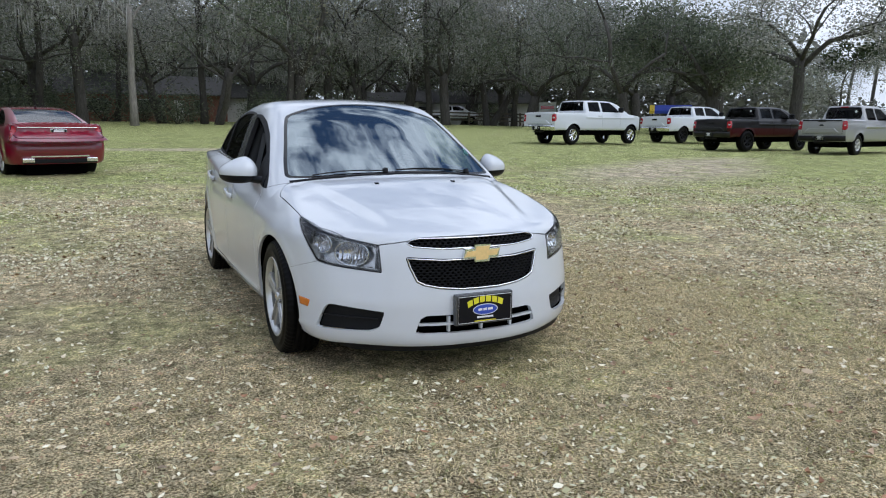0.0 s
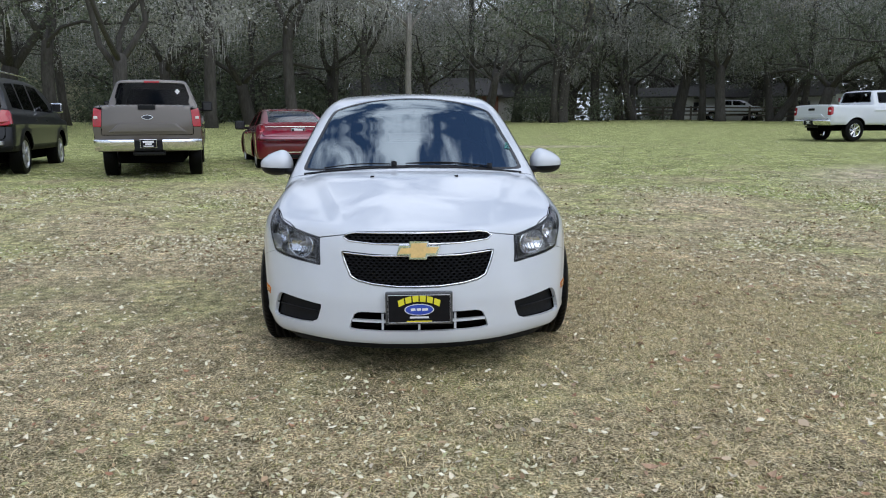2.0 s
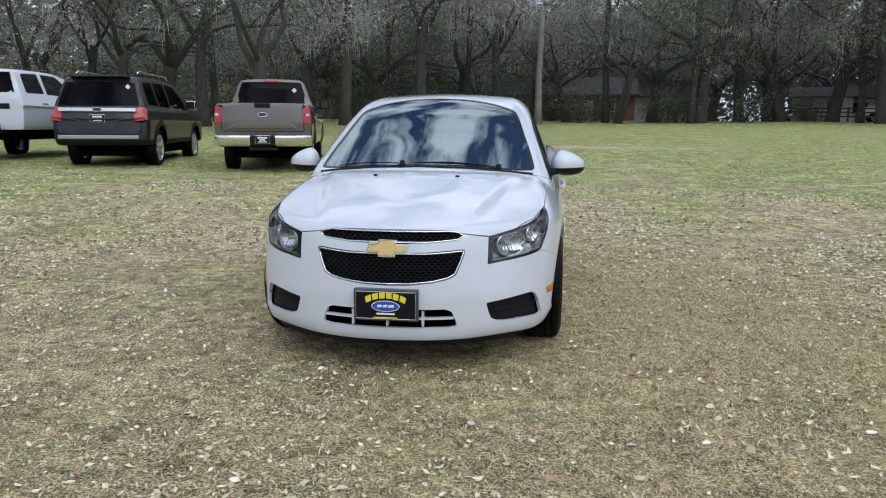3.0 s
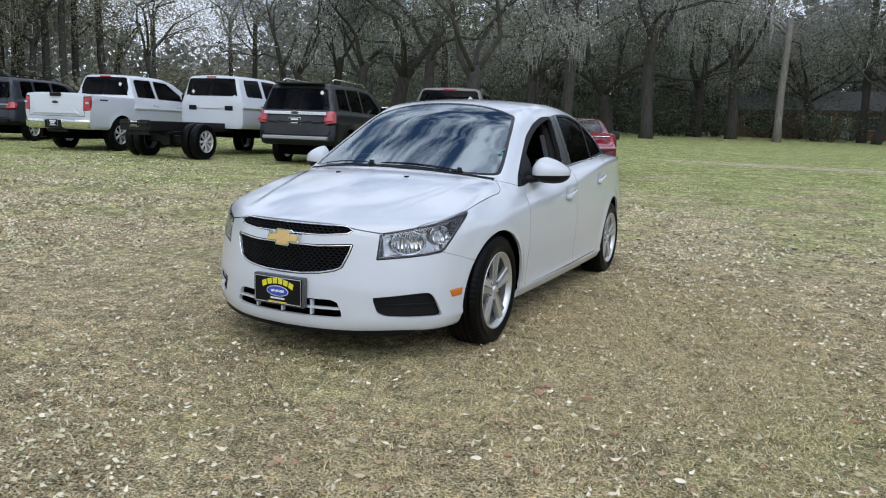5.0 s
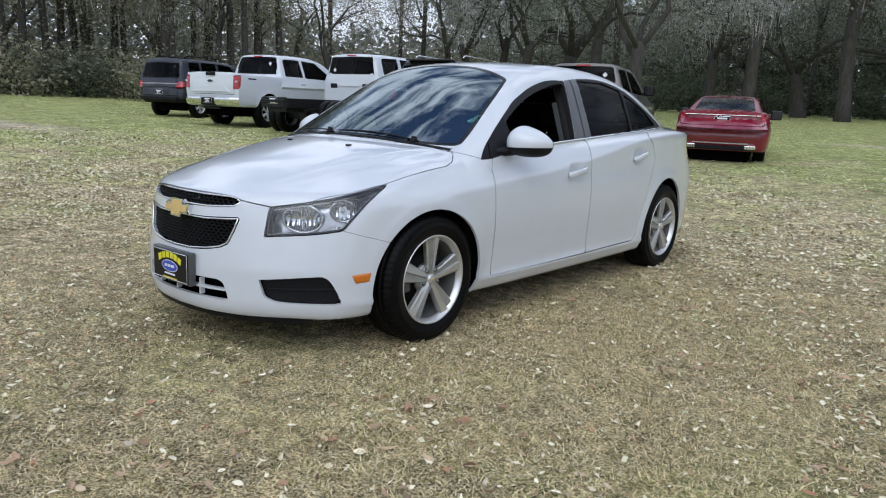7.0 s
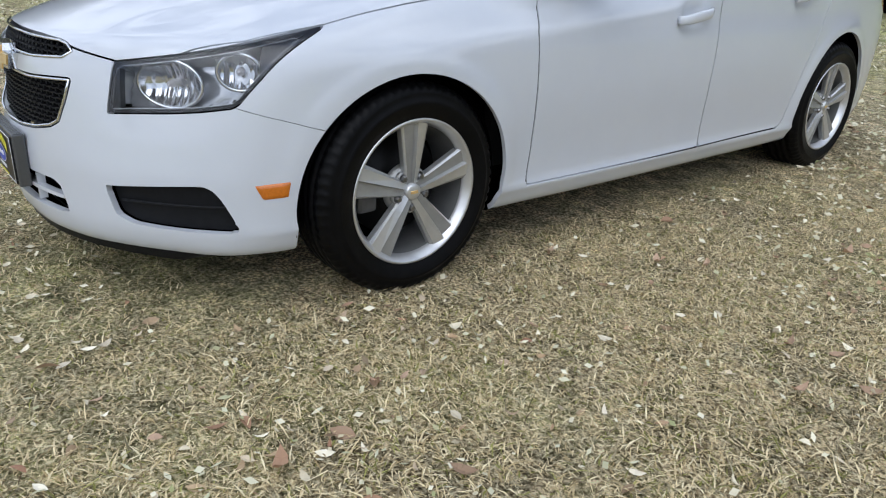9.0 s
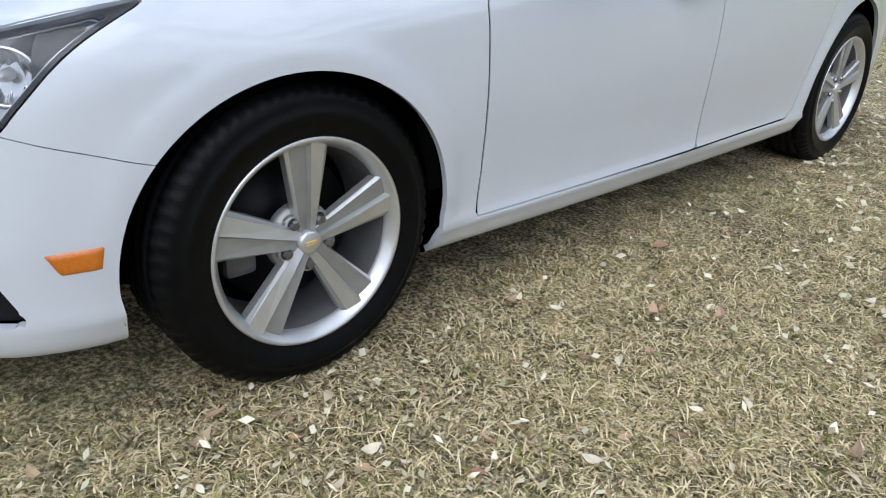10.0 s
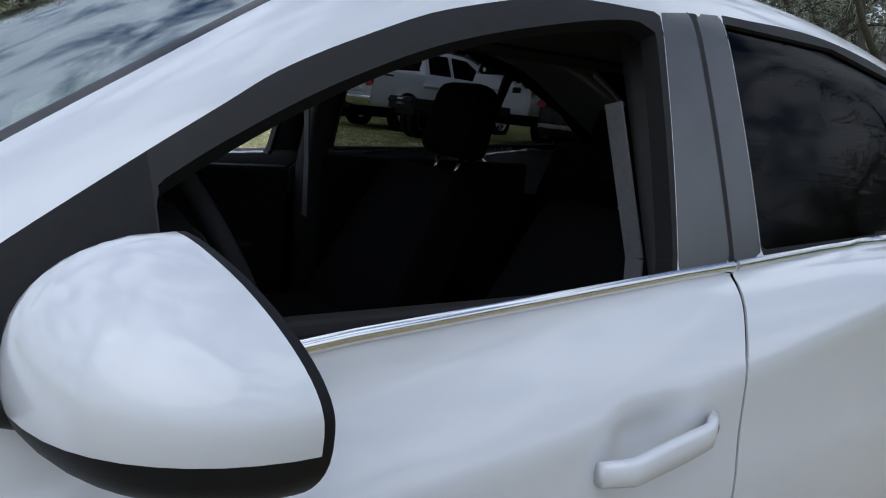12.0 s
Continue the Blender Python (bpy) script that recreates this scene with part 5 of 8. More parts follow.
        pts = [Vector(p) for p in bt]
        res = []
        for i, p in enumerate(pts):
            a, b = pts[i - 1], pts[(i + 1) % len(pts)]
            n1 = Vector(((p - a).y, -(p - a).x)).normalized()
            n2 = Vector(((b - p).y, -(b - p).x)).normalized()
            res.append(p + (n1 + n2) * grow)
        base = sedan_y(0.0, 0.645)
        for depth in (y_off, 0.012):
            for p in res:
                x, z = p.x, c[1] + p.y
                fv.append((x, base + 0.35 * x * x - 0.5 * (z - 0.645) * -0.15 + depth, z))
        n = len(res)
        ff = [tuple(range(n))[::-1]] + [((i + 1) % n, i, i + n, (i + 1) % n + n) for i in range(n)]
        bm = bmesh.new()
        vs = [bm.verts.new(p) for p in fv]
        for q in ff:
            bm.faces.new([vs[i] for i in q])
        bmesh.ops.recalc_face_normals(bm, faces=bm.faces[:])
        return part(name, bm, m, parent, lab)
    badge = bow(1, 0.0045, -0.022, "front_badge", CHROME, car, "gold badge with a chrome edge")
    bow(1, -0.0035, -0.025, "badge_inlay", GOLD, badge)
    # front plate
    py = sedan_y(0, 0.40) - 0.012
    plate = part("number_plate", box_bm(-0.160, 0.160, py - 0.014, py + 0.02, 0.292, 0.449, 0.006), GREYPILLAR, car, "dealer plate in a grey metal holder")
    part("plate_face", box_bm(-0.151, 0.151, py - 0.019, py - 0.010, 0.300, 0.441, 0.004), PLATEBLACK, plate)
    ring = [(-0.147, 0.304), (0.147, 0.304), (0.147, 0.437), (-0.147, 0.437)]
    part("plate_border", mesh_of("plate_border", *tube([(x, py - 0.019, z) for x, z in ring], 0.0016, 5, True), WHITEPRINT), None, plate)
    fv, ff = [], []
    for k in range(6):
        xa, xb = -0.099 + 0.033 * k + 0.003, -0.099 + 0.033 * (k + 1) - 0.003
        b = len(fv)
        for x in (xa, xb):
            low_ = 0.379 + 0.027 * (1 - (x / 0.10) ** 2)
            for dz in (0.0, 0.030):
                fv.append((x * (1 + dz * 2), py - 0.0205, low_ + dz))
        ff.append((b, b + 2, b + 3, b + 1))
    part("plate_arc", mesh_of("plate_arc", fv, ff, YELLOW, True), None, plate)
    for name, rx, rz, dy, m in (("plate_oval_edge", 0.070, 0.028, 0.0210, WHITEPRINT), ("plate_oval", 0.066, 0.0245, 0.0218, BLUE)):
        ev = [(rx * math.cos(a), py - dy, 0.367 + rz * math.sin(a)) for a in np.linspace(0, 2 * math.pi, 32, endpoint=False)]
        part(name, mesh_of(name, ev, [tuple(range(32))], m, True), None, plate)
    fv, ff = [], []
    for x0, x1 in ((-0.040, -0.018), (-0.012, 0.008), (0.014, 0.042)):
        bar(fv, ff, (x0, py - 0.0225, 0.367), (x1, py - 0.0225, 0.369), 0.001, 0.012)
    part("plate_script", mesh_of("plate_script", fv, ff, WHITEPRINT, True), None, plate)
    fv, ff = [], []
    bar(fv, ff, (-0.045, py - 0.0205, 0.329), (0.045, py - 0.0205, 0.329), 0.001, 0.009)
    part("plate_line", mesh_of("plate_line", fv, ff, WHITEPRINT, True), None, plate)
    fv, ff = [], []
    bar(fv, ff, (-0.06, py - 0.0205, 0.310), (0.06, py - 0.0205, 0.310), 0.001, 0.005)
    part("plate_line", mesh_of("plate_line", fv, ff, YELLOW, True), None, plate)
    # wipers and washer jets
    def hood_z(x, y):
        return 0.5 + sedan_z(x, y)

    for x0, x1 in ((0.47, -0.05), (-0.12, -0.55)):
        pts = []
        for k in range(12):
            q = k / 11
            x = x0 + (x1 - x0) * q
            y = 0.176 + 0.36 * x * x + 0.012 * math.sin(math.pi * q) + 0.006 * q
            pts.append((x, y, hood_z(x, y) + 0.006 + 0.002 * math.sin(math.pi * q)))
        wiper = part("wiper", mesh_of("wiper", *tube(pts, 0.0036, 6), PLASTIC), None, car, "black wiper arm and blade")
        blade = [(x + 0.02, y + 0.014, z - 0.004) for x, y, z in pts]
        part("blade", mesh_of("blade", *tube(blade, 0.0028, 5), RUBBERSEAL), None, wiper)
        part("wiper_pivot", mesh_of("wiper_pivot", *tube([(x0, 0.165 + 0.36 * x0 * x0, hood_z(x0, 0.165 + 0.36 * x0 * x0) - 0.012), (x0, 0.18 + 0.36 * x0 * x0, hood_z(x0, 0.18 + 0.36 * x0 * x0) + 0.018)], 0.017, 10), PLASTIC), None, wiper)
    for x in (-0.245, 0.245):
        z = hood_z(x, -0.01)
        part("washer_jet", box_bm(x - 0.011, x + 0.011, -0.022, 0.004, z - 0.004, z + 0.007, 0.003), PLASTIC, car)
    # cowl
    fv, ff = [], []
    for x in np.linspace(-0.68, 0.68, 25):
        y = 0.135 + 0.36 * x * x
        for dy, dz in ((0.004, -0.03), (0.012, -0.004), (0.03, -0.002)):
            fv.append((x, y + dy, hood_z(x, y + 0.03) + dz + 0.002))
    for i in range(24):
        for j in range(2):
            a = i * 3 + j
            ff.append((a, a + 3, a + 4, a + 1))
    part("cowl", mesh_of("cowl", fv, ff, PLASTIC), None, car)
    # wheels
    for sx in (1, -1):
        for y, st in ((0.016, 0.0), (2.712, 0.0)):
            wheel_parts(car, sx * 0.753, y, 0.313, 0.325, 0.222, 0.225, sx, 5, radians(90), detailed=True, steer=st)
    # cabin
    cabin_floor = part("cabin_floor", box_bm(-0.72, 0.72, 0.3, 2.95, 0.25, 0.30, 0.01), SHADELINER, car)
    for sx in (1, -1):
        seat = part("front_seat", box_bm(sx * 0.37 - 0.25, sx * 0.37 + 0.25, 1.02, 1.60, 0.40, 0.58, 0.06, 3), BLACKCLOTH, car, "black cloth front seat")
        bm = box_bm(-0.24, 0.24, -0.06, 0.06, 0.0, 0.54, 0.055, 3)
        for w in bm.verts:
            # narrower shoulders and side bolsters
            w.co.x *= 1 - 0.22 * max(0, (w.co.z - 0.25) / 0.29) ** 2
            w.co.y -= 0.05 * (abs(w.co.x) / 0.24) ** 3 * (w.co.y < 0)
        bmesh.ops.transform(bm, matrix=pose(sx * 0.37, 1.55, 0.50, -27), verts=bm.verts)
        part("backrest", bm, BLACKCLOTH, seat)
        bm = box_bm(-0.125, 0.125, -0.05, 0.05, -0.11, 0.11, 0.05, 4)
        for w in bm.verts:
            w.co.x *= 1 - 0.18 * max(0, w.co.z / 0.11) ** 2
        bmesh.ops.transform(bm, matrix=pose(sx * 0.37, 1.85, 1.135, -14), verts=bm.verts)
        part("headrest", bm, BLACKCLOTH, seat)
        for dx in (-0.055, 0.055):
            part("headrest_post", mesh_of("headrest_post", *tube([(sx * 0.37 + dx, 1.80, 0.96), (sx * 0.37 + dx, 1.835, 1.05)], 0.006, 8), CHROME), None, seat)
    bench = part("rear_seat", box_bm(-0.66, 0.66, 2.0, 2.5, 0.42, 0.62, 0.06, 3), BLACKCLOTH, car, "black cloth rear bench")
    bm = box_bm(-0.66, 0.66, -0.07, 0.07, 0.0, 0.56, 0.05, 3)
    bmesh.ops.transform(bm, matrix=pose(0, 2.36, 0.55, -22), verts=bm.verts)
    part("backrest", bm, BLACKCLOTH, bench)
    for x in (-0.36, 0.36):
        bm = box_bm(-0.15, 0.15, -0.045, 0.045, -0.07, 0.08, 0.04, 3)
        bmesh.ops.transform(bm, matrix=pose(x * 0.94, 2.55, 1.14, -14), verts=bm.verts)
        part("headrest", bm, BLACKCLOTH, bench)
    for sx in (1, -1):
        for y0, y1, zt in ((0.42, 1.46, 0.945), (1.56, 2.42, 0.985)):
            card = part("door_card", box_bm(sx * 0.715 - 0.02, sx * 0.715 + 0.02, y0, y1, 0.30, zt, 0.012), DASH, car)
            part("armrest", box_bm(sx * 0.67 - 0.045, sx * 0.67 + 0.045, y0 + 0.30, y1 - 0.12, 0.66, 0.72, 0.02), DASH, card)
    bm = box_bm(-0.70, 0.70, 0.30, 0.78, 0.62, 0.925, 0.06, 3)
    part("dashboard", bm, DASH, car)
    part("parcel_shelf", box_bm(-0.60, 0.60, 2.72, 3.0, 0.98, 1.0, 0.008), DASH, car)
    ring = [(0.37 + 0.185 * math.cos(a), 0.865 - 0.185 * math.sin(a) * 0.46, 0.965 + 0.185 * math.sin(a) * 0.88) for a in np.linspace(0, 2 * math.pi, 30, endpoint=False)]
    wheel_ = part("steering_wheel", mesh_of("steering_wheel", *tube(ring, 0.015, 10, True), DASH), None, car, "black steering wheel with a grey spoke")
    part("wheel_boss", mesh_of("wheel_boss", *tube([(0.37, 0.865, 0.965), (0.37, 0.74, 0.89)], 0.055, 14), DASH), None, wheel_)
    for a in (radians(-8), radians(188), radians(270)):
        part("wheel_spoke", mesh_of("wheel_spoke", *tube([(0.37, 0.86, 0.965), (0.37 + 0.175 * math.cos(a), 0.865 - 0.175 * math.sin(a) * 0.46, 0.965 + 0.175 * math.sin(a) * 0.88)], 0.014, 8), GREYPILLAR), None, wheel_)
    for sx in (1, -1):
        part("inner_pillar", mesh_of("inner_pillar", *tube([(sx * 0.70, 1.53, 0.45), (sx * 0.70, 1.53, 0.95), (sx * 0.61, 1.53, 1.20), (sx * 0.55, 1.54, 1.34)], 0.045, 10), PILLARTRIM), None, car)
        fv, ff = [], []
        for (xa, ya, za), (xb, yb, zb) in (((0.585, 1.452, 1.21), (0.64, 1.492, 0.97)), ((0.64, 1.492, 0.97), (0.65, 1.50, 0.80))):
            bar(fv, ff, (sx * xa, ya, za), (sx * xb, yb, zb), 0.034, 0.004)
        part("seat_belt", mesh_of("seat_belt", fv, ff, LIGHTCLOTH, True), None, car, "pale grey seat-belt webbing")
    v, t = cast(lambda p: np.maximum(car_cabin(p) + 0.035, 1.33 - p[..., 2]), (0.9, 1.36), (2.2, 1.36), 24, 10, 16, -40, 1.2)
    part("headlining", mesh_of("headlining", *both(v, t), GREYPRINT), None, car)
    part("inner_mirror", box_bm(-0.11, 0.11, 0.80, 0.83, 1.24, 1.30, 0.02), PLASTIC, car)
    # unreadable pale writing on the glass
    fv, ff = [], []
    for k in range(10):
        q = k / 9
        ends = []
        for (xa, ya), (xb, yb) in (((0.603, 0.540), (0.619, 0.604)), ((0.638, 0.546), (0.634, 0.616))):
            x, y = xa + (xb - xa) * q, ya + (yb - ya) * q
            ends.append((x, y, hood_z(x, y) + 0.0015))
        bar(fv, ff, ends[0], ends[1], 0.0042, 0.001)
    part("glass_writing", mesh_of("glass_writing", fv, ff, GRASSSTICKER, True), None, car, "pale teal writing on the windscreen")
    return car


sedan = build_sedan()

# ---- ground ----
def ground_z(x, y):
    """Height of the lawn: level round the sedan, rising gently behind it."""
    r = np.hypot(x, y - 1.3)
    slope = lerp(x / np.maximum(r, 0.1), (-1.0, 0.3, 0.58, 0.70, 0.76, 0.85, 1.0), (0.026, 0.026, 0.0204, 0.0138, 0.0095, 0.007, 0.005))
    slope = slope * step(y + 0.4 * np.maximum(-x, 0), -5.0, 5.0)
    rise = np.where(r < 4.8, np.maximum(r - 2.8, 0) ** 2 / 4.0, r - 3.8)
    return slope * 1.06 * np.minimum(rise, 60.0)


def build_ground():
    def axis(lo, hi):
        s = np.linspace(-1, 1, 150)
        return np.sign(s) * (np.abs(s) * 30 + np.abs(s) ** 7 * 870)
    xs, ys = axis(0, 0), axis(0, 0) + 4
    gx, gy = np.meshgrid(xs, ys, indexing="ij")
    gz = ground_z(gx, gy)
    v = np.stack((gx.ravel(), gy.ravel(), gz.ravel()), 1)
    n = len(ys)
    q = np.arange(len(v)).reshape(len(xs), n)
    f = np.stack((q[:-1, :-1].ravel(), q[1:, :-1].ravel(), q[1:, 1:].ravel(), q[:-1, 1:].ravel()), 1)
    me = quick_mesh("ground", v, f, 4, LAWN, flat=False)
    return tagged(part("ground", me, LAWN), "dry winter lawn of straw and green grass", "ground", kind="structure")


ground = build_ground()

# ---- the other parked vehicles: tail at y = 0, nose towards +y ----
def vehicle_dist(s):
    hw = s["width"] / 2

    def body(p):
        x, y, z = np.abs(p[..., 0]), p[..., 1], p[..., 2]
        half = hw + lerp(z, (s["low"] - 0.1, s["low"], s["low"] + 0.12, s["mid"], s["mid"] + 0.25, s["mid"] + 0.6), (-0.16, -0.07, -0.015, 0.0, -0.012, -0.09))
        for wy in (s["rear"], s["rear"] + s["base"]):
            d = np.hypot(y - wy, z - s["wheel"])
            half = half + 0.022 * np.exp(-((d - s["wheel"] * 1.16) / 0.06) ** 2)
        side = (x - half) * 0.95
        tail = (lerp(z, *s["tail"]) + s.get("round", 0.10) * (x / hw) ** 4 - y) * 0.97
        nose = (y - (s["length"] - 0.28 * (x / hw) ** 2.5)) * 0.9
        top = (z - lerp(y, *s["deck"]) + 0.03 * (x / hw) ** 2) * 0.97
        f = smax(side, tail, s.get("edge", 0.07))
        f = smax(f, nose, 0.15)
        f = smax(f, top, s.get("edge", 0.07) * 0.8)
        return smax(f, s["low"] - z, 0.04)

    def cabin(p):
        x, y, z = np.abs(p[..., 0]), p[..., 1], p[..., 2]
        zb = s["belt"]
        half = s["cab"][0] - (s["cab"][0] - s["cab"][1]) * (z - zb) / (s["height"] - zb)
        ye = y - s.get("bow", 0.10) * x * x
        roof = (z - lerp(ye, *s["roof"]) + 0.05 * x * x) * s.get("ease", 0.9)
        back = (s["back"][0] + s["back"][1] * (z - zb) + 0.05 * x * x - y) * 0.95
        f = smax((x - half) * 0.95, roof, 0.09)
        return np.maximum(smax(f, back, 0.06), zb - 0.25 - z)

    def dist(p):
        return np.minimum(body(p), cabin(p)) if s.get("cabin", True) else body(p)
    return dist


def build_vehicle(name, label, category, s, paint, m, group=""):
    car = tagged(new(name), label, category, group)
    dist = vehicle_dist(s)
    mid = s["low"] + 0.42
    v, t = cast(dist, (s.get("axis", 0.55), mid), (s["length"] - 0.7, mid), int(s["length"] / 0.045), 18, 64, -86)
    # stretched faces stay crisp
    def grab(fn, gap=0.0):
        nonlocal v, t
        v, ins, rest = split(v, t, fn(v[:, 0], v[:, 1], v[:, 2]) + gap / 2)
        if gap:
            v, _, rest = split(v, rest, fn(v[:, 0], v[:, 1], v[:, 2]) - gap / 2)
        t = rest
        return v, ins

    def show(nm, va, ta, mt, lab="", two=True, inset=0.0, rim=0.012):
        obs = []
        if two == "joined":
            sets = [both(va, ta)]
        else:
            sets = [(va, ta), flipped(va, ta)]
        for q in sets:
            if len(q[1]):
                ob = skin(nm, *q, mt, car, dist, rim, lab, inset)
                ob.data.set_sharp_from_angle(angle=radians(32))
                obs.append(ob)
        return obs

    flank = lambda poly, r=0.0: (lambda x, y, z: np.where(x > s["width"] * 0.24, poly_dist(y, z, poly, r), 1.0))
    behind = lambda poly, y0, r=0.0: (lambda x, y, z: np.where(y < y0, poly_dist(x, z, poly, r), 1.0))
    for wy in (s["rear"], s["rear"] + s["base"]):
        r = s["wheel"] * 1.16
        grab(lambda x, y, z: np.where(x > 0.45, np.where(z > s["wheel"], np.hypot(y - wy, z - s["wheel"]), np.abs(y - wy)) - r, 1.0))
    a, b = grab(lambda x, y, z: z - s["low"] - 0.012)
    show("underbody", a, b, SHADELINER, two="joined", rim=0)
    if s.get("cladding"):
        a, b = grab(lambda x, y, z: np.where(z < s["cladding"], z - s["cladding"], 1.0))
        show("cladding", a, b, PLASTIC, "black plastic lower cladding", two="joined")
    for poly in s.get("side_glass", ()):
        a, b = grab(flank(poly, 0.012))
        show("side_window", a, b, s.get("tint", GLASSDARK), "tinted side glass", inset=0.008, rim=0)
    for poly in s.get("side_trim", ()):
        a, b = grab(flank(poly, 0.012))
        show("window_surround", a, b, RUBBERSEAL)
    if "back_glass" in s:
        a, b = grab(behind(s["back_glass"], s["back_max"], 0.015))
        show("rear_window", a, b, s.get("back_tint", GLASSDARK), "tinted rear window", two="joined", inset=0.006, rim=0)
    if "screen" in s:
        a, b = grab(lambda x, y, z: np.where(z > s["belt"] - 0.02, poly_dist(x, y, s["screen"], 0.01), 1.0))
        show("windscreen", a, b, GLASSMID, two="joined", inset=0.006, rim=0)
    a, b = grab(lambda x, y, z: np.where(y < 1.1, poly_dist(x + y, z, s["lamp"], 0.008), 1.0), 0.008)
    lamps = show("tail_lamp", a, b, REDLENS, "red tail lamp with a pale reversing lens")
    if "lamp_white" in s:
        for ob, sg in zip(lamps, (1, -1)):
            x0, x1, z0, z1 = s["lamp_white"]
            part("reversing_lens", box_bm(min(sg * x0, sg * x1), max(sg * x0, sg * x1), s["lamp_y"] - 0.012, s["lamp_y"] + 0.05, z0, z1, 0.006), WHITELENS, ob)
    if "gate" in s:
        a, b = grab(behind(s["gate"], 0.45, 0.02), 0.012)
        gate = show("tailgate", a, b, s.get("gate_paint", paint), two="joined")
        if "gate_band" in s:
            z0, z1, bm_ = s["gate_band"]
            part("gate_band", box_bm(-s["width"] * 0.40, s["width"] * 0.40, s["tail_y"] - 0.012, s["tail_y"] + 0.04, z0, z1, 0.008), bm_, gate[0])
        if s.get("oval"):
            zz = s["oval"]
            for rx, rz, d, mt in ((0.105, 0.043, 0.012, CHROME), (0.094, 0.034, 0.018, SLATE)):
                pts = [(rx * math.cos(q), s["tail_y"] - d, zz + rz * math.sin(q)) for q in np.linspace(0, 2 * math.pi, 24, endpoint=False)]
                part("maker_oval", mesh_of("maker_oval", pts + [(x, y + 0.03, z) for x, y, z in pts], [tuple(range(24))] + [(i, (i + 1) % 24, (i + 1) % 24 + 24, i + 24) for i in range(24)], mt, True), None, gate[0])
        if s.get("gate_handle"):
            zz = s["gate_handle"]
            part("gate_handle", box_bm(-0.16, 0.16, s["tail_y"] - 0.02, s["tail_y"] + 0.03, zz - 0.05, zz + 0.035, 0.015), PLASTIC, gate[0])
        if "gate_press" in s:
            z0, z1 = s["gate_press"]
            pv = []
            for y, q in ((s["tail_y"] + 0.03, 1.06), (s["tail_y"] - 0.014, 1.0), (s["tail_y"] - 0.020, 0.94)):
                mid_, hz = (z0 + z1) / 2, (z1 - z0) / 2 * q
                pv += [(-0.70 * q, y, mid_ - hz), (0.70 * q, y, mid_ - hz), (0.52 * q, y, mid_ + hz), (-0.52 * q, y, mid_ + hz)]
            pf = [(4 * k + i, 4 * k + (i + 1) % 4, 4 * k + 4 + (i + 1) % 4, 4 * k + 4 + i) for k in (0, 1) for i in range(4)] + [(8, 9, 10, 11)]
            part("gate_press", mesh_of("gate_press", pv, pf, s.get("gate_paint", paint), True), None, gate[0])
    for line in s.get("seams", ()):
        f = np.where(v[:, 0] > s["width"] * 0.24, line_dist(v[:, 1], v[:, 2], line) - 0.006, 1.0)
        v, _, t = split(v, t, f)
    if "lower_paint" in s:
        zz, mt = s["lower_paint"]
        a, b = grab(lambda x, y, z: z - zz)
        show("lower_body", a, b, mt, two="joined")
    show("body", v, t, paint, two="joined", rim=0.02)
    # near-black block for the shaded inside behind the seams and under the glass
    hw = s["width"] / 2
    part("inner_lining", box_bm(-hw + 0.10, hw - 0.10, s.get("lining", 0.22), s["length"] - 0.5, s["low"] + 0.06, s["belt"] - 0.14, 0.05), SHADELINER, car)
    for sg in (1, -1):
        for wy in (s["rear"], s["rear"] + s["base"]):
            wv, wf = lathe([(s["wheel"] * 1.17, hw - 0.07), (s["wheel"] * 1.17, hw - 0.42), (0.0, hw - 0.42)], 24)
            wv = [(sg * x, y + wy, max(z + s["wheel"], s["low"])) for x, y, z in wv]
            part("wheel_well", mesh_of("wheel_well", wv, wf, SHADELINER), None, car)
            wheel_parts(car, sg * (hw - 0.02 - s["tyre_w"] / 2 - s.get("tuck", 0.02)), wy, s["wheel"] - 0.008, s["wheel"], s["rim"], s["tyre_w"], sg, s.get("spokes", 6), radians(90), s.get("alloy", ALLOY), s.get("alloy_dark", ALLOYGREY))
    if "seats" in s:
        for x in (-0.42, 0.42):
            for y in s["seats"]:
                part("headrest", box_bm(x - 0.14, x + 0.14, y - 0.05, y + 0.06, s["belt"] - 0.05, s["belt"] + 0.22, 0.04), BLACKCLOTH, car)
    if "bumper" in s:
        x1, z0, z1, mt = s["bumper"]
        for sg in (1, -1):
            fv, ff = [], []
            for k, q in enumerate(np.linspace(0.26, 1, 9)):
                x, y = x1 * q, -0.13 + 0.16 * max(0, (q - 0.70) / 0.30) ** 2
                for dy, z in ((0.10, z1), (0.01, z1), (0.0, z1 - 0.03), (0.012, (z0 + z1) / 2), (0.03, z0 + 0.03), (0.10, z0)):
                    fv.append((sg * x, y + dy, z))
            for i in range(8):
                for j in range(5):
                    k = i * 6 + j
                    ff.append((k, k + 1, k + 7, k + 6) if sg < 0 else (k + 6, k + 7, k + 1, k))
            part("rear_bumper", mesh_of("rear_bumper", fv, ff, mt), None, car, "bright bumper" if mt is CHROME else "")
        part("bumper_step", box_bm(-x1 * 0.27, x1 * 0.27, -0.10, 0.10, z0, z1 - 0.015, 0.02), PLASTIC, car)
        part("tow_bar", box_bm(-0.30, 0.30, 0.0, 0.12, z0 - 0.09, z0 - 0.02, 0.02), FRAMEBLACK, car)
    # one near-black block for frame, tank, spare wheel and the shade round them
    part("underframe", box_bm(-hw * 0.62, hw * 0.62, s.get("lining", 0.22) + 0.15, s["length"] - 0.6, s["low"] - 0.22, s["low"] + 0.08, 0.04), SHADELINER, car)
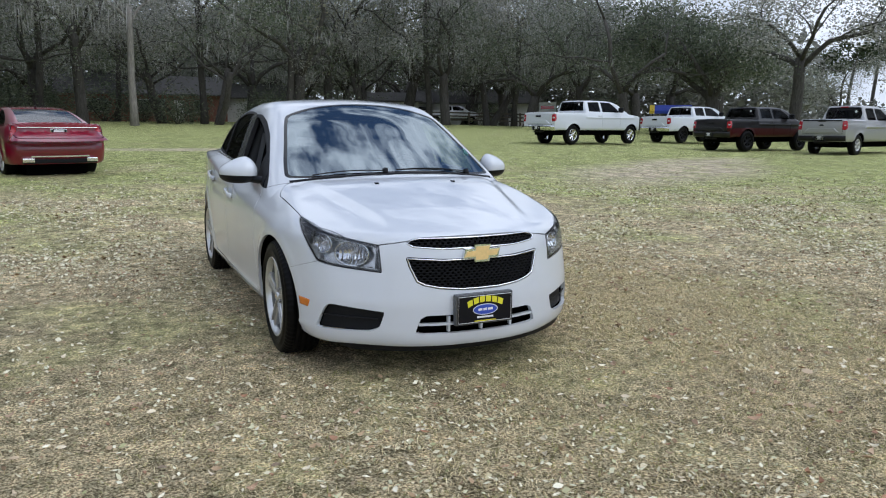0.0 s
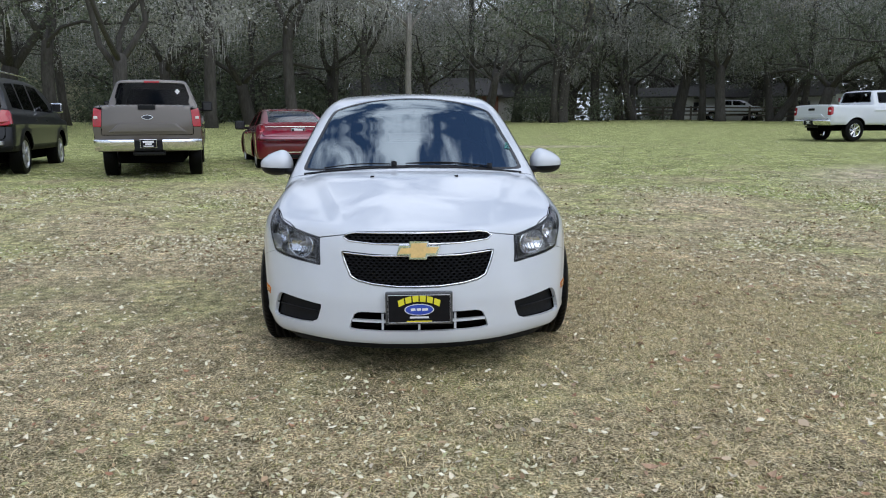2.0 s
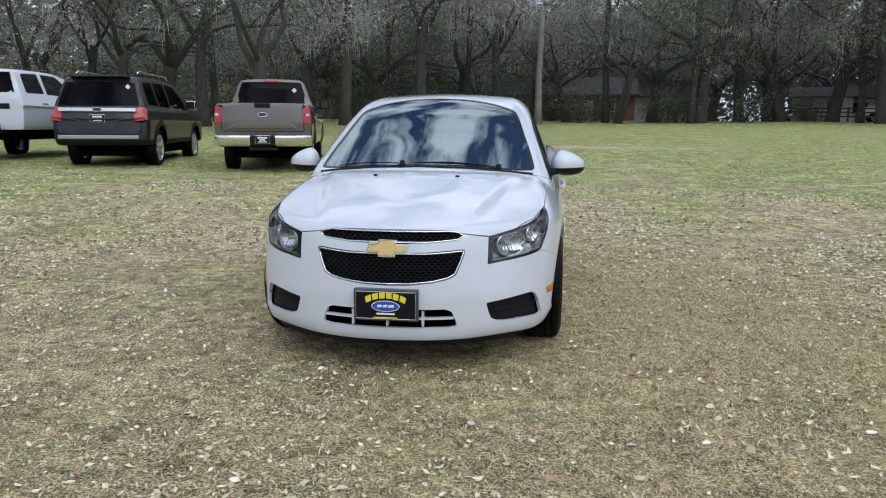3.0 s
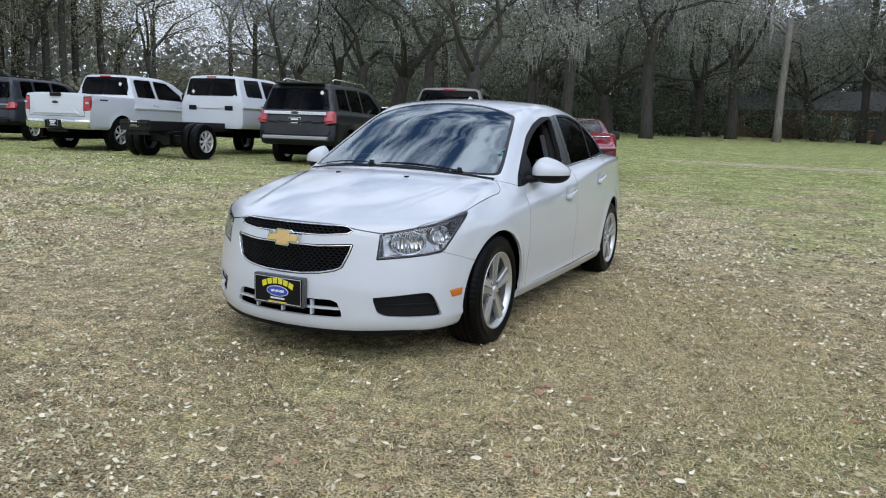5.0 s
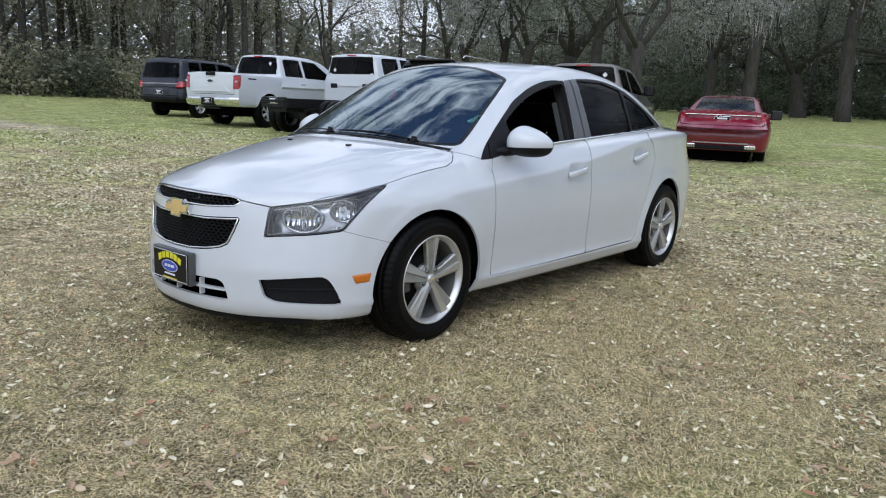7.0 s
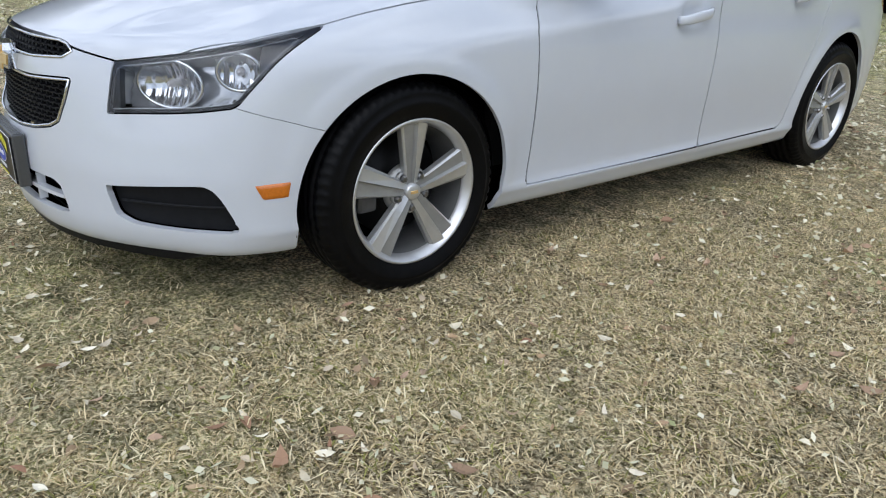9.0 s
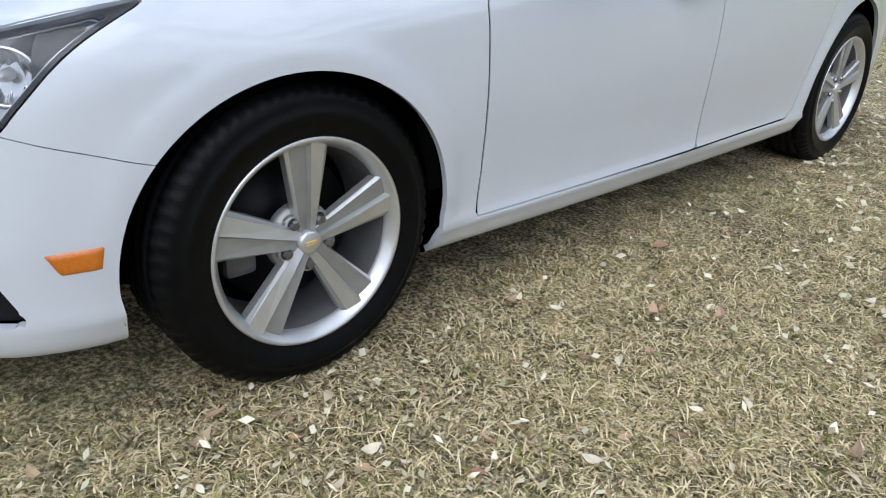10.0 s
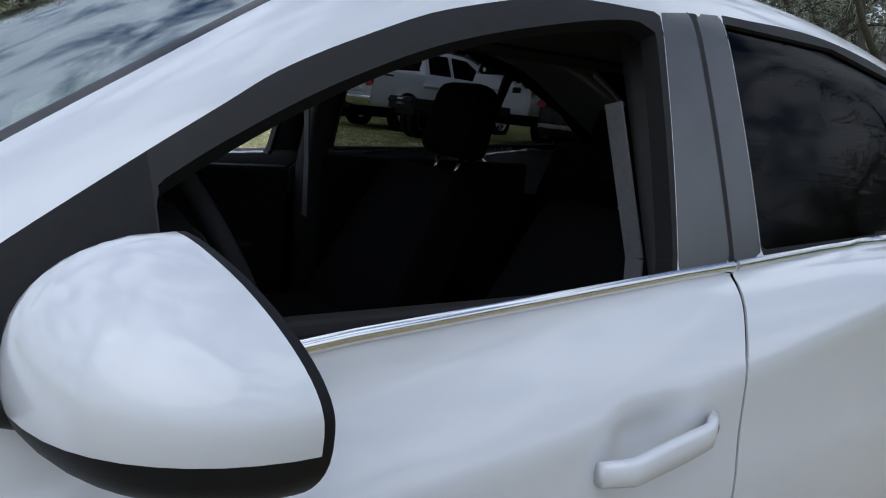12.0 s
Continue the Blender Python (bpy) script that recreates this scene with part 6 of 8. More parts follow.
    if "decal" in s:
        y0, y1, z0, z1 = s["decal"]
        for sg in (1, -1):
            part("side_decal", box_bm(sg * (hw - 0.028) - 0.012, sg * (hw - 0.028) + 0.012, y0, y1, z0, z1, 0.002), PLASTIC, car, "dark lettering band")
    # plate with unreadable print
    px, py, pz = s["plate"]
    plate = part("number_plate", box_bm(px - 0.155, px + 0.155, py - 0.012, py + 0.01, pz - 0.08, pz + 0.08, 0.006), CHROME, car, "small plate with pale print")
    part("plate_face", box_bm(px - 0.147, px + 0.147, py - 0.016, py, pz - 0.072, pz + 0.072, 0.004), PLATEBLACK, plate)
    fv, ff = [], []
    bar(fv, ff, (px - 0.10, py - 0.018, pz + 0.034), (px + 0.10, py - 0.018, pz + 0.034), 0.002, 0.034)
    bar(fv, ff, (px - 0.06, py - 0.018, pz - 0.006), (px + 0.06, py - 0.018, pz - 0.006), 0.002, 0.028)
    bar(fv, ff, (px - 0.09, py - 0.018, pz - 0.046), (px + 0.09, py - 0.018, pz - 0.046), 0.002, 0.018)
    part("plate_print", mesh_of("plate_print", fv, ff, WHITEPRINT, True), None, plate)
    # mirrors
    my, mz = s["mirror"]
    for sg in (1, -1):
        bm = box_bm(-0.13, 0.13, -0.06, 0.07, -0.11, 0.12, 0.05, 3)
        bmesh.ops.translate(bm, vec=(sg * (hw + 0.11), my, mz), verts=bm.verts)
        dm = part("door_mirror", bm, s.get("mirror_paint", PLASTIC), car)
        part("mirror_arm", box_bm(min(sg * (hw - 0.12), sg * (hw + 0.03)), max(sg * (hw - 0.12), sg * (hw + 0.03)), my - 0.03, my + 0.04, mz - 0.10, mz - 0.04, 0.015), PLASTIC, dm)
        # gloss black stands in for the dark reflection in the glass
        part("mirror_glass", box_bm(min(sg * (hw + 0.02), sg * (hw + 0.21)), max(sg * (hw + 0.02), sg * (hw + 0.21)), my - 0.066, my - 0.058, mz - 0.08, mz + 0.09, 0.003), GLOSSBLACK, dm)
        for hy, hz in s.get("handles", ()):
            x = hw - 0.012
            part("door_handle", box_bm(min(sg * x, sg * (x + 0.035)), max(sg * x, sg * (x + 0.035)), hy - 0.11, hy + 0.11, hz - 0.02, hz + 0.02, 0.008), s.get("handle_paint", paint), car)
        if s.get("rails"):
            y0, y1, z, x = s["rails"]
            rail = part("roof_rail", mesh_of("roof_rail", *tube([(sg * x, y0, z - 0.05), (sg * x, y0 + 0.12, z), (sg * x, y1 - 0.15, z), (sg * x, y1, z - 0.07)], 0.018, 8), s.get("rail_paint", CHROME)), None, car)
        if "exhaust" in s:
            ex, ez = s["exhaust"]
            part("exhaust_tip", box_bm(min(sg * (ex - 0.11), sg * (ex + 0.11)), max(sg * (ex - 0.11), sg * (ex + 0.11)), -0.01, 0.12, ez - 0.04, ez + 0.04, 0.012), CHROME, car)
    if "stop" in s:
        y, z = s["stop"]
        part("stop_lamp", box_bm(-0.16, 0.16, y - 0.02, y + 0.05, z - 0.02, z + 0.02, 0.008), REDLENS, car)
    if "sticker" in s:
        x, y, z = s["sticker"]
        bm = box_bm(-0.04, 0.04, -0.003, 0.003, -0.04, 0.04, 0)
        bmesh.ops.transform(bm, matrix=pose(x, y, z, s.get("sticker_lean", 0), 45, 0), verts=bm.verts)
        part("window_sticker", bm, PLACK, car)
    for x0, x1, y0, y1, z0, z1, mt, nm in s.get("boxes", ()):
        part(nm, box_bm(x0, x1, y0, y1, z0, z1, 0.02), mt, car)
    car.matrix_basis = m @ Matrix.Diagonal((1, 1, s.get("tall", 1.0), 1))
    return car


def stand(x, y, turn, z=None):
    """A parking place on the lawn."""
    return pose(x, y, float(ground_z(np.array([float(x)]), np.array([float(y)]))[0]) if z is None else z, 0, 0, turn)


PICKUP = {
    "length": 5.88, "width": 2.02, "height": 1.98, "low": 0.52, "mid": 0.95, "wheel": 0.41, "rim": 0.235, "tyre_w": 0.27, "rear": 1.22, "base": 3.68,
    "tail": ((0.4, 0.75, 1.0, 1.4), (0.10, 0.03, 0.0, 0.03)), "round": 0.04, "edge": 0.05,
    "deck": ((0, 1.7, 1.8, 3.9, 4.4, 5.4, 5.9), (1.41, 1.41, 1.36, 1.33, 1.31, 1.24, 1.12)),
    "belt": 1.34, "cab": (0.955, 0.70), "back": (1.72, 0.22), "roof": ((1.3, 1.8, 2.4, 3.2, 3.7, 4.5, 5.4), (1.91, 1.96, 1.98, 1.97, 1.89, 1.42, 0.9)),
    "side_glass": (((1.98, 1.40), (2.02, 1.80), (2.10, 1.84), (2.72, 1.85), (2.74, 1.40)), ((2.86, 1.39), (2.86, 1.85), (3.45, 1.82), (3.95, 1.52), (3.98, 1.37))),
    "back_glass": ((-0.1, 1.45), (0.80, 1.45), (0.66, 1.88), (-0.1, 1.895)), "back_max": 2.05,
    "screen": ((-0.1, 3.80), (0.60, 3.74), (0.80, 4.35), (0.6, 4.50), (-0.1, 4.56)),
    "lamp": ((0.865, 1.00), (0.865, 1.34), (1.10, 1.34), (1.16, 1.10), (1.10, 1.00)), "lamp_white": (0.90, 0.97, 1.14, 1.19), "lamp_y": 0.02,
    "gate": ((-0.1, 0.86), (0.83, 0.86), (0.83, 1.385), (-0.1, 1.385)), "tail_y": 0.0, "oval": 1.17, "gate_handle": 1.36, "gate_press": (0.90, 1.05),
    "seams": (((2.80, 0.60), (2.80, 1.90)), ((1.90, 0.70), (1.90, 1.36)), ((1.74, 0.60), (1.74, 1.40)), ((4.02, 0.60), (4.02, 1.34))),
    "bumper": (1.0, 0.55, 0.76, CHROME), "plate": (0.0, -0.115, 0.68), "mirror": (3.92, 1.46), "handles": ((2.66, 1.20), (3.72, 1.18)),
    "tall": 1.05, "stop": (1.85, 1.915), "sticker": (0.52, 1.785, 1.72), "sticker_lean": 0,
}
TOWPICKUP = dict(PICKUP, **{
    "tall": 1.0,
    "length": 6.05, "width": 2.03, "height": 2.0, "low": 0.62, "mid": 1.0, "wheel": 0.43, "rim": 0.25, "rear": 1.25, "base": 3.9, "belt": 1.42,
    "deck": ((0, 1.95, 2.05, 4.2, 4.7, 5.6, 6.1), (1.43, 1.43, 1.42, 1.41, 1.40, 1.34, 1.20)), "back": (2.02, 0.16), "cab": (0.95, 0.72),
    "roof": ((1.6, 2.1, 2.6, 3.6, 4.1, 4.9, 5.8), (1.93, 1.975, 2.0, 1.99, 1.92, 1.46, 0.95)),
    "side_glass": (((2.30, 1.49), (2.33, 1.88), (3.02, 1.90), (3.04, 1.48)), ((3.18, 1.48), (3.18, 1.90), (3.80, 1.88), (4.25, 1.58), (4.28, 1.46))),
    "back_glass": ((-0.1, 1.53), (0.78, 1.53), (0.66, 1.90), (-0.1, 1.91)), "back_max": 2.35,
    "screen": ((-0.1, 4.20), (0.60, 4.14), (0.80, 4.75), (0.6, 4.90), (-0.1, 4.96)),
    "lamp": ((0.87, 1.02), (0.87, 1.33), (1.14, 1.33), (1.16, 1.02)), "lamp_white": (0.90, 0.98, 1.14, 1.20),
    "gate": ((-0.1, 0.88), (0.84, 0.88), (0.84, 1.40), (-0.1, 1.40)), "oval": 0, "gate_handle": 1.25, "gate_press": (0.92, 1.06),
    "seams": (((3.11, 0.72), (3.11, 1.95)), ((2.22, 0.80), (2.22, 1.44)), ((2.02, 0.70), (2.02, 1.42)), ((4.34, 0.70), (4.34, 1.42))),
    "bumper": (1.0, 0.62, 0.83, CHROME), "plate": (0.0, -0.115, 0.74), "mirror": (4.22, 1.56), "handles": ((2.94, 1.28), (4.06, 1.27)), "stop": (2.14, 1.93), "sticker": (0.5, 2.06, 1.80),
})
LONGSUV = {
    "tall": 1.055,
    "length": 5.33, "width": 2.03, "height": 1.93, "low": 0.46, "mid": 0.90, "wheel": 0.405, "rim": 0.275, "tyre_w": 0.28, "rear": 1.10, "base": 3.11, "spokes": 6,
    "tail": ((0.4, 0.62, 0.95, 1.3, 1.5), (0.12, 0.0, 0.02, 0.08, 0.12)), "round": 0.13, "edge": 0.10,
    "deck": ((0, 3.6, 3.9, 4.9, 5.4), (1.28, 1.25, 1.22, 1.14, 1.02)), "belt": 1.24, "cab": (0.955, 0.74), "back": (0.08, 0.40), "bow": 0.10,
    "roof": ((-0.2, 0.3, 1.0, 2.2, 3.0, 3.4, 4.3, 5.2), (1.84, 1.89, 1.92, 1.93, 1.89, 1.80, 1.28, 0.8)),
    "side_glass": (((0.55, 1.32), (0.62, 1.76), (1.20, 1.79), (1.24, 1.30)), ((1.34, 1.30), (1.34, 1.79), (2.12, 1.80), (2.14, 1.29)), ((2.26, 1.29), (2.26, 1.80), (2.95, 1.77), (3.52, 1.42), (3.55, 1.27))),
    "back_glass": ((-0.1, 1.30), (0.84, 1.30), (0.72, 1.74), (-0.1, 1.76)), "back_max": 0.62,
    "screen": ((-0.1, 3.46), (0.60, 3.40), (0.80, 4.05), (0.6, 4.2), (-0.1, 4.26)),
    "lamp": ((0.80, 0.98), (0.80, 1.16), (0.93, 1.26), (1.22, 1.25), (1.18, 1.02), (0.95, 0.95)), 
    "gate": ((-0.1, 0.72), (0.86, 0.72), (0.88, 1.26), (-0.1, 1.26)), "tail_y": 0.03, "gate_band": (1.16, 1.235, CHROME), "oval": 1.20, "seats": (2.3, 3.0),
    "seams": (((2.20, 0.55), (2.20, 1.82)), ((1.28, 0.80), (1.28, 1.30)), ((3.58, 0.55), (3.58, 1.24))),
    "plate": (0.0, 0.015, 1.02), "mirror": (3.45, 1.36), "mirror_paint": CHROME, "handles": ((2.05, 1.08), (2.95, 1.07)), "handle_paint": DARKGREY,
    "rails": (0.75, 3.0, 2.01, 0.66), "sticker": (0.60, 0.26, 1.67), "cladding": 0.60,
    "boxes": ((-0.85, 0.85, -0.02, 0.15, 0.60, 0.68, SILVER, "skid_trim"), (-0.62, 0.62, 0.18, 0.42, 1.86, 1.90, BLACKP, "roof_spoiler")),
}
SMALLSUV = dict(LONGSUV, **{
    "length": 4.39, "width": 1.89, "height": 1.76, "low": 0.42, "mid": 0.85, "wheel": 0.36, "rim": 0.21, "tyre_w": 0.23, "rear": 0.87, "base": 2.67,
    "deck": ((0, 2.8, 3.1, 4.0, 4.4), (1.16, 1.15, 1.13, 1.08, 0.98)), "belt": 1.13, "cab": (0.885, 0.72), "back": (0.05, 0.28),
    "roof": ((-0.2, 0.3, 1.0, 1.9, 2.4, 2.75, 3.4, 4.2), (1.72, 1.745, 1.76, 1.755, 1.72, 1.62, 1.17, 0.7)),
    "side_glass": (((0.50, 1.20), (0.52, 1.62), (0.95, 1.64), (0.98, 1.19)), ((1.08, 1.19), (1.08, 1.64), (1.72, 1.65), (1.74, 1.18)), ((1.86, 1.18), (1.86, 1.65), (2.42, 1.60), (2.82, 1.28), (2.85, 1.16))),
    "back_glass": ((-0.1, 1.18), (0.76, 1.18), (0.68, 1.58), (-0.1, 1.60)), "back_max": 0.5,
    "screen": ((-0.1, 2.80), (0.55, 2.75), (0.74, 3.2), (0.55, 3.32), (-0.1, 3.37)),
    "lamp": ((0.72, 0.86), (0.72, 1.05), (1.10, 1.05), (1.10, 0.86)), "gate": ((-0.1, 0.66), (0.70, 0.66), (0.70, 1.13), (-0.1, 1.13)), "tail_y": 0.02, "gate_band": (0.965, 1.005, GREYPRINT), "oval": 0,
    "seams": (((1.80, 0.5), (1.80, 1.66)), ((1.0, 0.75), (1.0, 1.15)), ((2.88, 0.5), (2.88, 1.14))), "plate": (0.0, 0.0, 0.74), "mirror": (2.78, 1.22), "mirror_paint": SLATE,
    "handles": ((1.66, 1.0), (2.4, 0.99)), "handle_paint": SLATE, "rails": (0.5, 2.3, 1.82, 0.62), "rail_paint": PLASTIC, "sticker": (0.5, 0.20, 1.5), "seats": (1.7, 2.3), "cladding": 0.56,
    "boxes": ((-0.75, 0.75, -0.03, 0.12, 0.50, 0.60, PLASTIC, "bumper_trim"),),
})
RAKED = {
    "length": 4.92, "width": 1.88, "height": 1.45, "low": 0.24, "mid": 0.62, "wheel": 0.345, "rim": 0.245, "tyre_w": 0.245, "rear": 1.02, "base": 2.947, "spokes": 10,
    "tail": ((0.2, 0.35, 0.55, 0.8, 1.0, 1.1), (0.14, 0.04, 0.0, 0.05, 0.06, 0.02)), "round": 0.20, "edge": 0.10,
    "deck": ((0, 0.04, 0.5, 1.0, 3.0, 3.4, 4.4, 4.95), (1.075, 1.10, 1.08, 1.05, 0.96, 0.95, 0.86, 0.70)), "belt": 0.96, "cab": (0.815, 0.60), "back": (-0.9, 0.0), "bow": 0.0, "ease": 0.8,
    "roof": ((-0.6, 0.35, 0.75, 1.15, 1.55, 2.1, 2.6, 2.9, 3.25, 3.9, 5.0), (0.6, 1.04, 1.18, 1.30, 1.39, 1.445, 1.45, 1.42, 1.31, 0.97, 0.4)),
    "side_glass": (((1.05, 1.06), (1.25, 1.20), (1.62, 1.32), (2.02, 1.375), (2.04, 1.03)), ((2.13, 1.03), (2.13, 1.38), (2.6, 1.37), (3.0, 1.27), (3.42, 1.02))),
    "back_glass": ((-0.1, 1.115), (0.60, 1.105), (0.52, 1.37), (-0.1, 1.385)), "back_max": 1.75, "back_tint": GLASSMID,
    "screen": ((-0.1, 2.72), (0.50, 2.66), (0.66, 3.55), (0.5, 3.66), (-0.1, 3.72)),
    "lamp": ((0.86, 0.70), (0.885, 0.92), (0.90, 1.03), (1.02, 1.03), (1.03, 0.90), (0.98, 0.70)),
    "gate": ((-0.1, 0.80), (0.80, 0.80), (0.84, 1.06), (-0.1, 1.065)), "tail_y": 0.05, "gate_band": (0.985, 1.0, CHROME), "oval": 0, "seats": (1.65,),
    "seams": (((2.085, 0.35), (2.085, 1.40)), ((1.02, 0.72), (1.04, 1.05)), ((3.48, 0.35), (3.48, 0.97))),
    "plate": (0.0, 0.035, 0.885), "mirror": (3.30, 1.03), "mirror_paint": GLOSSBLACK, "handles": ((1.98, 0.86), (2.95, 0.84)), "exhaust": (0.60, 0.335),
    "boxes": ((-0.70, 0.70, -0.005, 0.12, 0.27, 0.36, PLASTIC, "diffuser"), (-0.55, 0.55, -0.012, 0.04, 0.405, 0.418, CHROME, "bumper_strip"), (-0.02, 0.02, 1.75, 1.85, 1.42, 1.47, BLACKP, "roof_aerial")),
}

build_vehicle("pickup_truck", "grey-brown crew-cab pickup with a chrome bumper, parked on grass", "truck", PICKUP, BRONZE, stand(-5.07, 10.64, 14.1))
build_vehicle("sedan", "shiny dark red sedan with twin exhaust tips, parked on grass", "car", RAKED, RED, stand(-2.44, 12.94, 16.5))
build_vehicle("large_suv", "dark grey full-size SUV with chrome trim and roof rails", "car", LONGSUV, DARKGREY, stand(-8.78, 10.61, 12.0))
build_vehicle("pickup_truck", "white crew-cab pickup with large red tail lamps", "truck", dict(PICKUP, decal=(0.42, 0.72, 1.22, 1.27), lamp=((0.84, 0.98), (0.865, 1.30), (1.14, 1.33), (1.10, 1.0)), wheel=0.42), WHITE, stand(-14.88, 8.75, 10.9))
build_vehicle("small_suv", "slate-blue boxy compact SUV at the end of the row", "car", SMALLSUV, SLATE, stand(-19.02, 9.52, 15.8))
far_pickup = build_vehicle("pickup_truck", "white lifted crew-cab pickup with chrome wheels, seen side-on", "truck", dict(TOWPICKUP, alloy=CHROME, spokes=8), WHITE, stand(16.21, 24.38, -78.9), "pickups across the field")
build_vehicle("pickup_truck", "white crew-cab pickup with dark wheels and chrome bumper", "truck", dict(TOWPICKUP, alloy=PLASTIC, alloy_dark=PLASTIC), WHITE, stand(25.65, 27.64, -81.3), "pickups across the field")
build_vehicle("pickup_truck", "black and maroon lifted pickup with wide black wheel arches", "truck", dict(TOWPICKUP, alloy=PLASTIC, alloy_dark=PLASTIC, wheel=0.46, rim=0.25, tyre_w=0.33, tuck=-0.06, lower_paint=(1.02, MAROON), bumper=(1.0, 0.62, 0.86, BLACKP)), BLACKP, stand(23.14, 20.99, -83.5), "pickups across the field")
build_vehicle("pickup_truck", "silver crew-cab pickup with a dark rear window", "truck", dict(PICKUP, bumper=(1.0, 0.55, 0.76, FRAMEBLACK), gate_band=(1.33, 1.38, PLASTIC)), SILVER, stand(25.57, 17.28, -78.5), "pickups across the field")


def build_chassis_cab():
    """White crew cab on a bare frame with twin rear wheels; the rear axle is at y = 0."""
    s = dict(TOWPICKUP, **{
        "length": 5.5, "axis": 2.1, "lining": 1.75, "height": 2.05, "low": 0.70, "belt": 1.46, "rear": -9.0, "base": 13.15, "tail": ((0.5, 1.4), (1.55, 1.55)), "round": 0.02, "edge": 0.06,
        "deck": ((1.4, 3.8, 4.3, 5.2, 5.6), (1.46, 1.46, 1.45, 1.40, 1.26)), "back": (1.55, 0.10), "cab": (0.97, 0.76),
        "roof": ((1.2, 1.6, 2.2, 3.2, 3.7, 4.5, 5.4), (2.0, 2.03, 2.05, 2.04, 1.97, 1.50, 1.0)),
        "side_glass": (((1.88, 1.52), (1.90, 1.92), (2.56, 1.94), (2.58, 1.52)), ((2.72, 1.51), (2.72, 1.94), (3.34, 1.92), (3.82, 1.62), (3.85, 1.48))),
        "back_glass": ((-0.1, 1.53), (0.82, 1.53), (0.73, 1.935), (-0.1, 1.945)), "back_max": 2.0,
        "screen": ((-0.1, 3.76), (0.60, 3.70), (0.80, 4.3), (0.6, 4.45), (-0.1, 4.5)),
        "lamp": ((0.40, 3.0), (0.42, 3.0), (0.42, 3.02)), "seams": (((2.65, 0.80), (2.65, 1.98)), ((1.75, 0.80), (1.75, 1.5)), ((3.92, 0.80), (3.92, 1.46))),
        "plate": (0.0, -1.22, 0.78), "mirror": (3.75, 1.60), "handles": ((2.48, 1.28), (3.58, 1.27)), "handle_paint": PLASTIC, "stop": (1.62, 1.985), "sticker": (-0.58, 1.57, 1.62),
        "boxes": ((-0.72, -0.46, 1.535, 1.57, 1.16, 1.28, PLASTIC, "cab_vent"), (0.46, 0.72, 1.535, 1.57, 1.16, 1.28, PLASTIC, "cab_vent"),
                  (-0.46, -0.36, -1.2, 4.8, 0.62, 0.84, FRAMEBLACK, "frame_rail"), (0.36, 0.46, -1.2, 4.8, 0.62, 0.84, FRAMEBLACK, "frame_rail"),
                  (-0.40, 0.40, -1.22, -1.12, 0.62, 0.86, FRAMEBLACK, "cross_member"), (-0.40, 0.40, -0.45, -0.37, 0.64, 0.82, FRAMEBLACK, "cross_member"), (-0.40, 0.40, 0.55, 0.63, 0.64, 0.82, FRAMEBLACK, "cross_member"),
                  (-0.78, 0.78, -0.09, 0.09, 0.36, 0.52, FRAMEBLACK, "rear_axle"), (-0.14, 0.14, -0.2, 0.2, 0.30, 0.58, FRAMEBLACK, "axle_case"),
                  (-0.33, 0.33, -1.1, -0.5, 0.52, 0.78, FRAMEBLACK, "fuel_tank"), (0.05, 0.22, -0.62, -0.50, 0.60, 0.80, REDLENS, "red_tag"), (-0.62, -0.50, -0.6, 0.6, 0.56, 0.62, IRON, "leaf_spring"), (0.50, 0.62, -0.6, 0.6, 0.56, 0.62, IRON, "leaf_spring"),
                  (-0.80, -0.46, 0.70, 1.3, 0.56, 0.82, FRAMEBLACK, "step_box"), (-0.42, 0.42, -1.26, -1.2, 0.74, 0.80, FRAMEBLACK, "light_bar")),
    })
    # the front axle only; the rear pair is built below
    s["rear"], s["base"] = 4.15 - 0.0, 0.0
    s["wheel"], s["rim"], s["tyre_w"] = 0.41, 0.25, 0.25
    s.pop("gate"); s.pop("bumper"); s.pop("lamp_white")
    truck = build_vehicle("chassis_truck", "white crew-cab chassis truck with bare black frame and twin rear wheels", "truck", s, WHITE, Matrix())
    for sg in (1, -1):
        for x in (0.74, 1.00):
            wheel_parts(truck, sg * x, 0.0, 0.402, 0.41, 0.25, 0.235, sg, 8, 0.0, STEELWHITE, STEELWHITE, name="wheel")
    truck.matrix_basis = stand(-12.05, 9.84, 5.0) @ Matrix.Diagonal((1, 1, 1.065, 1))
    return truck


build_chassis_cab()

# ---- trees ----
def leaf_quads(rng, centres, size, spread, per, flat=0.5):
    """Many small leaf sprays round given centres: vertices of quads."""
    n = len(centres) * per
    c = np.repeat(centres, per, 0) + rng.normal(0, 1, (n, 3)) * np.asarray(spread)
    a = rng.normal(0, 1, (n, 3))
    a[:, 2] *= flat
    a /= np.linalg.norm(a, axis=1, keepdims=True)
    b = np.cross(a, rng.normal(0, 1, (n, 3)))
    b /= np.linalg.norm(b, axis=1, keepdims=True)
    s = size * rng.uniform(0.5, 1.35, (n, 1))
    w = s * rng.uniform(0.35, 0.75, (n, 1))
    q = np.stack((c - a * s, c - b * w * 0.8, c + a * s, c + b * w), 1)
    return q.reshape(-1, 3)


def quad_object(name, quads, material, parent):
    me = quick_mesh(name, quads, np.arange(len(quads)), 4, material)
    return part(name, me, material, parent)


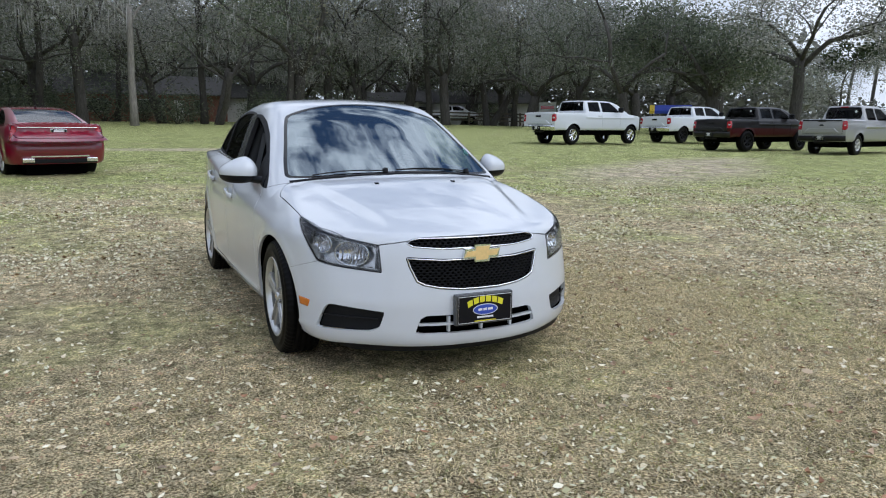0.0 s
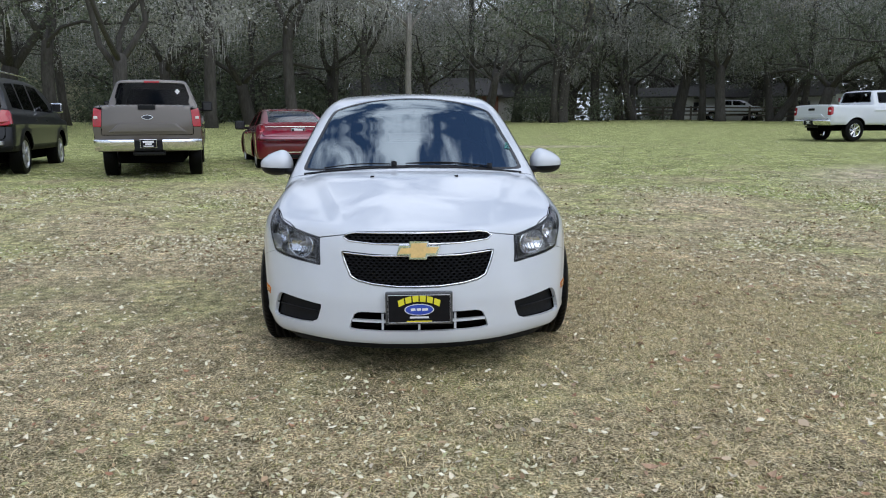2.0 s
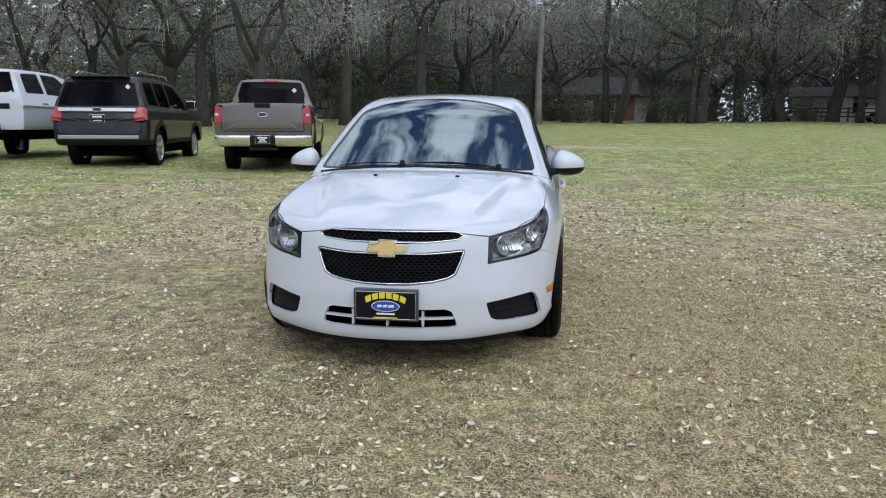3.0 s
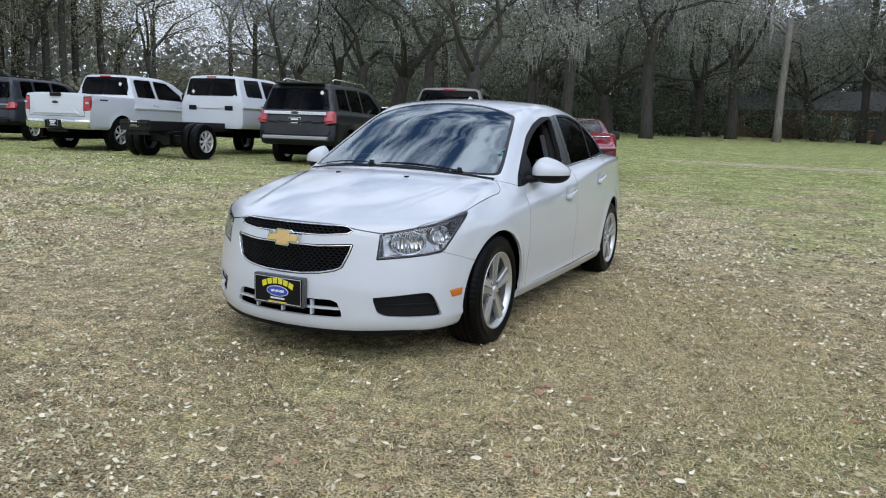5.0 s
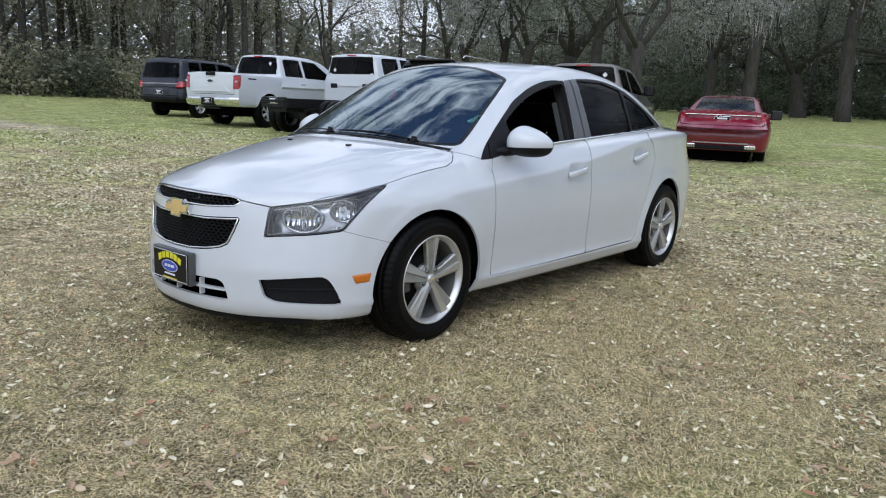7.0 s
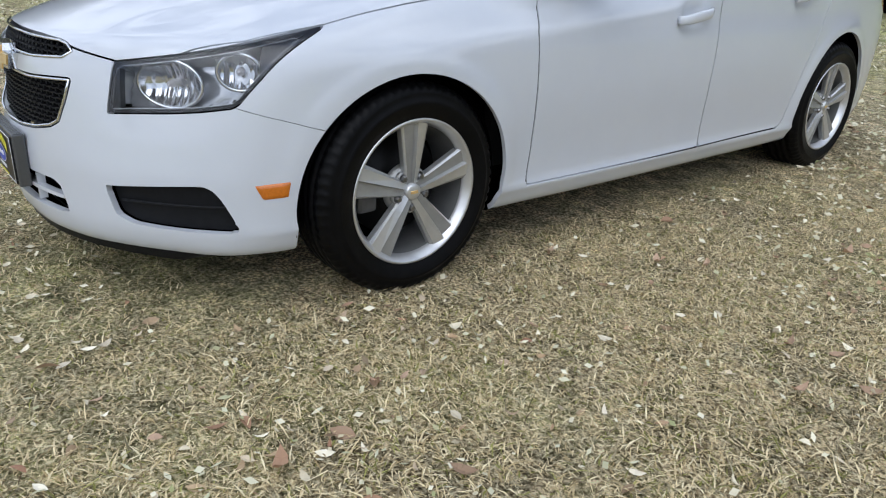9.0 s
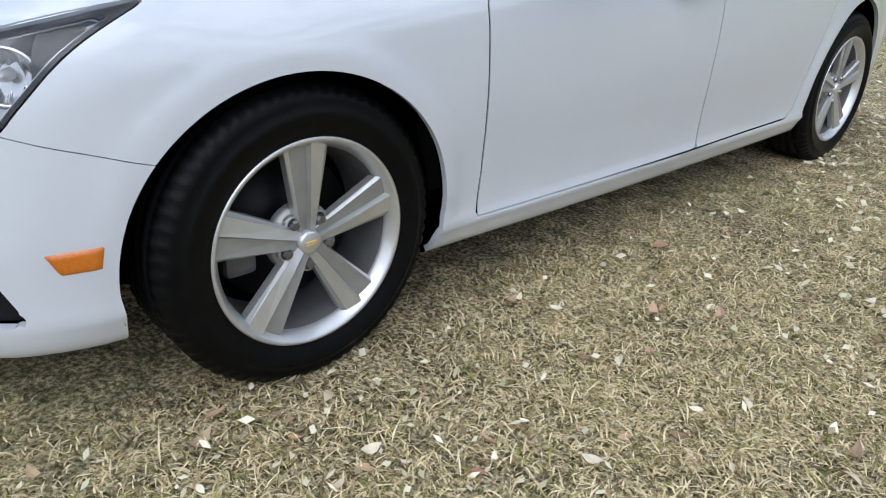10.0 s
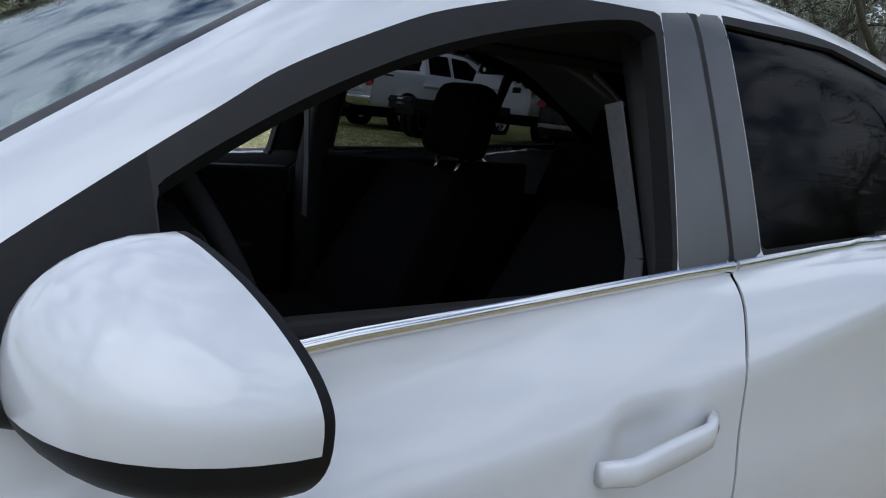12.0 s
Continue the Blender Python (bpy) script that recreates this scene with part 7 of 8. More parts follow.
def grow(rng, base, heading, length, radius, depth, out, tips, droop=0.0, split_n=(2, 3), wild=0.45, level=0):
    """One limb and its branches, as tapered pipes."""
    pts, rad = [Vector(base)], [radius]
    d = Vector(heading).normalized()
    n = 5 if level == 0 else 4
    for k in range(n):
        d = (d + Vector(rng.normal(0, 1, 3)) * wild * 0.35 + Vector((0, 0, -droop if level else 0.06))).normalized()
        pts.append(pts[-1] + d * length / n)
        rad.append(radius * (1 - 0.42 * (k + 1) / n))
    out.append((pts, rad))
    if level >= 2:
        tips += [tuple(p) for p in pts[2:]]
    if level >= depth:
        tips.append(tuple(pts[-1]))
        return
    for k in range(int(rng.integers(split_n[0], split_n[1] + 1))):
        at = pts[-1] if k == 0 or level == 0 else pts[int(rng.integers(2, len(pts)))]
        side = Vector(rng.normal(0, 1, 3))
        side.z = abs(side.z) * 0.35 + 0.05
        nd = (d * 0.55 + side.normalized() * (0.75 + 0.25 * wild)).normalized()
        grow(rng, at, nd, length * rng.uniform(0.62, 0.85), rad[-1] * rng.uniform(0.6, 0.8), depth, out, tips, droop, split_n, wild, level + 1)


def build_tree(name, label, seed, trunk=3.5, radius=0.38, reach=4.4, depth=3, leaf=None, leaf_size=0.21, per=26, spread=0.75, moss=9, lean=(0, 0), wood=None, stems=1, wild=0.55, splits=(3, 4), low=0.0, category="tree"):
    rng = np.random.default_rng(seed)
    tree = tagged(new(name), label, category)
    limbs, tips = [], []
    for k in range(stems):
        lx, ly = lean[0] + (rng.normal(0, 0.28) if stems > 1 else 0), lean[1] + (rng.normal(0, 0.28) if stems > 1 else 0)
        out, tp = [], []
        # a trunk, then heavy limbs
        pts = [Vector((rng.normal(0, 0.25) * (stems > 1), rng.normal(0, 0.25) * (stems > 1), -0.3))]
        d = Vector((lx, ly, 1)).normalized()
        rad = [radius * 1.7]
        for j in range(5):
            pts.append(pts[-1] + d * (trunk + 0.3) / 5)
            d = (d + Vector((rng.normal(0, 0.05), rng.normal(0, 0.05), 0))).normalized()
            rad.append(radius * (1.25 - 0.06 * j))
        out.append((pts, rad))
        for j in range(int(rng.integers(splits[0], splits[1] + 1))):
            t = 2 * math.pi * (j + rng.uniform(-0.3, 0.3)) / splits[1]
            nd = Vector((math.cos(t), math.sin(t), rng.uniform(0.8, 2.0)))
            grow(rng, pts[-1] - d * rng.uniform(0, trunk * 0.25), nd, reach * rng.uniform(0.75, 1.1), radius * rng.uniform(0.45, 0.65), depth, out, tp, 0.05, (2, 3), wild, 1)
        limbs += out
        tips += tp
    v, f = [], []
    for pts, rad in limbs:
        tv, tf = tube(pts, 1, 7 if rad[0] > 0.12 else 5, False, rad)
        b = len(v)
        v += tv
        f += [tuple(i + b for i in q) for q in tf]
    part("trunk", mesh_of("trunk", v, f, wood or BARK), None, tree)
    tips = np.array(tips)
    if low:
        tips[:, 2] -= low * rng.uniform(0, 1, len(tips)) ** 2
    if category == "tree" and name == "oak_tree":
        tips = tips[tips[:, 2] > 3.3]
    if per:
        tagged(quad_object("crown", leaf_quads(rng, tips, leaf_size, (spread, spread, spread * 0.7), per), leaf or OAKLEAF, tree), kind="stuff")
    if moss:
        # beards: some twigs carry a cluster of thin strands of like length
        host = tips[rng.uniform(0, 1, len(tips)) < 0.6]
        strands = moss * 2
        n = len(host) * strands
        c = np.repeat(host, strands, 0) + rng.normal(0, 1, (n, 3)) * np.array([0.30, 0.30, 0.25])
        ln = np.repeat(rng.gamma(1.5, 0.25, (len(host), 1)) + 0.10, strands, 0) * rng.uniform(0.3, 1.15, (n, 1))
        ln = np.minimum(ln, np.maximum(c[:, 2:] - 2.3, 0.1))
        w = rng.uniform(0.007, 0.022, (n, 1))
        t = rng.uniform(0, 2 * math.pi, (n, 1))
        side = np.concatenate((np.cos(t), np.sin(t), 0 * t), 1) * w
        sway = np.concatenate((rng.normal(0, 0.07, (n, 2)), 0 * t), 1)
        down = np.concatenate((0 * t, 0 * t, -ln), 1)
        q = np.stack((c - side * 0.4, c - side + down * 0.45 + sway * 0.5, c + down + sway, c + side + down * 0.4 + sway * 0.4), 1).reshape(-1, 3)
        tagged(quad_object("moss", q, MOSS, tree), kind="stuff")
    return tree


def polar(az, d, jitter=0.0, rng=None):
    """A place d metres off at az degrees, turned from +y towards +x, seen from the front of the sedan."""
    return 0.5 + d * math.sin(radians(az)), -3.5 + d * math.cos(radians(az))


def plant(tree, az, d, size=1.0, turn=0.0, first=False):
    x, y = polar(az, d)
    z = float(ground_z(np.array([x]), np.array([y]))[0])
    m = Matrix.Translation((x, y, z)) @ Matrix.Rotation(radians(turn), 4, "Z")
    if first:
        tree.matrix_basis = m @ Matrix.Diagonal((size, size, size, 1))
        return tree
    c = copy_thing(tree, m)
    c.scale = (size, size, size * (0.94 + 0.12 * math.sin(turn * 1.7)))
    return c


oak_a = build_tree("oak_tree", "grey-green live oak hung with Spanish moss", 1, 3.4, 0.27, 5.0, 4, OAKLEAF, 0.078, 44, 0.55, 10, low=0.8)
oak_b = build_tree("oak_tree", "dark live oak with long grey moss and low limbs", 2, 2.8, 0.33, 5.2, 4, DARKLEAF, 0.078, 42, 0.6, 7, lean=(0.15, 0), low=0.8)
oak_c = build_tree("oak_tree", "leaning live oak with forked stems at the field edge", 3, 4.4, 0.22, 4.6, 3, OAKLEAF, 0.078, 50, 0.6, 10, lean=(-0.28, 0.1), stems=2, low=0.8)
oak_d = build_tree("oak_tree", "tall mossy oak with sparse grey crown", 4, 5.0, 0.24, 4.4, 4, OAKLEAF, 0.075, 30, 0.6, 12, low=1.2)
pale = build_tree("oak_tree", "tall pale-barked tree with a thin mossy crown", 5, 8.0, 0.20, 4.0, 3, OAKLEAF, 0.07, 60, 0.7, 12, wood=PALEBARK, low=1.0)
green = build_tree("oak_tree", "full green oak with a dense rounded crown", 6, 3.0, 0.34, 4.0, 4, DARKLEAF, 0.095, 70, 0.7, 1, low=1.2)
opened = build_tree("oak_tree", "open-crowned oak with a clear trunk against the sky", 7, 5.0, 0.30, 4.0, 3, OAKLEAF, 0.09, 90, 0.7, 3)
bare = build_tree("bare_tree", "leafless forked tree between the woods", 8, 5.0, 0.20, 4.2, 4, OAKLEAF, 0.06, 1, 0.6, 1, lean=(-0.2, 0), wild=0.4)
thin = build_tree("slender_tree", "slender woodland tree with a high ragged crown", 9, 7.5, 0.14, 2.8, 3, BUSHLEAF, 0.07, 38, 0.7, 2, low=4.5)
thin_b = build_tree("slender_tree", "slender dark woodland tree with hanging moss", 10, 6.0, 0.15, 3.2, 3, BUSHLEAF, 0.07, 38, 0.75, 5, lean=(0.12, 0), low=3.8)
pine = build_tree("pine_tree", "tall pine with a tufted crown far off", 11, 13.0, 0.24, 2.6, 2, PINELEAF, 0.30, 60, 0.8, 0)
deep = build_tree("oak_tree", "tall dark oak in the depth of the wood", 12, 3.0, 0.30, 4.6, 3, DEEPLEAF, 0.09, 110, 0.8, 4, low=1.4)


def build_bush(name, label, seed, size, material):
    rng = np.random.default_rng(seed)
    bush = tagged(new(name), label, "bush")
    v, f = [], []
    tips = []
    for k in range(9):
        t = rng.uniform(0, 2 * math.pi)
        p = [Vector((0.1 * math.cos(t), 0.1 * math.sin(t), -0.1))]
        for j in range(4):
            p.append(p[-1] + Vector((math.cos(t) * 0.22, math.sin(t) * 0.22, 0.34)) * size * rng.uniform(0.7, 1.2))
            tips.append(tuple(p[-1]))
        tv, tf = tube(p, 0.03, 5, False, [0.035, 0.03, 0.025, 0.018, 0.01])
        b = len(v)
        v += tv
        f += [tuple(i + b for i in q) for q in tf]
    part("stem", mesh_of("stem", v, f, BARK), None, bush)
    quad_object("foliage", leaf_quads(rng, np.array(tips), 0.085, (0.45 * size, 0.45 * size, 0.36 * size), 70), material, bush)
    return bush


shrub = build_bush("shrub", "ragged green-brown undergrowth shrub at the wood edge", 21, 1.3, BUSHLEAF)
dark_shrub = build_bush("shrub", "dense dark evergreen shrub below the trees", 22, 1.5, DARKLEAF)

rng_t = np.random.default_rng(77)
# single trees that can be told apart
plant(pale, 0.0, 54, 1.0, 20, True)
plant(opened, 49.2, 56, 1.15, 0, True)
plant(green, 43.8, 60, 1.25, 30, True)
plant(oak_c, 5.8, 58, 1.0, 0, True)
plant(bare, -45.6, 46, 0.9, 0, True)
plant(oak_a, -21.5, 34, 1.05, 0, True)
plant(oak_b, 8.5, 62, 1.1, 80, True)
plant(oak_d, -37.0, 46, 0.8, 40, True)
plant(thin, -52.0, 40, 1.0, 0, True)
plant(thin_b, -55.0, 42, 1.0, 0, True)
plant(pine, 53.0, 150, 1.0, 0, True)
plant(shrub, -58.0, 36, 1.0, 0, True)
plant(dark_shrub, 3.2, 60, 1.0, 0, True)
for kind, az, d, size, turn in (
        (oak_b, 37.5, 58, 0.95, 200), (oak_a, 34.0, 66, 1.0, 120), (oak_b, 30.0, 64, 1.0, 10), (oak_c, 27.0, 68, 1.0, 60), (oak_a, 23.5, 64, 1.1, 200), (oak_b, 20.5, 68, 1.1, 330),
        (oak_c, 17.5, 66, 0.95, 150), (oak_a, 14.5, 66, 1.1, 260), (oak_b, 11.8, 60, 1.15, 300), (oak_c, 2.4, 62, 1.0, 180), (oak_d, -3.2, 58, 1.1, 90),
        (oak_a, -6.0, 62, 1.1, 45), (oak_d, -9.0, 52, 1.15, 160), (oak_b, -12.0, 58, 1.1, 250), (oak_d, -15.0, 50, 1.15, 300), (oak_a, -18.0, 56, 1.1, 130), (oak_d, -25.5, 46, 1.05, 210),
        (oak_b, -28.5, 50, 1.1, 20), (oak_d, -31.0, 48, 0.9, 280), (oak_c, -33.5, 52, 0.9, 300),
        (opened, 58.0, 64, 1.0, 100), (green, 64.0, 66, 1.0, 220), (oak_a, 70.0, 60, 1.0, 0)):
    plant(kind, az, d, size * 1.18, turn)
# second row that closes the view
plant(deep, 26.0, 84, 1.7, 0, True)
for az in np.arange(-29, 36, 2.5):
    plant((deep, deep, oak_b)[int(rng_t.integers(0, 3))], az + rng_t.uniform(-1, 1), rng_t.uniform(76, 90), rng_t.uniform(1.2, 1.6), rng_t.uniform(0, 360))
for az, d, size in ((38.5, 78, 1.5), (41.0, 84, 1.6), (44.5, 88, 1.45), (52.5, 95, 1.0)):
    plant(deep, az, d, size, az * 50)
# slender stems between the oaks
for az in np.arange(-30, 33, 5.8):
    plant((thin_b, thin)[int(rng_t.integers(0, 2))], az + rng_t.uniform(-1.2, 1.2), rng_t.uniform(57, 72), rng_t.uniform(1.2, 1.6), rng_t.uniform(0, 360))
# the close wood
for az in np.arange(-84, -48.3, 1.0):
    plant((thin, thin_b, thin)[int(rng_t.integers(0, 3))], az + rng_t.uniform(-0.6, 0.6), rng_t.uniform(39, 50), rng_t.uniform(0.9, 1.25), rng_t.uniform(0, 360))
for az in np.arange(-84, -56, 5.0):
    plant((deep, oak_a)[int(rng_t.integers(0, 2))], az + rng_t.uniform(-0.8, 0.8), rng_t.uniform(56, 66), rng_t.uniform(1.35, 1.6), rng_t.uniform(0, 360))
for az in np.arange(-84, -49, 1.7):
    plant((shrub, dark_shrub, shrub)[int(rng_t.integers(0, 3))], az + rng_t.uniform(-0.5, 0.5), rng_t.uniform(37.5, 44), rng_t.uniform(0.8, 1.35), rng_t.uniform(0, 360))
for az, size in ((-46.6, 1.1), (-41.0, 0.9), (-39.4, 1.1)):
    plant(thin, az, 52, size, az * 40)
for az in (-47, -44, -42.5, -40, -38, -36):
    plant(shrub, az, rng_t.uniform(50, 60), rng_t.uniform(1.3, 2.0), rng_t.uniform(0, 360))
# undergrowth, thickened with dark shrubs to stand in for shade under the canopy
for az in np.arange(-34, 1, 2.9):
    plant((dark_shrub, shrub, dark_shrub)[int(rng_t.integers(0, 3))], az + rng_t.uniform(-0.7, 0.7), rng_t.uniform(60, 74), rng_t.uniform(0.9, 1.7), rng_t.uniform(0, 360))
for az, d, size in ((4.2, 66, 1.0), (9.0, 61, 0.8), (10.4, 60, 1.1), (11.6, 62, 0.9), (14.8, 63, 1.0), (19, 76, 1.0), (27, 80, 1.2), (33, 78, 1.3), (36, 80, 1.4)):
    plant(dark_shrub, az, d, size, az * 31)
for az in np.arange(-36, 3, 2.1):
    plant(dark_shrub, az + rng_t.uniform(-0.6, 0.6), rng_t.uniform(79, 88), rng_t.uniform(2.0, 2.7), rng_t.uniform(0, 360))
# trees far behind the viewer
for az in np.arange(100, 262, 20):
    plant((oak_a, oak_b, green, opened)[int(rng_t.integers(0, 4))], az + rng_t.uniform(-3, 3), rng_t.uniform(75, 95), rng_t.uniform(0.9, 1.2), rng_t.uniform(0, 360))
for az in (75, 80, 86, -88, -93):
    plant((oak_a, green)[int(rng_t.integers(0, 2))], az, rng_t.uniform(50, 60), 1.1, rng_t.uniform(0, 360))
for az, d, size in ((51, 140, 1.0), (54.5, 160, 1.15), (56, 145, 1.0), (47, 165, 1.1), (59, 150, 1.1)):
    plant(pine, az, d, size, az * 7)


def build_far_woods():
    """Low woods a long way off, too far to tell the trees apart."""
    rng = np.random.default_rng(5)
    c = []
    for az in np.arange(33, 100, 0.20):
        d = rng.uniform(120, 175)
        top = 5.5 + 3.0 * math.sin(az * 0.9) + 1.6 * math.sin(az * 2.7) + rng.uniform(-1, 1)
        x, y = polar(az, d)
        for z in np.arange(0.5, max(top, 2.5), 1.1):
            c.append((x, y, z + 0.8))
    for az in np.arange(-95, 50, 0.34):
        near = az < 1
        d = rng.uniform(92, 112)
        top = 15 - 0.5 * max(0, az - 36) + 2.0 * math.sin(az * 0.8) + 1.5 * math.sin(az * 2.3) + rng.uniform(-1, 1)
        if az <= -48:
            top -= 4
        elif az < -39:
            top = 8.5 + 1.5 * math.sin(az * 1.9)
        x, y = polar(az, d)
        gap = not near and rng.uniform(0, 1) < 0.3
        for z in np.arange(4.4 if gap else 0.4, top, 1.3):
            c.append((x + rng.uniform(-1, 1), y + rng.uniform(-1, 1), z + 1.3))
    ob = quad_object("far_woods", leaf_quads(rng, np.array(c), 0.50, (1.1, 1.1, 0.8), 22), FARLEAF, None)
    return tagged(ob, "low hazy woods along the far horizon", "woods", kind="stuff")


build_far_woods()


# ---- houses, fence and stall beyond the trees ----
def at_ground(az, d, turn=None):
    x, y = polar(az, d)
    return pose(x, y, float(ground_z(np.array([x]), np.array([y]))[0]), 0, 0, -az if turn is None else turn)


def build_house(name, label, wide, deep, tall, rise, wall, m, windows, door_x=None):
    house = tagged(new(name), label, "house")
    part("wall", box_bm(-wide / 2, wide / 2, 0, deep, -0.4, tall, 0.01), wall, house)
    v = [(-wide / 2 - 0.4, -0.5, tall - 0.05), (wide / 2 + 0.4, -0.5, tall - 0.05), (wide / 2 + 0.4, deep + 0.5, tall - 0.05), (-wide / 2 - 0.4, deep + 0.5, tall - 0.05),
         (-wide / 2 - 0.4, deep / 2, tall + rise), (wide / 2 + 0.4, deep / 2, tall + rise)]
    part("roof", mesh_of("roof", v + [(x, y, z - 0.14) for x, y, z in v[:4]], [(0, 1, 5, 4), (3, 4, 5, 2), (0, 4, 3), (1, 2, 5), (0, 6, 7, 1), (1, 7, 8, 2), (2, 8, 9, 3), (3, 9, 6, 0), (6, 9, 8, 7)], ROOFING, True), None, house)
    for x, z, w, h in windows:
        win = part("window", box_bm(x - w / 2, x + w / 2, -0.06, 0.05, z - h / 2, z + h / 2, 0.01), PAINTEDWOOD, house)
        part("pane", box_bm(x - w / 2 + 0.07, x + w / 2 - 0.07, -0.07, -0.05, z - h / 2 + 0.07, z + h / 2 - 0.07, 0), GLOSSBLACK, win)
    if door_x is not None:
        part("door", box_bm(door_x - 0.45, door_x + 0.45, -0.05, 0.05, 0, 2.05, 0.01), PAINTEDWOOD, house)
    house.matrix_basis = m
    return house


build_house("brick_house", "low red-brick house with white shutters under the trees", 15, 8, 2.7, 1.9, BRICK, at_ground(1.5, 76), ((-4.5, 1.5, 2.4, 1.2), (0.5, 1.5, 2.4, 1.2), (5, 1.5, 1.2, 1.2)), 3.0)
build_house("cottage", "small white-sided cottage behind the oaks", 11, 7, 2.7, 1.6, SIDING, at_ground(8.8, 82), ((-3, 1.5, 1.2, 1.2), (2.5, 1.5, 1.4, 1.2)), 0.2)
build_house("cottage", "long white-sided bungalow far behind the oaks", 16, 7, 2.6, 1.5, SIDING, at_ground(25.5, 84), ((-5, 1.5, 1.4, 1.2), (-1, 1.5, 1.4, 1.2), (5, 1.5, 1.6, 1.2)), 2.0)
build_house("shed", "small pale shed at the wood edge", 5, 4, 2.4, 0.9, SIDING, at_ground(19.8, 77), ((0.8, 1.4, 0.9, 0.8),), -1.0)
build_house("cottage", "pale cottage glimpsed behind the mossy trees", 9, 6, 2.6, 1.4, SIDING, at_ground(-14, 84), ((-2, 1.5, 1.2, 1.1), (2, 1.5, 1.2, 1.1)), 0.0)


def build_fence(az0, az1, d):
    fence = tagged(new("rail_fence"), "dark timber post-and-rail fence across the far grass", "fence")
    a, b = Vector((*polar(az0, d), 0)), Vector((*polar(az1, d), 0))
    n = int((b - a).length / 2.4)
    for k in range(n + 1):
        p = a.lerp(b, k / n)
        z = float(ground_z(np.array([p.x]), np.array([p.y]))[0])
        part("post", box_bm(p.x - 0.07, p.x + 0.07, p.y - 0.07, p.y + 0.07, z - 0.2, z + 1.25, 0.01), TIMBER, fence)
    for h in (0.45, 0.80, 1.12):
        for k in range(n):
            fv, ff = [], []
            p, q = a.lerp(b, k / n), a.lerp(b, (k + 1) / n)
            zp, zq = (float(ground_z(np.array([w.x]), np.array([w.y]))[0]) for w in (p, q))
            bar(fv, ff, (p.x, p.y - 0.08, zp + h), (q.x, q.y - 0.08, zq + h), 0.04, 0.13)
            part("rail", mesh_of("rail", fv, ff, TIMBER, True), None, fence)
    return fence


build_fence(17.5, 33.5, 71)

# one more pickup, parked beyond the fence
yard_truck = copy_thing(far_pickup, at_ground(22.0, 79, -105))
tagged(yard_truck, "white pickup parked by the sheds beyond the rail fence", "truck")


def build_stall():
    stall = tagged(new("canopy_stall"), "blue and yellow canvas canopy on steel posts", "canopy")
    for x in (-1.8, 1.8):
        for y in (0, 2.6):
            part("post", box_bm(x - 0.04, x + 0.04, y - 0.04, y + 0.04, -0.1, 2.3, 0.005), FRAMEBLACK, stall)
    for k, mt in enumerate((CANVASYELLOW, CANVASBLUE, CANVASBLUE, CANVASBLUE)):
        x0, x1 = (-2.1, -1.6, -0.4, 0.85)[k], (-1.6, -0.4, 0.85, 2.1)[k]
        v = [(x0, -0.4, 2.15), (x1, -0.4, 2.15), (x1, 1.3, 2.75), (x0, 1.3, 2.75), (x1, 3.0, 2.15), (x0, 3.0, 2.15)]
        part("canvas_panel", mesh_of("canvas_panel", v + [(x, y, z - 0.02) for x, y, z in v] + [(x0, -0.41, 1.85), (x1, -0.41, 1.85)], [(0, 1, 2, 3), (3, 2, 4, 5), (6, 9, 8, 7), (9, 11, 10, 8), (0, 12, 13, 1)], mt, True), None, stall)
    stall.matrix_basis = at_ground(41.0, 78)
    return stall


build_stall()


def build_sign():
    sign = tagged(new("road_sign"), "small red and white sign on a post by the fence", "sign")
    part("post", box_bm(-0.05, 0.05, -0.05, 0.05, -0.1, 2.6, 0.005), FRAMEBLACK, sign)
    part("board", box_bm(-0.8, 0.8, -0.08, -0.05, 1.3, 2.3, 0.01), PAINTEDWOOD, sign)
    part("print", box_bm(-0.6, 0.6, -0.10, -0.08, 1.65, 1.95, 0.01), REDLENS, sign)
    sign.matrix_basis = at_ground(31.6, 69)


build_sign()

# ---- grass blades and fallen leaves near the sedan ----
def scatter(rng, n, zones):
    """Places on the lawn; zones: (x0, x1, y0, y1, share)."""
    out = []
    for x0, x1, y0, y1, share in zones:
        k = int(n * share)
        out.append(np.stack((rng.uniform(x0, x1, k), rng.uniform(y0, y1, k)), 1))
    return np.concatenate(out)


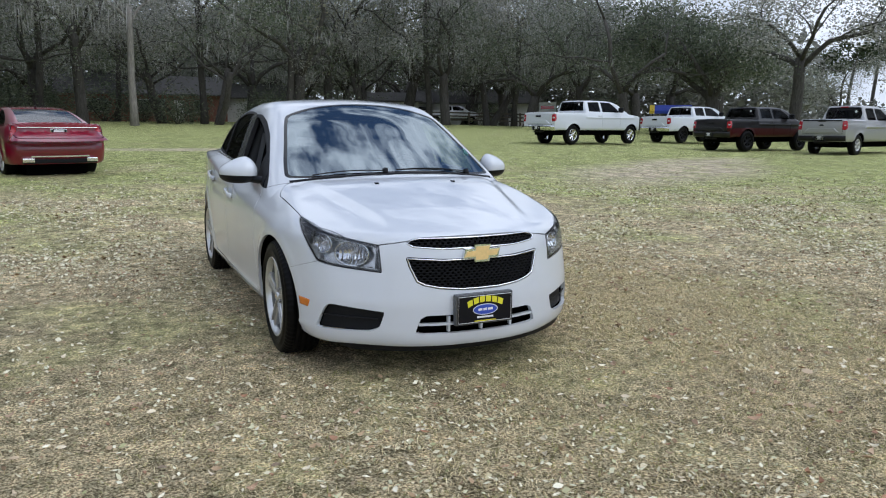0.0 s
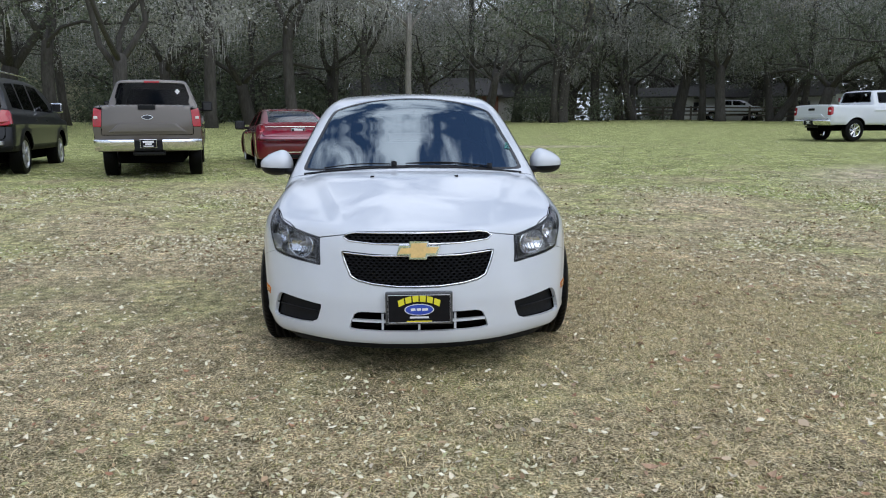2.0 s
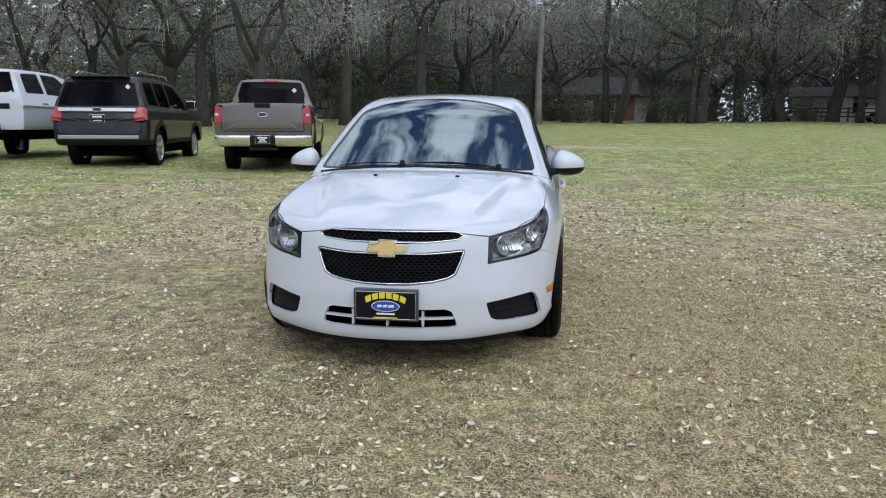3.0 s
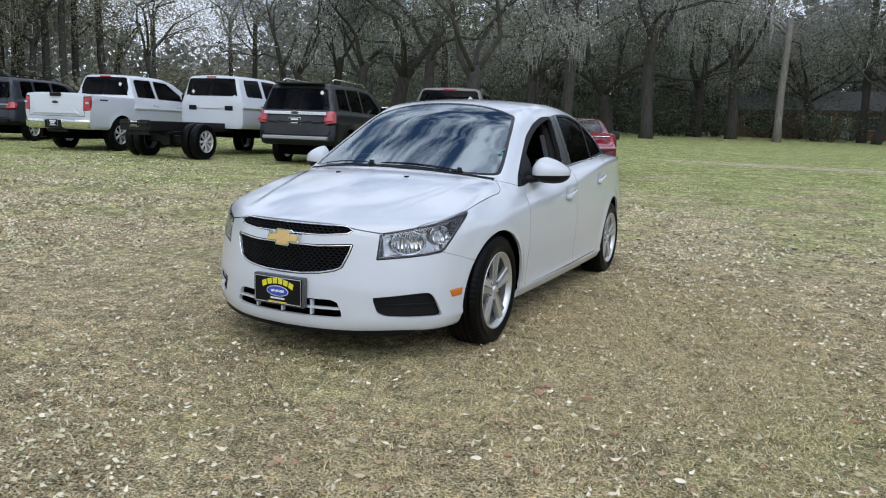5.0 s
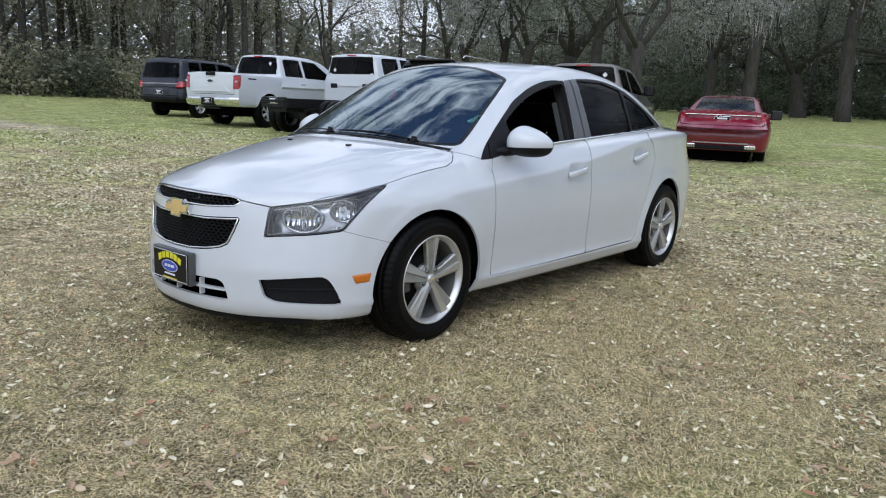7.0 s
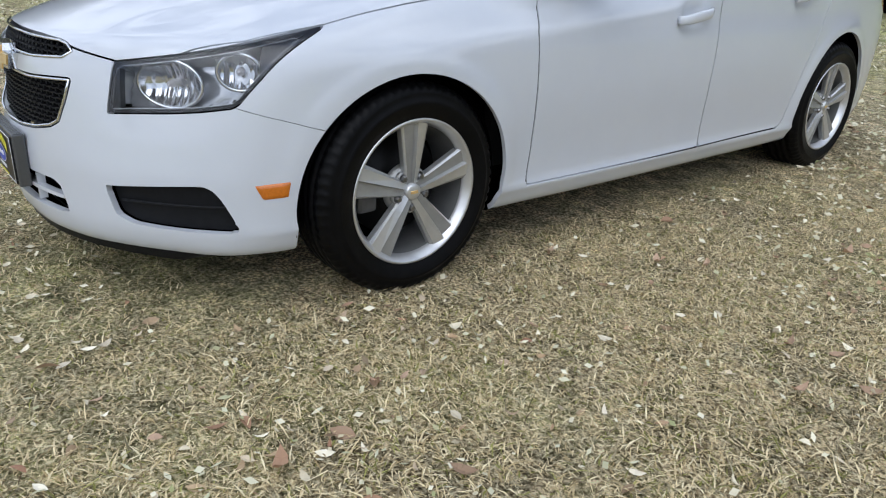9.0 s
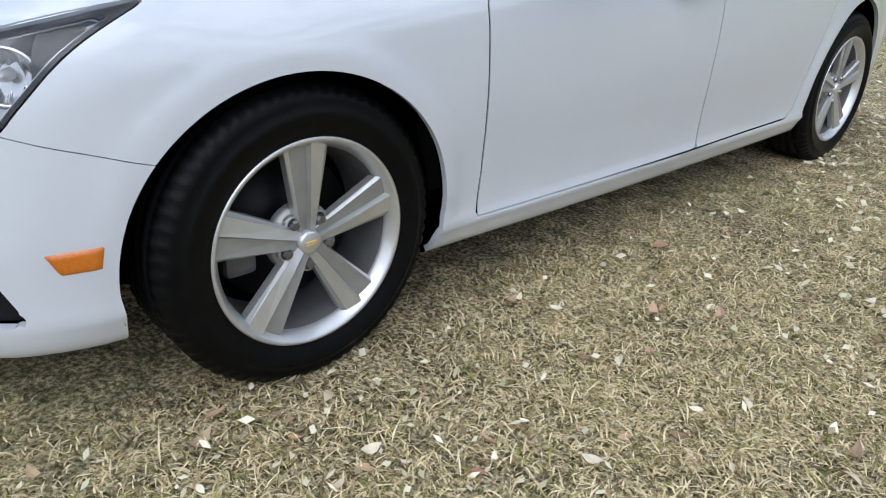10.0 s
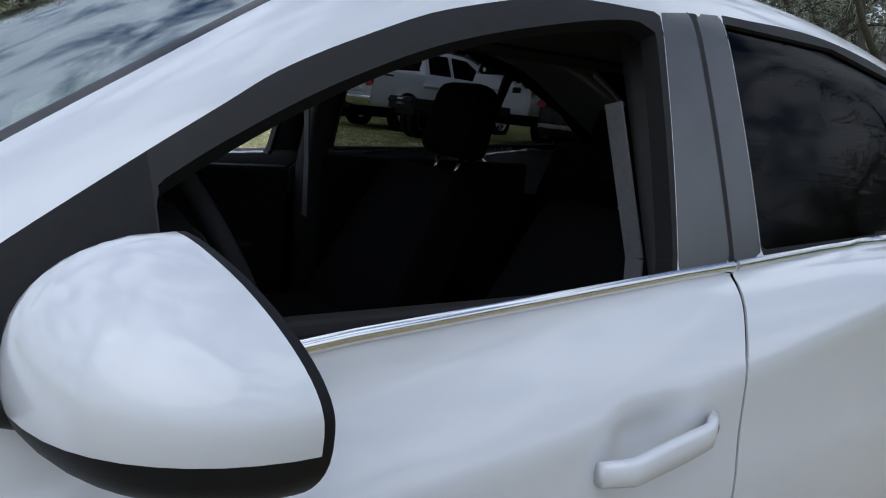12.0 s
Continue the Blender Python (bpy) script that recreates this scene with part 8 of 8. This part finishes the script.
def build_blades():
    rng = np.random.default_rng(31)
    # thickest beside the sedan, thinning out all round
    p = np.concatenate((rng.normal(0, 1, (240000, 2)) * (0.75, 1.5) + (1.75, 0.7), rng.normal(0, 1, (220000, 2)) * (2.2, 1.5) + (0.3, -1.9)))
    keep = rng.uniform(0, 1, len(p)) < 0.35 + 0.65 * (0.5 + 0.5 * np.sin(p[:, 0] * 5.1 + 1.3 * np.sin(p[:, 1] * 3.7)) * np.sin(p[:, 1] * 4.3 + 1.1 * np.sin(p[:, 0] * 2.9)))
    keep &= ~((np.abs(p[:, 0]) < 0.7) & (p[:, 1] > -0.5))
    p = p[keep]
    n = len(p)
    z = ground_z(p[:, 0], p[:, 1])[:, None]
    base = np.concatenate((p, z - 0.004), 1)
    t = rng.uniform(0, 2 * math.pi, (n, 1))
    h = rng.gamma(4.0, 0.0028, (n, 1))
    lay = rng.uniform(0.7, 2.1, (n, 1)) * h * 1.5
    d = np.concatenate((np.cos(t), np.sin(t), 0 * t), 1)
    s = np.concatenate((-np.sin(t), np.cos(t), 0 * t), 1) * rng.uniform(0.0012, 0.0026, (n, 1))
    up = np.concatenate((0 * t, 0 * t, h), 1)
    midp = base + d * lay * 0.35 + up * 0.7
    tip = base + d * lay + up * rng.uniform(0.5, 1.1, (n, 1))
    q = np.stack((base - s, midp - s * 0.9, tip, midp + s * 0.9), 1).reshape(-1, 3)
    me = quick_mesh("grass", q, np.arange(len(q)), 4, BLADE)
    return tagged(part("grass", me, BLADE), "short dry straw and green grass blades", "grass", kind="stuff")


def leaf_mesh(rng, p, size):
    """Curled oval leaves of two halves folded at the rib: vertices and quads, nine vertices a leaf."""
    n = len(p)
    t = rng.uniform(0, 2 * math.pi, n)
    ln = size * rng.uniform(0.6, 1.35, n)
    w = ln * rng.uniform(0.20, 0.34, n)
    curl = rng.uniform(-0.15, 0.45, n) * ln
    fold = rng.uniform(-0.1, 0.6, n) * w
    roll = rng.uniform(-0.6, 0.6, n)
    v = np.zeros((n, 11, 3))
    shape = ((-1.0, 0.0), (-0.45, 0.85), (0.1, 1.0), (0.6, 0.62), (1.0, 0.0), (0.6, -0.62), (0.1, -1.0), (-0.45, -0.85), (-0.45, 0), (0.1, 0), (0.6, 0))
    for i, (a, b) in enumerate(shape):
        v[:, i, 0] = a * ln * 0.5
        v[:, i, 1] = b * w * 0.8
        v[:, i, 2] = curl * a * a + fold * abs(b)
    y, z = v[..., 1].copy(), v[..., 2].copy()
    v[..., 1] = y * np.cos(roll)[:, None] - z * np.sin(roll)[:, None]
    v[..., 2] = y * np.sin(roll)[:, None] + z * np.cos(roll)[:, None]
    x, y = v[..., 0].copy(), v[..., 1].copy()
    c, s = np.cos(t)[:, None], np.sin(t)[:, None]
    v[..., 0], v[..., 1] = x * c - y * s, x * s + y * c
    v[..., 2] -= v[..., 2].min(1)[:, None]
    v[..., 0] += p[:, :1]
    v[..., 1] += p[:, 1:2]
    v[..., 2] += (ground_z(p[:, 0], p[:, 1]) + rng.uniform(0.002, 0.020, n))[:, None]
    quads = np.array(((0, 8, 1, 1), (8, 9, 2, 1), (9, 10, 3, 2), (10, 4, 3, 3), (0, 7, 8, 8), (7, 6, 9, 8), (6, 5, 10, 9), (5, 4, 10, 10)))
    tris = []
    for q in quads:
        tris.append((q[0], q[1], q[2]))
        if q[3] != q[2]:
            tris.append((q[0], q[2], q[3]))
    tris = np.array(tris)
    f = (tris[None] + (np.arange(n) * 11)[:, None, None]).reshape(-1, 3)
    return v.reshape(-1, 3), f


def drifts(p):
    """Where leaves have gathered: 0 to 1."""
    return 0.5 + 0.5 * np.sin(p[:, 0] * 1.3 + 2 * np.sin(p[:, 1] * 0.7)) * np.cos(p[:, 1] * 1.1 + 1.7 * np.sin(p[:, 0] * 0.6))


def build_litter():
    rng = np.random.default_rng(32)
    p = scatter(rng, 17000, ((-6, 6, -4.0, 3.0, 0.85), (0.8, 3.2, -1.5, 3.0, 0.05), (-7, 8, -4, 8, 0.10)))
    keep = rng.uniform(0, 1, len(p)) < 0.12 + 0.62 * drifts(p)
    keep &= ~((p[:, 0] > 0.8) & (p[:, 0] < 2.6) & (p[:, 1] > -1.6) & (p[:, 1] < 3.0) & (rng.uniform(0, 1, len(p)) < 0.6))
    keep &= ~((np.abs(p[:, 0]) < 0.8) & (p[:, 1] > -0.7) & (p[:, 1] < 3.6))
    p = p[keep]
    v, f = leaf_mesh(rng, p, 0.036)
    me = quick_mesh("fallen_leaves", v, f, 3, LITTER)
    tagged(part("fallen_leaves", me, LITTER), "scattered dry tan and brown oak leaves", "leaves", kind="stuff")
    # a few larger russet leaves
    p = scatter(rng, 260, ((0.7, 3.2, -2.4, 2.6, 0.5), (-4.5, 4.5, -3.6, 0.0, 0.5)))
    p = p[~((np.abs(p[:, 0]) < 0.85) & (p[:, 1] > -0.8))]
    v, f = leaf_mesh(rng, p, 0.050)
    me = quick_mesh("russet_leaves", v, f, 3, RUSSET)
    tagged(part("russet_leaves", me, RUSSET), "larger curled russet oak leaves lying on the grass", "leaves", kind="stuff")
    # small bent leaves, near and far
    p = scatter(rng, 430000, ((-7, 8, -4.5, 4, 0.20), (-14, 14, -4.5, 9, 0.36), (-28, 30, 2, 24, 0.44)))
    away = np.hypot(p[:, 0], p[:, 1] + 2.0)
    keep = rng.uniform(0, 1, len(p)) < (0.10 + 0.90 * drifts(p) ** 1.5) * np.clip(1.15 - away / 22, 0.10, 0.8)
    keep &= ~((np.abs(p[:, 0]) < 0.8) & (p[:, 1] > -0.7) & (p[:, 1] < 3.2))
    keep &= ~((p[:, 0] > 0.5) & (p[:, 0] < 3.2) & (p[:, 1] > -2.2) & (p[:, 1] < 2.6) & (rng.uniform(0, 1, len(p)) < 0.7))
    p = p[keep]
    n = len(p)
    t = rng.uniform(0, 2 * math.pi, (n, 1))
    big = np.interp(np.hypot(p[:, 0], p[:, 1] + 2.0), (2.5, 8.0), (0.62, 1.15))[:, None]
    a = np.concatenate((np.cos(t), np.sin(t), rng.normal(0, 0.25, (n, 1))), 1) * rng.uniform(0.009, 0.030, (n, 1)) * big
    b = np.concatenate((-np.sin(t), np.cos(t), rng.normal(0, 0.6, (n, 1))), 1) * rng.uniform(0.005, 0.013, (n, 1)) * big
    c = np.concatenate((p, (ground_z(p[:, 0], p[:, 1]) + rng.uniform(0.008, 0.022, n))[:, None]), 1)
    q = np.stack((c - a, c - b, c + a, c + b), 1).reshape(-1, 3)
    me = quick_mesh("leaf_litter", q, np.arange(len(q)), 4, CHAFF)
    tagged(part("leaf_litter", me, CHAFF), "thin drift of small dry leaves across the lawn", "leaves", kind="stuff")


build_blades()
build_litter()
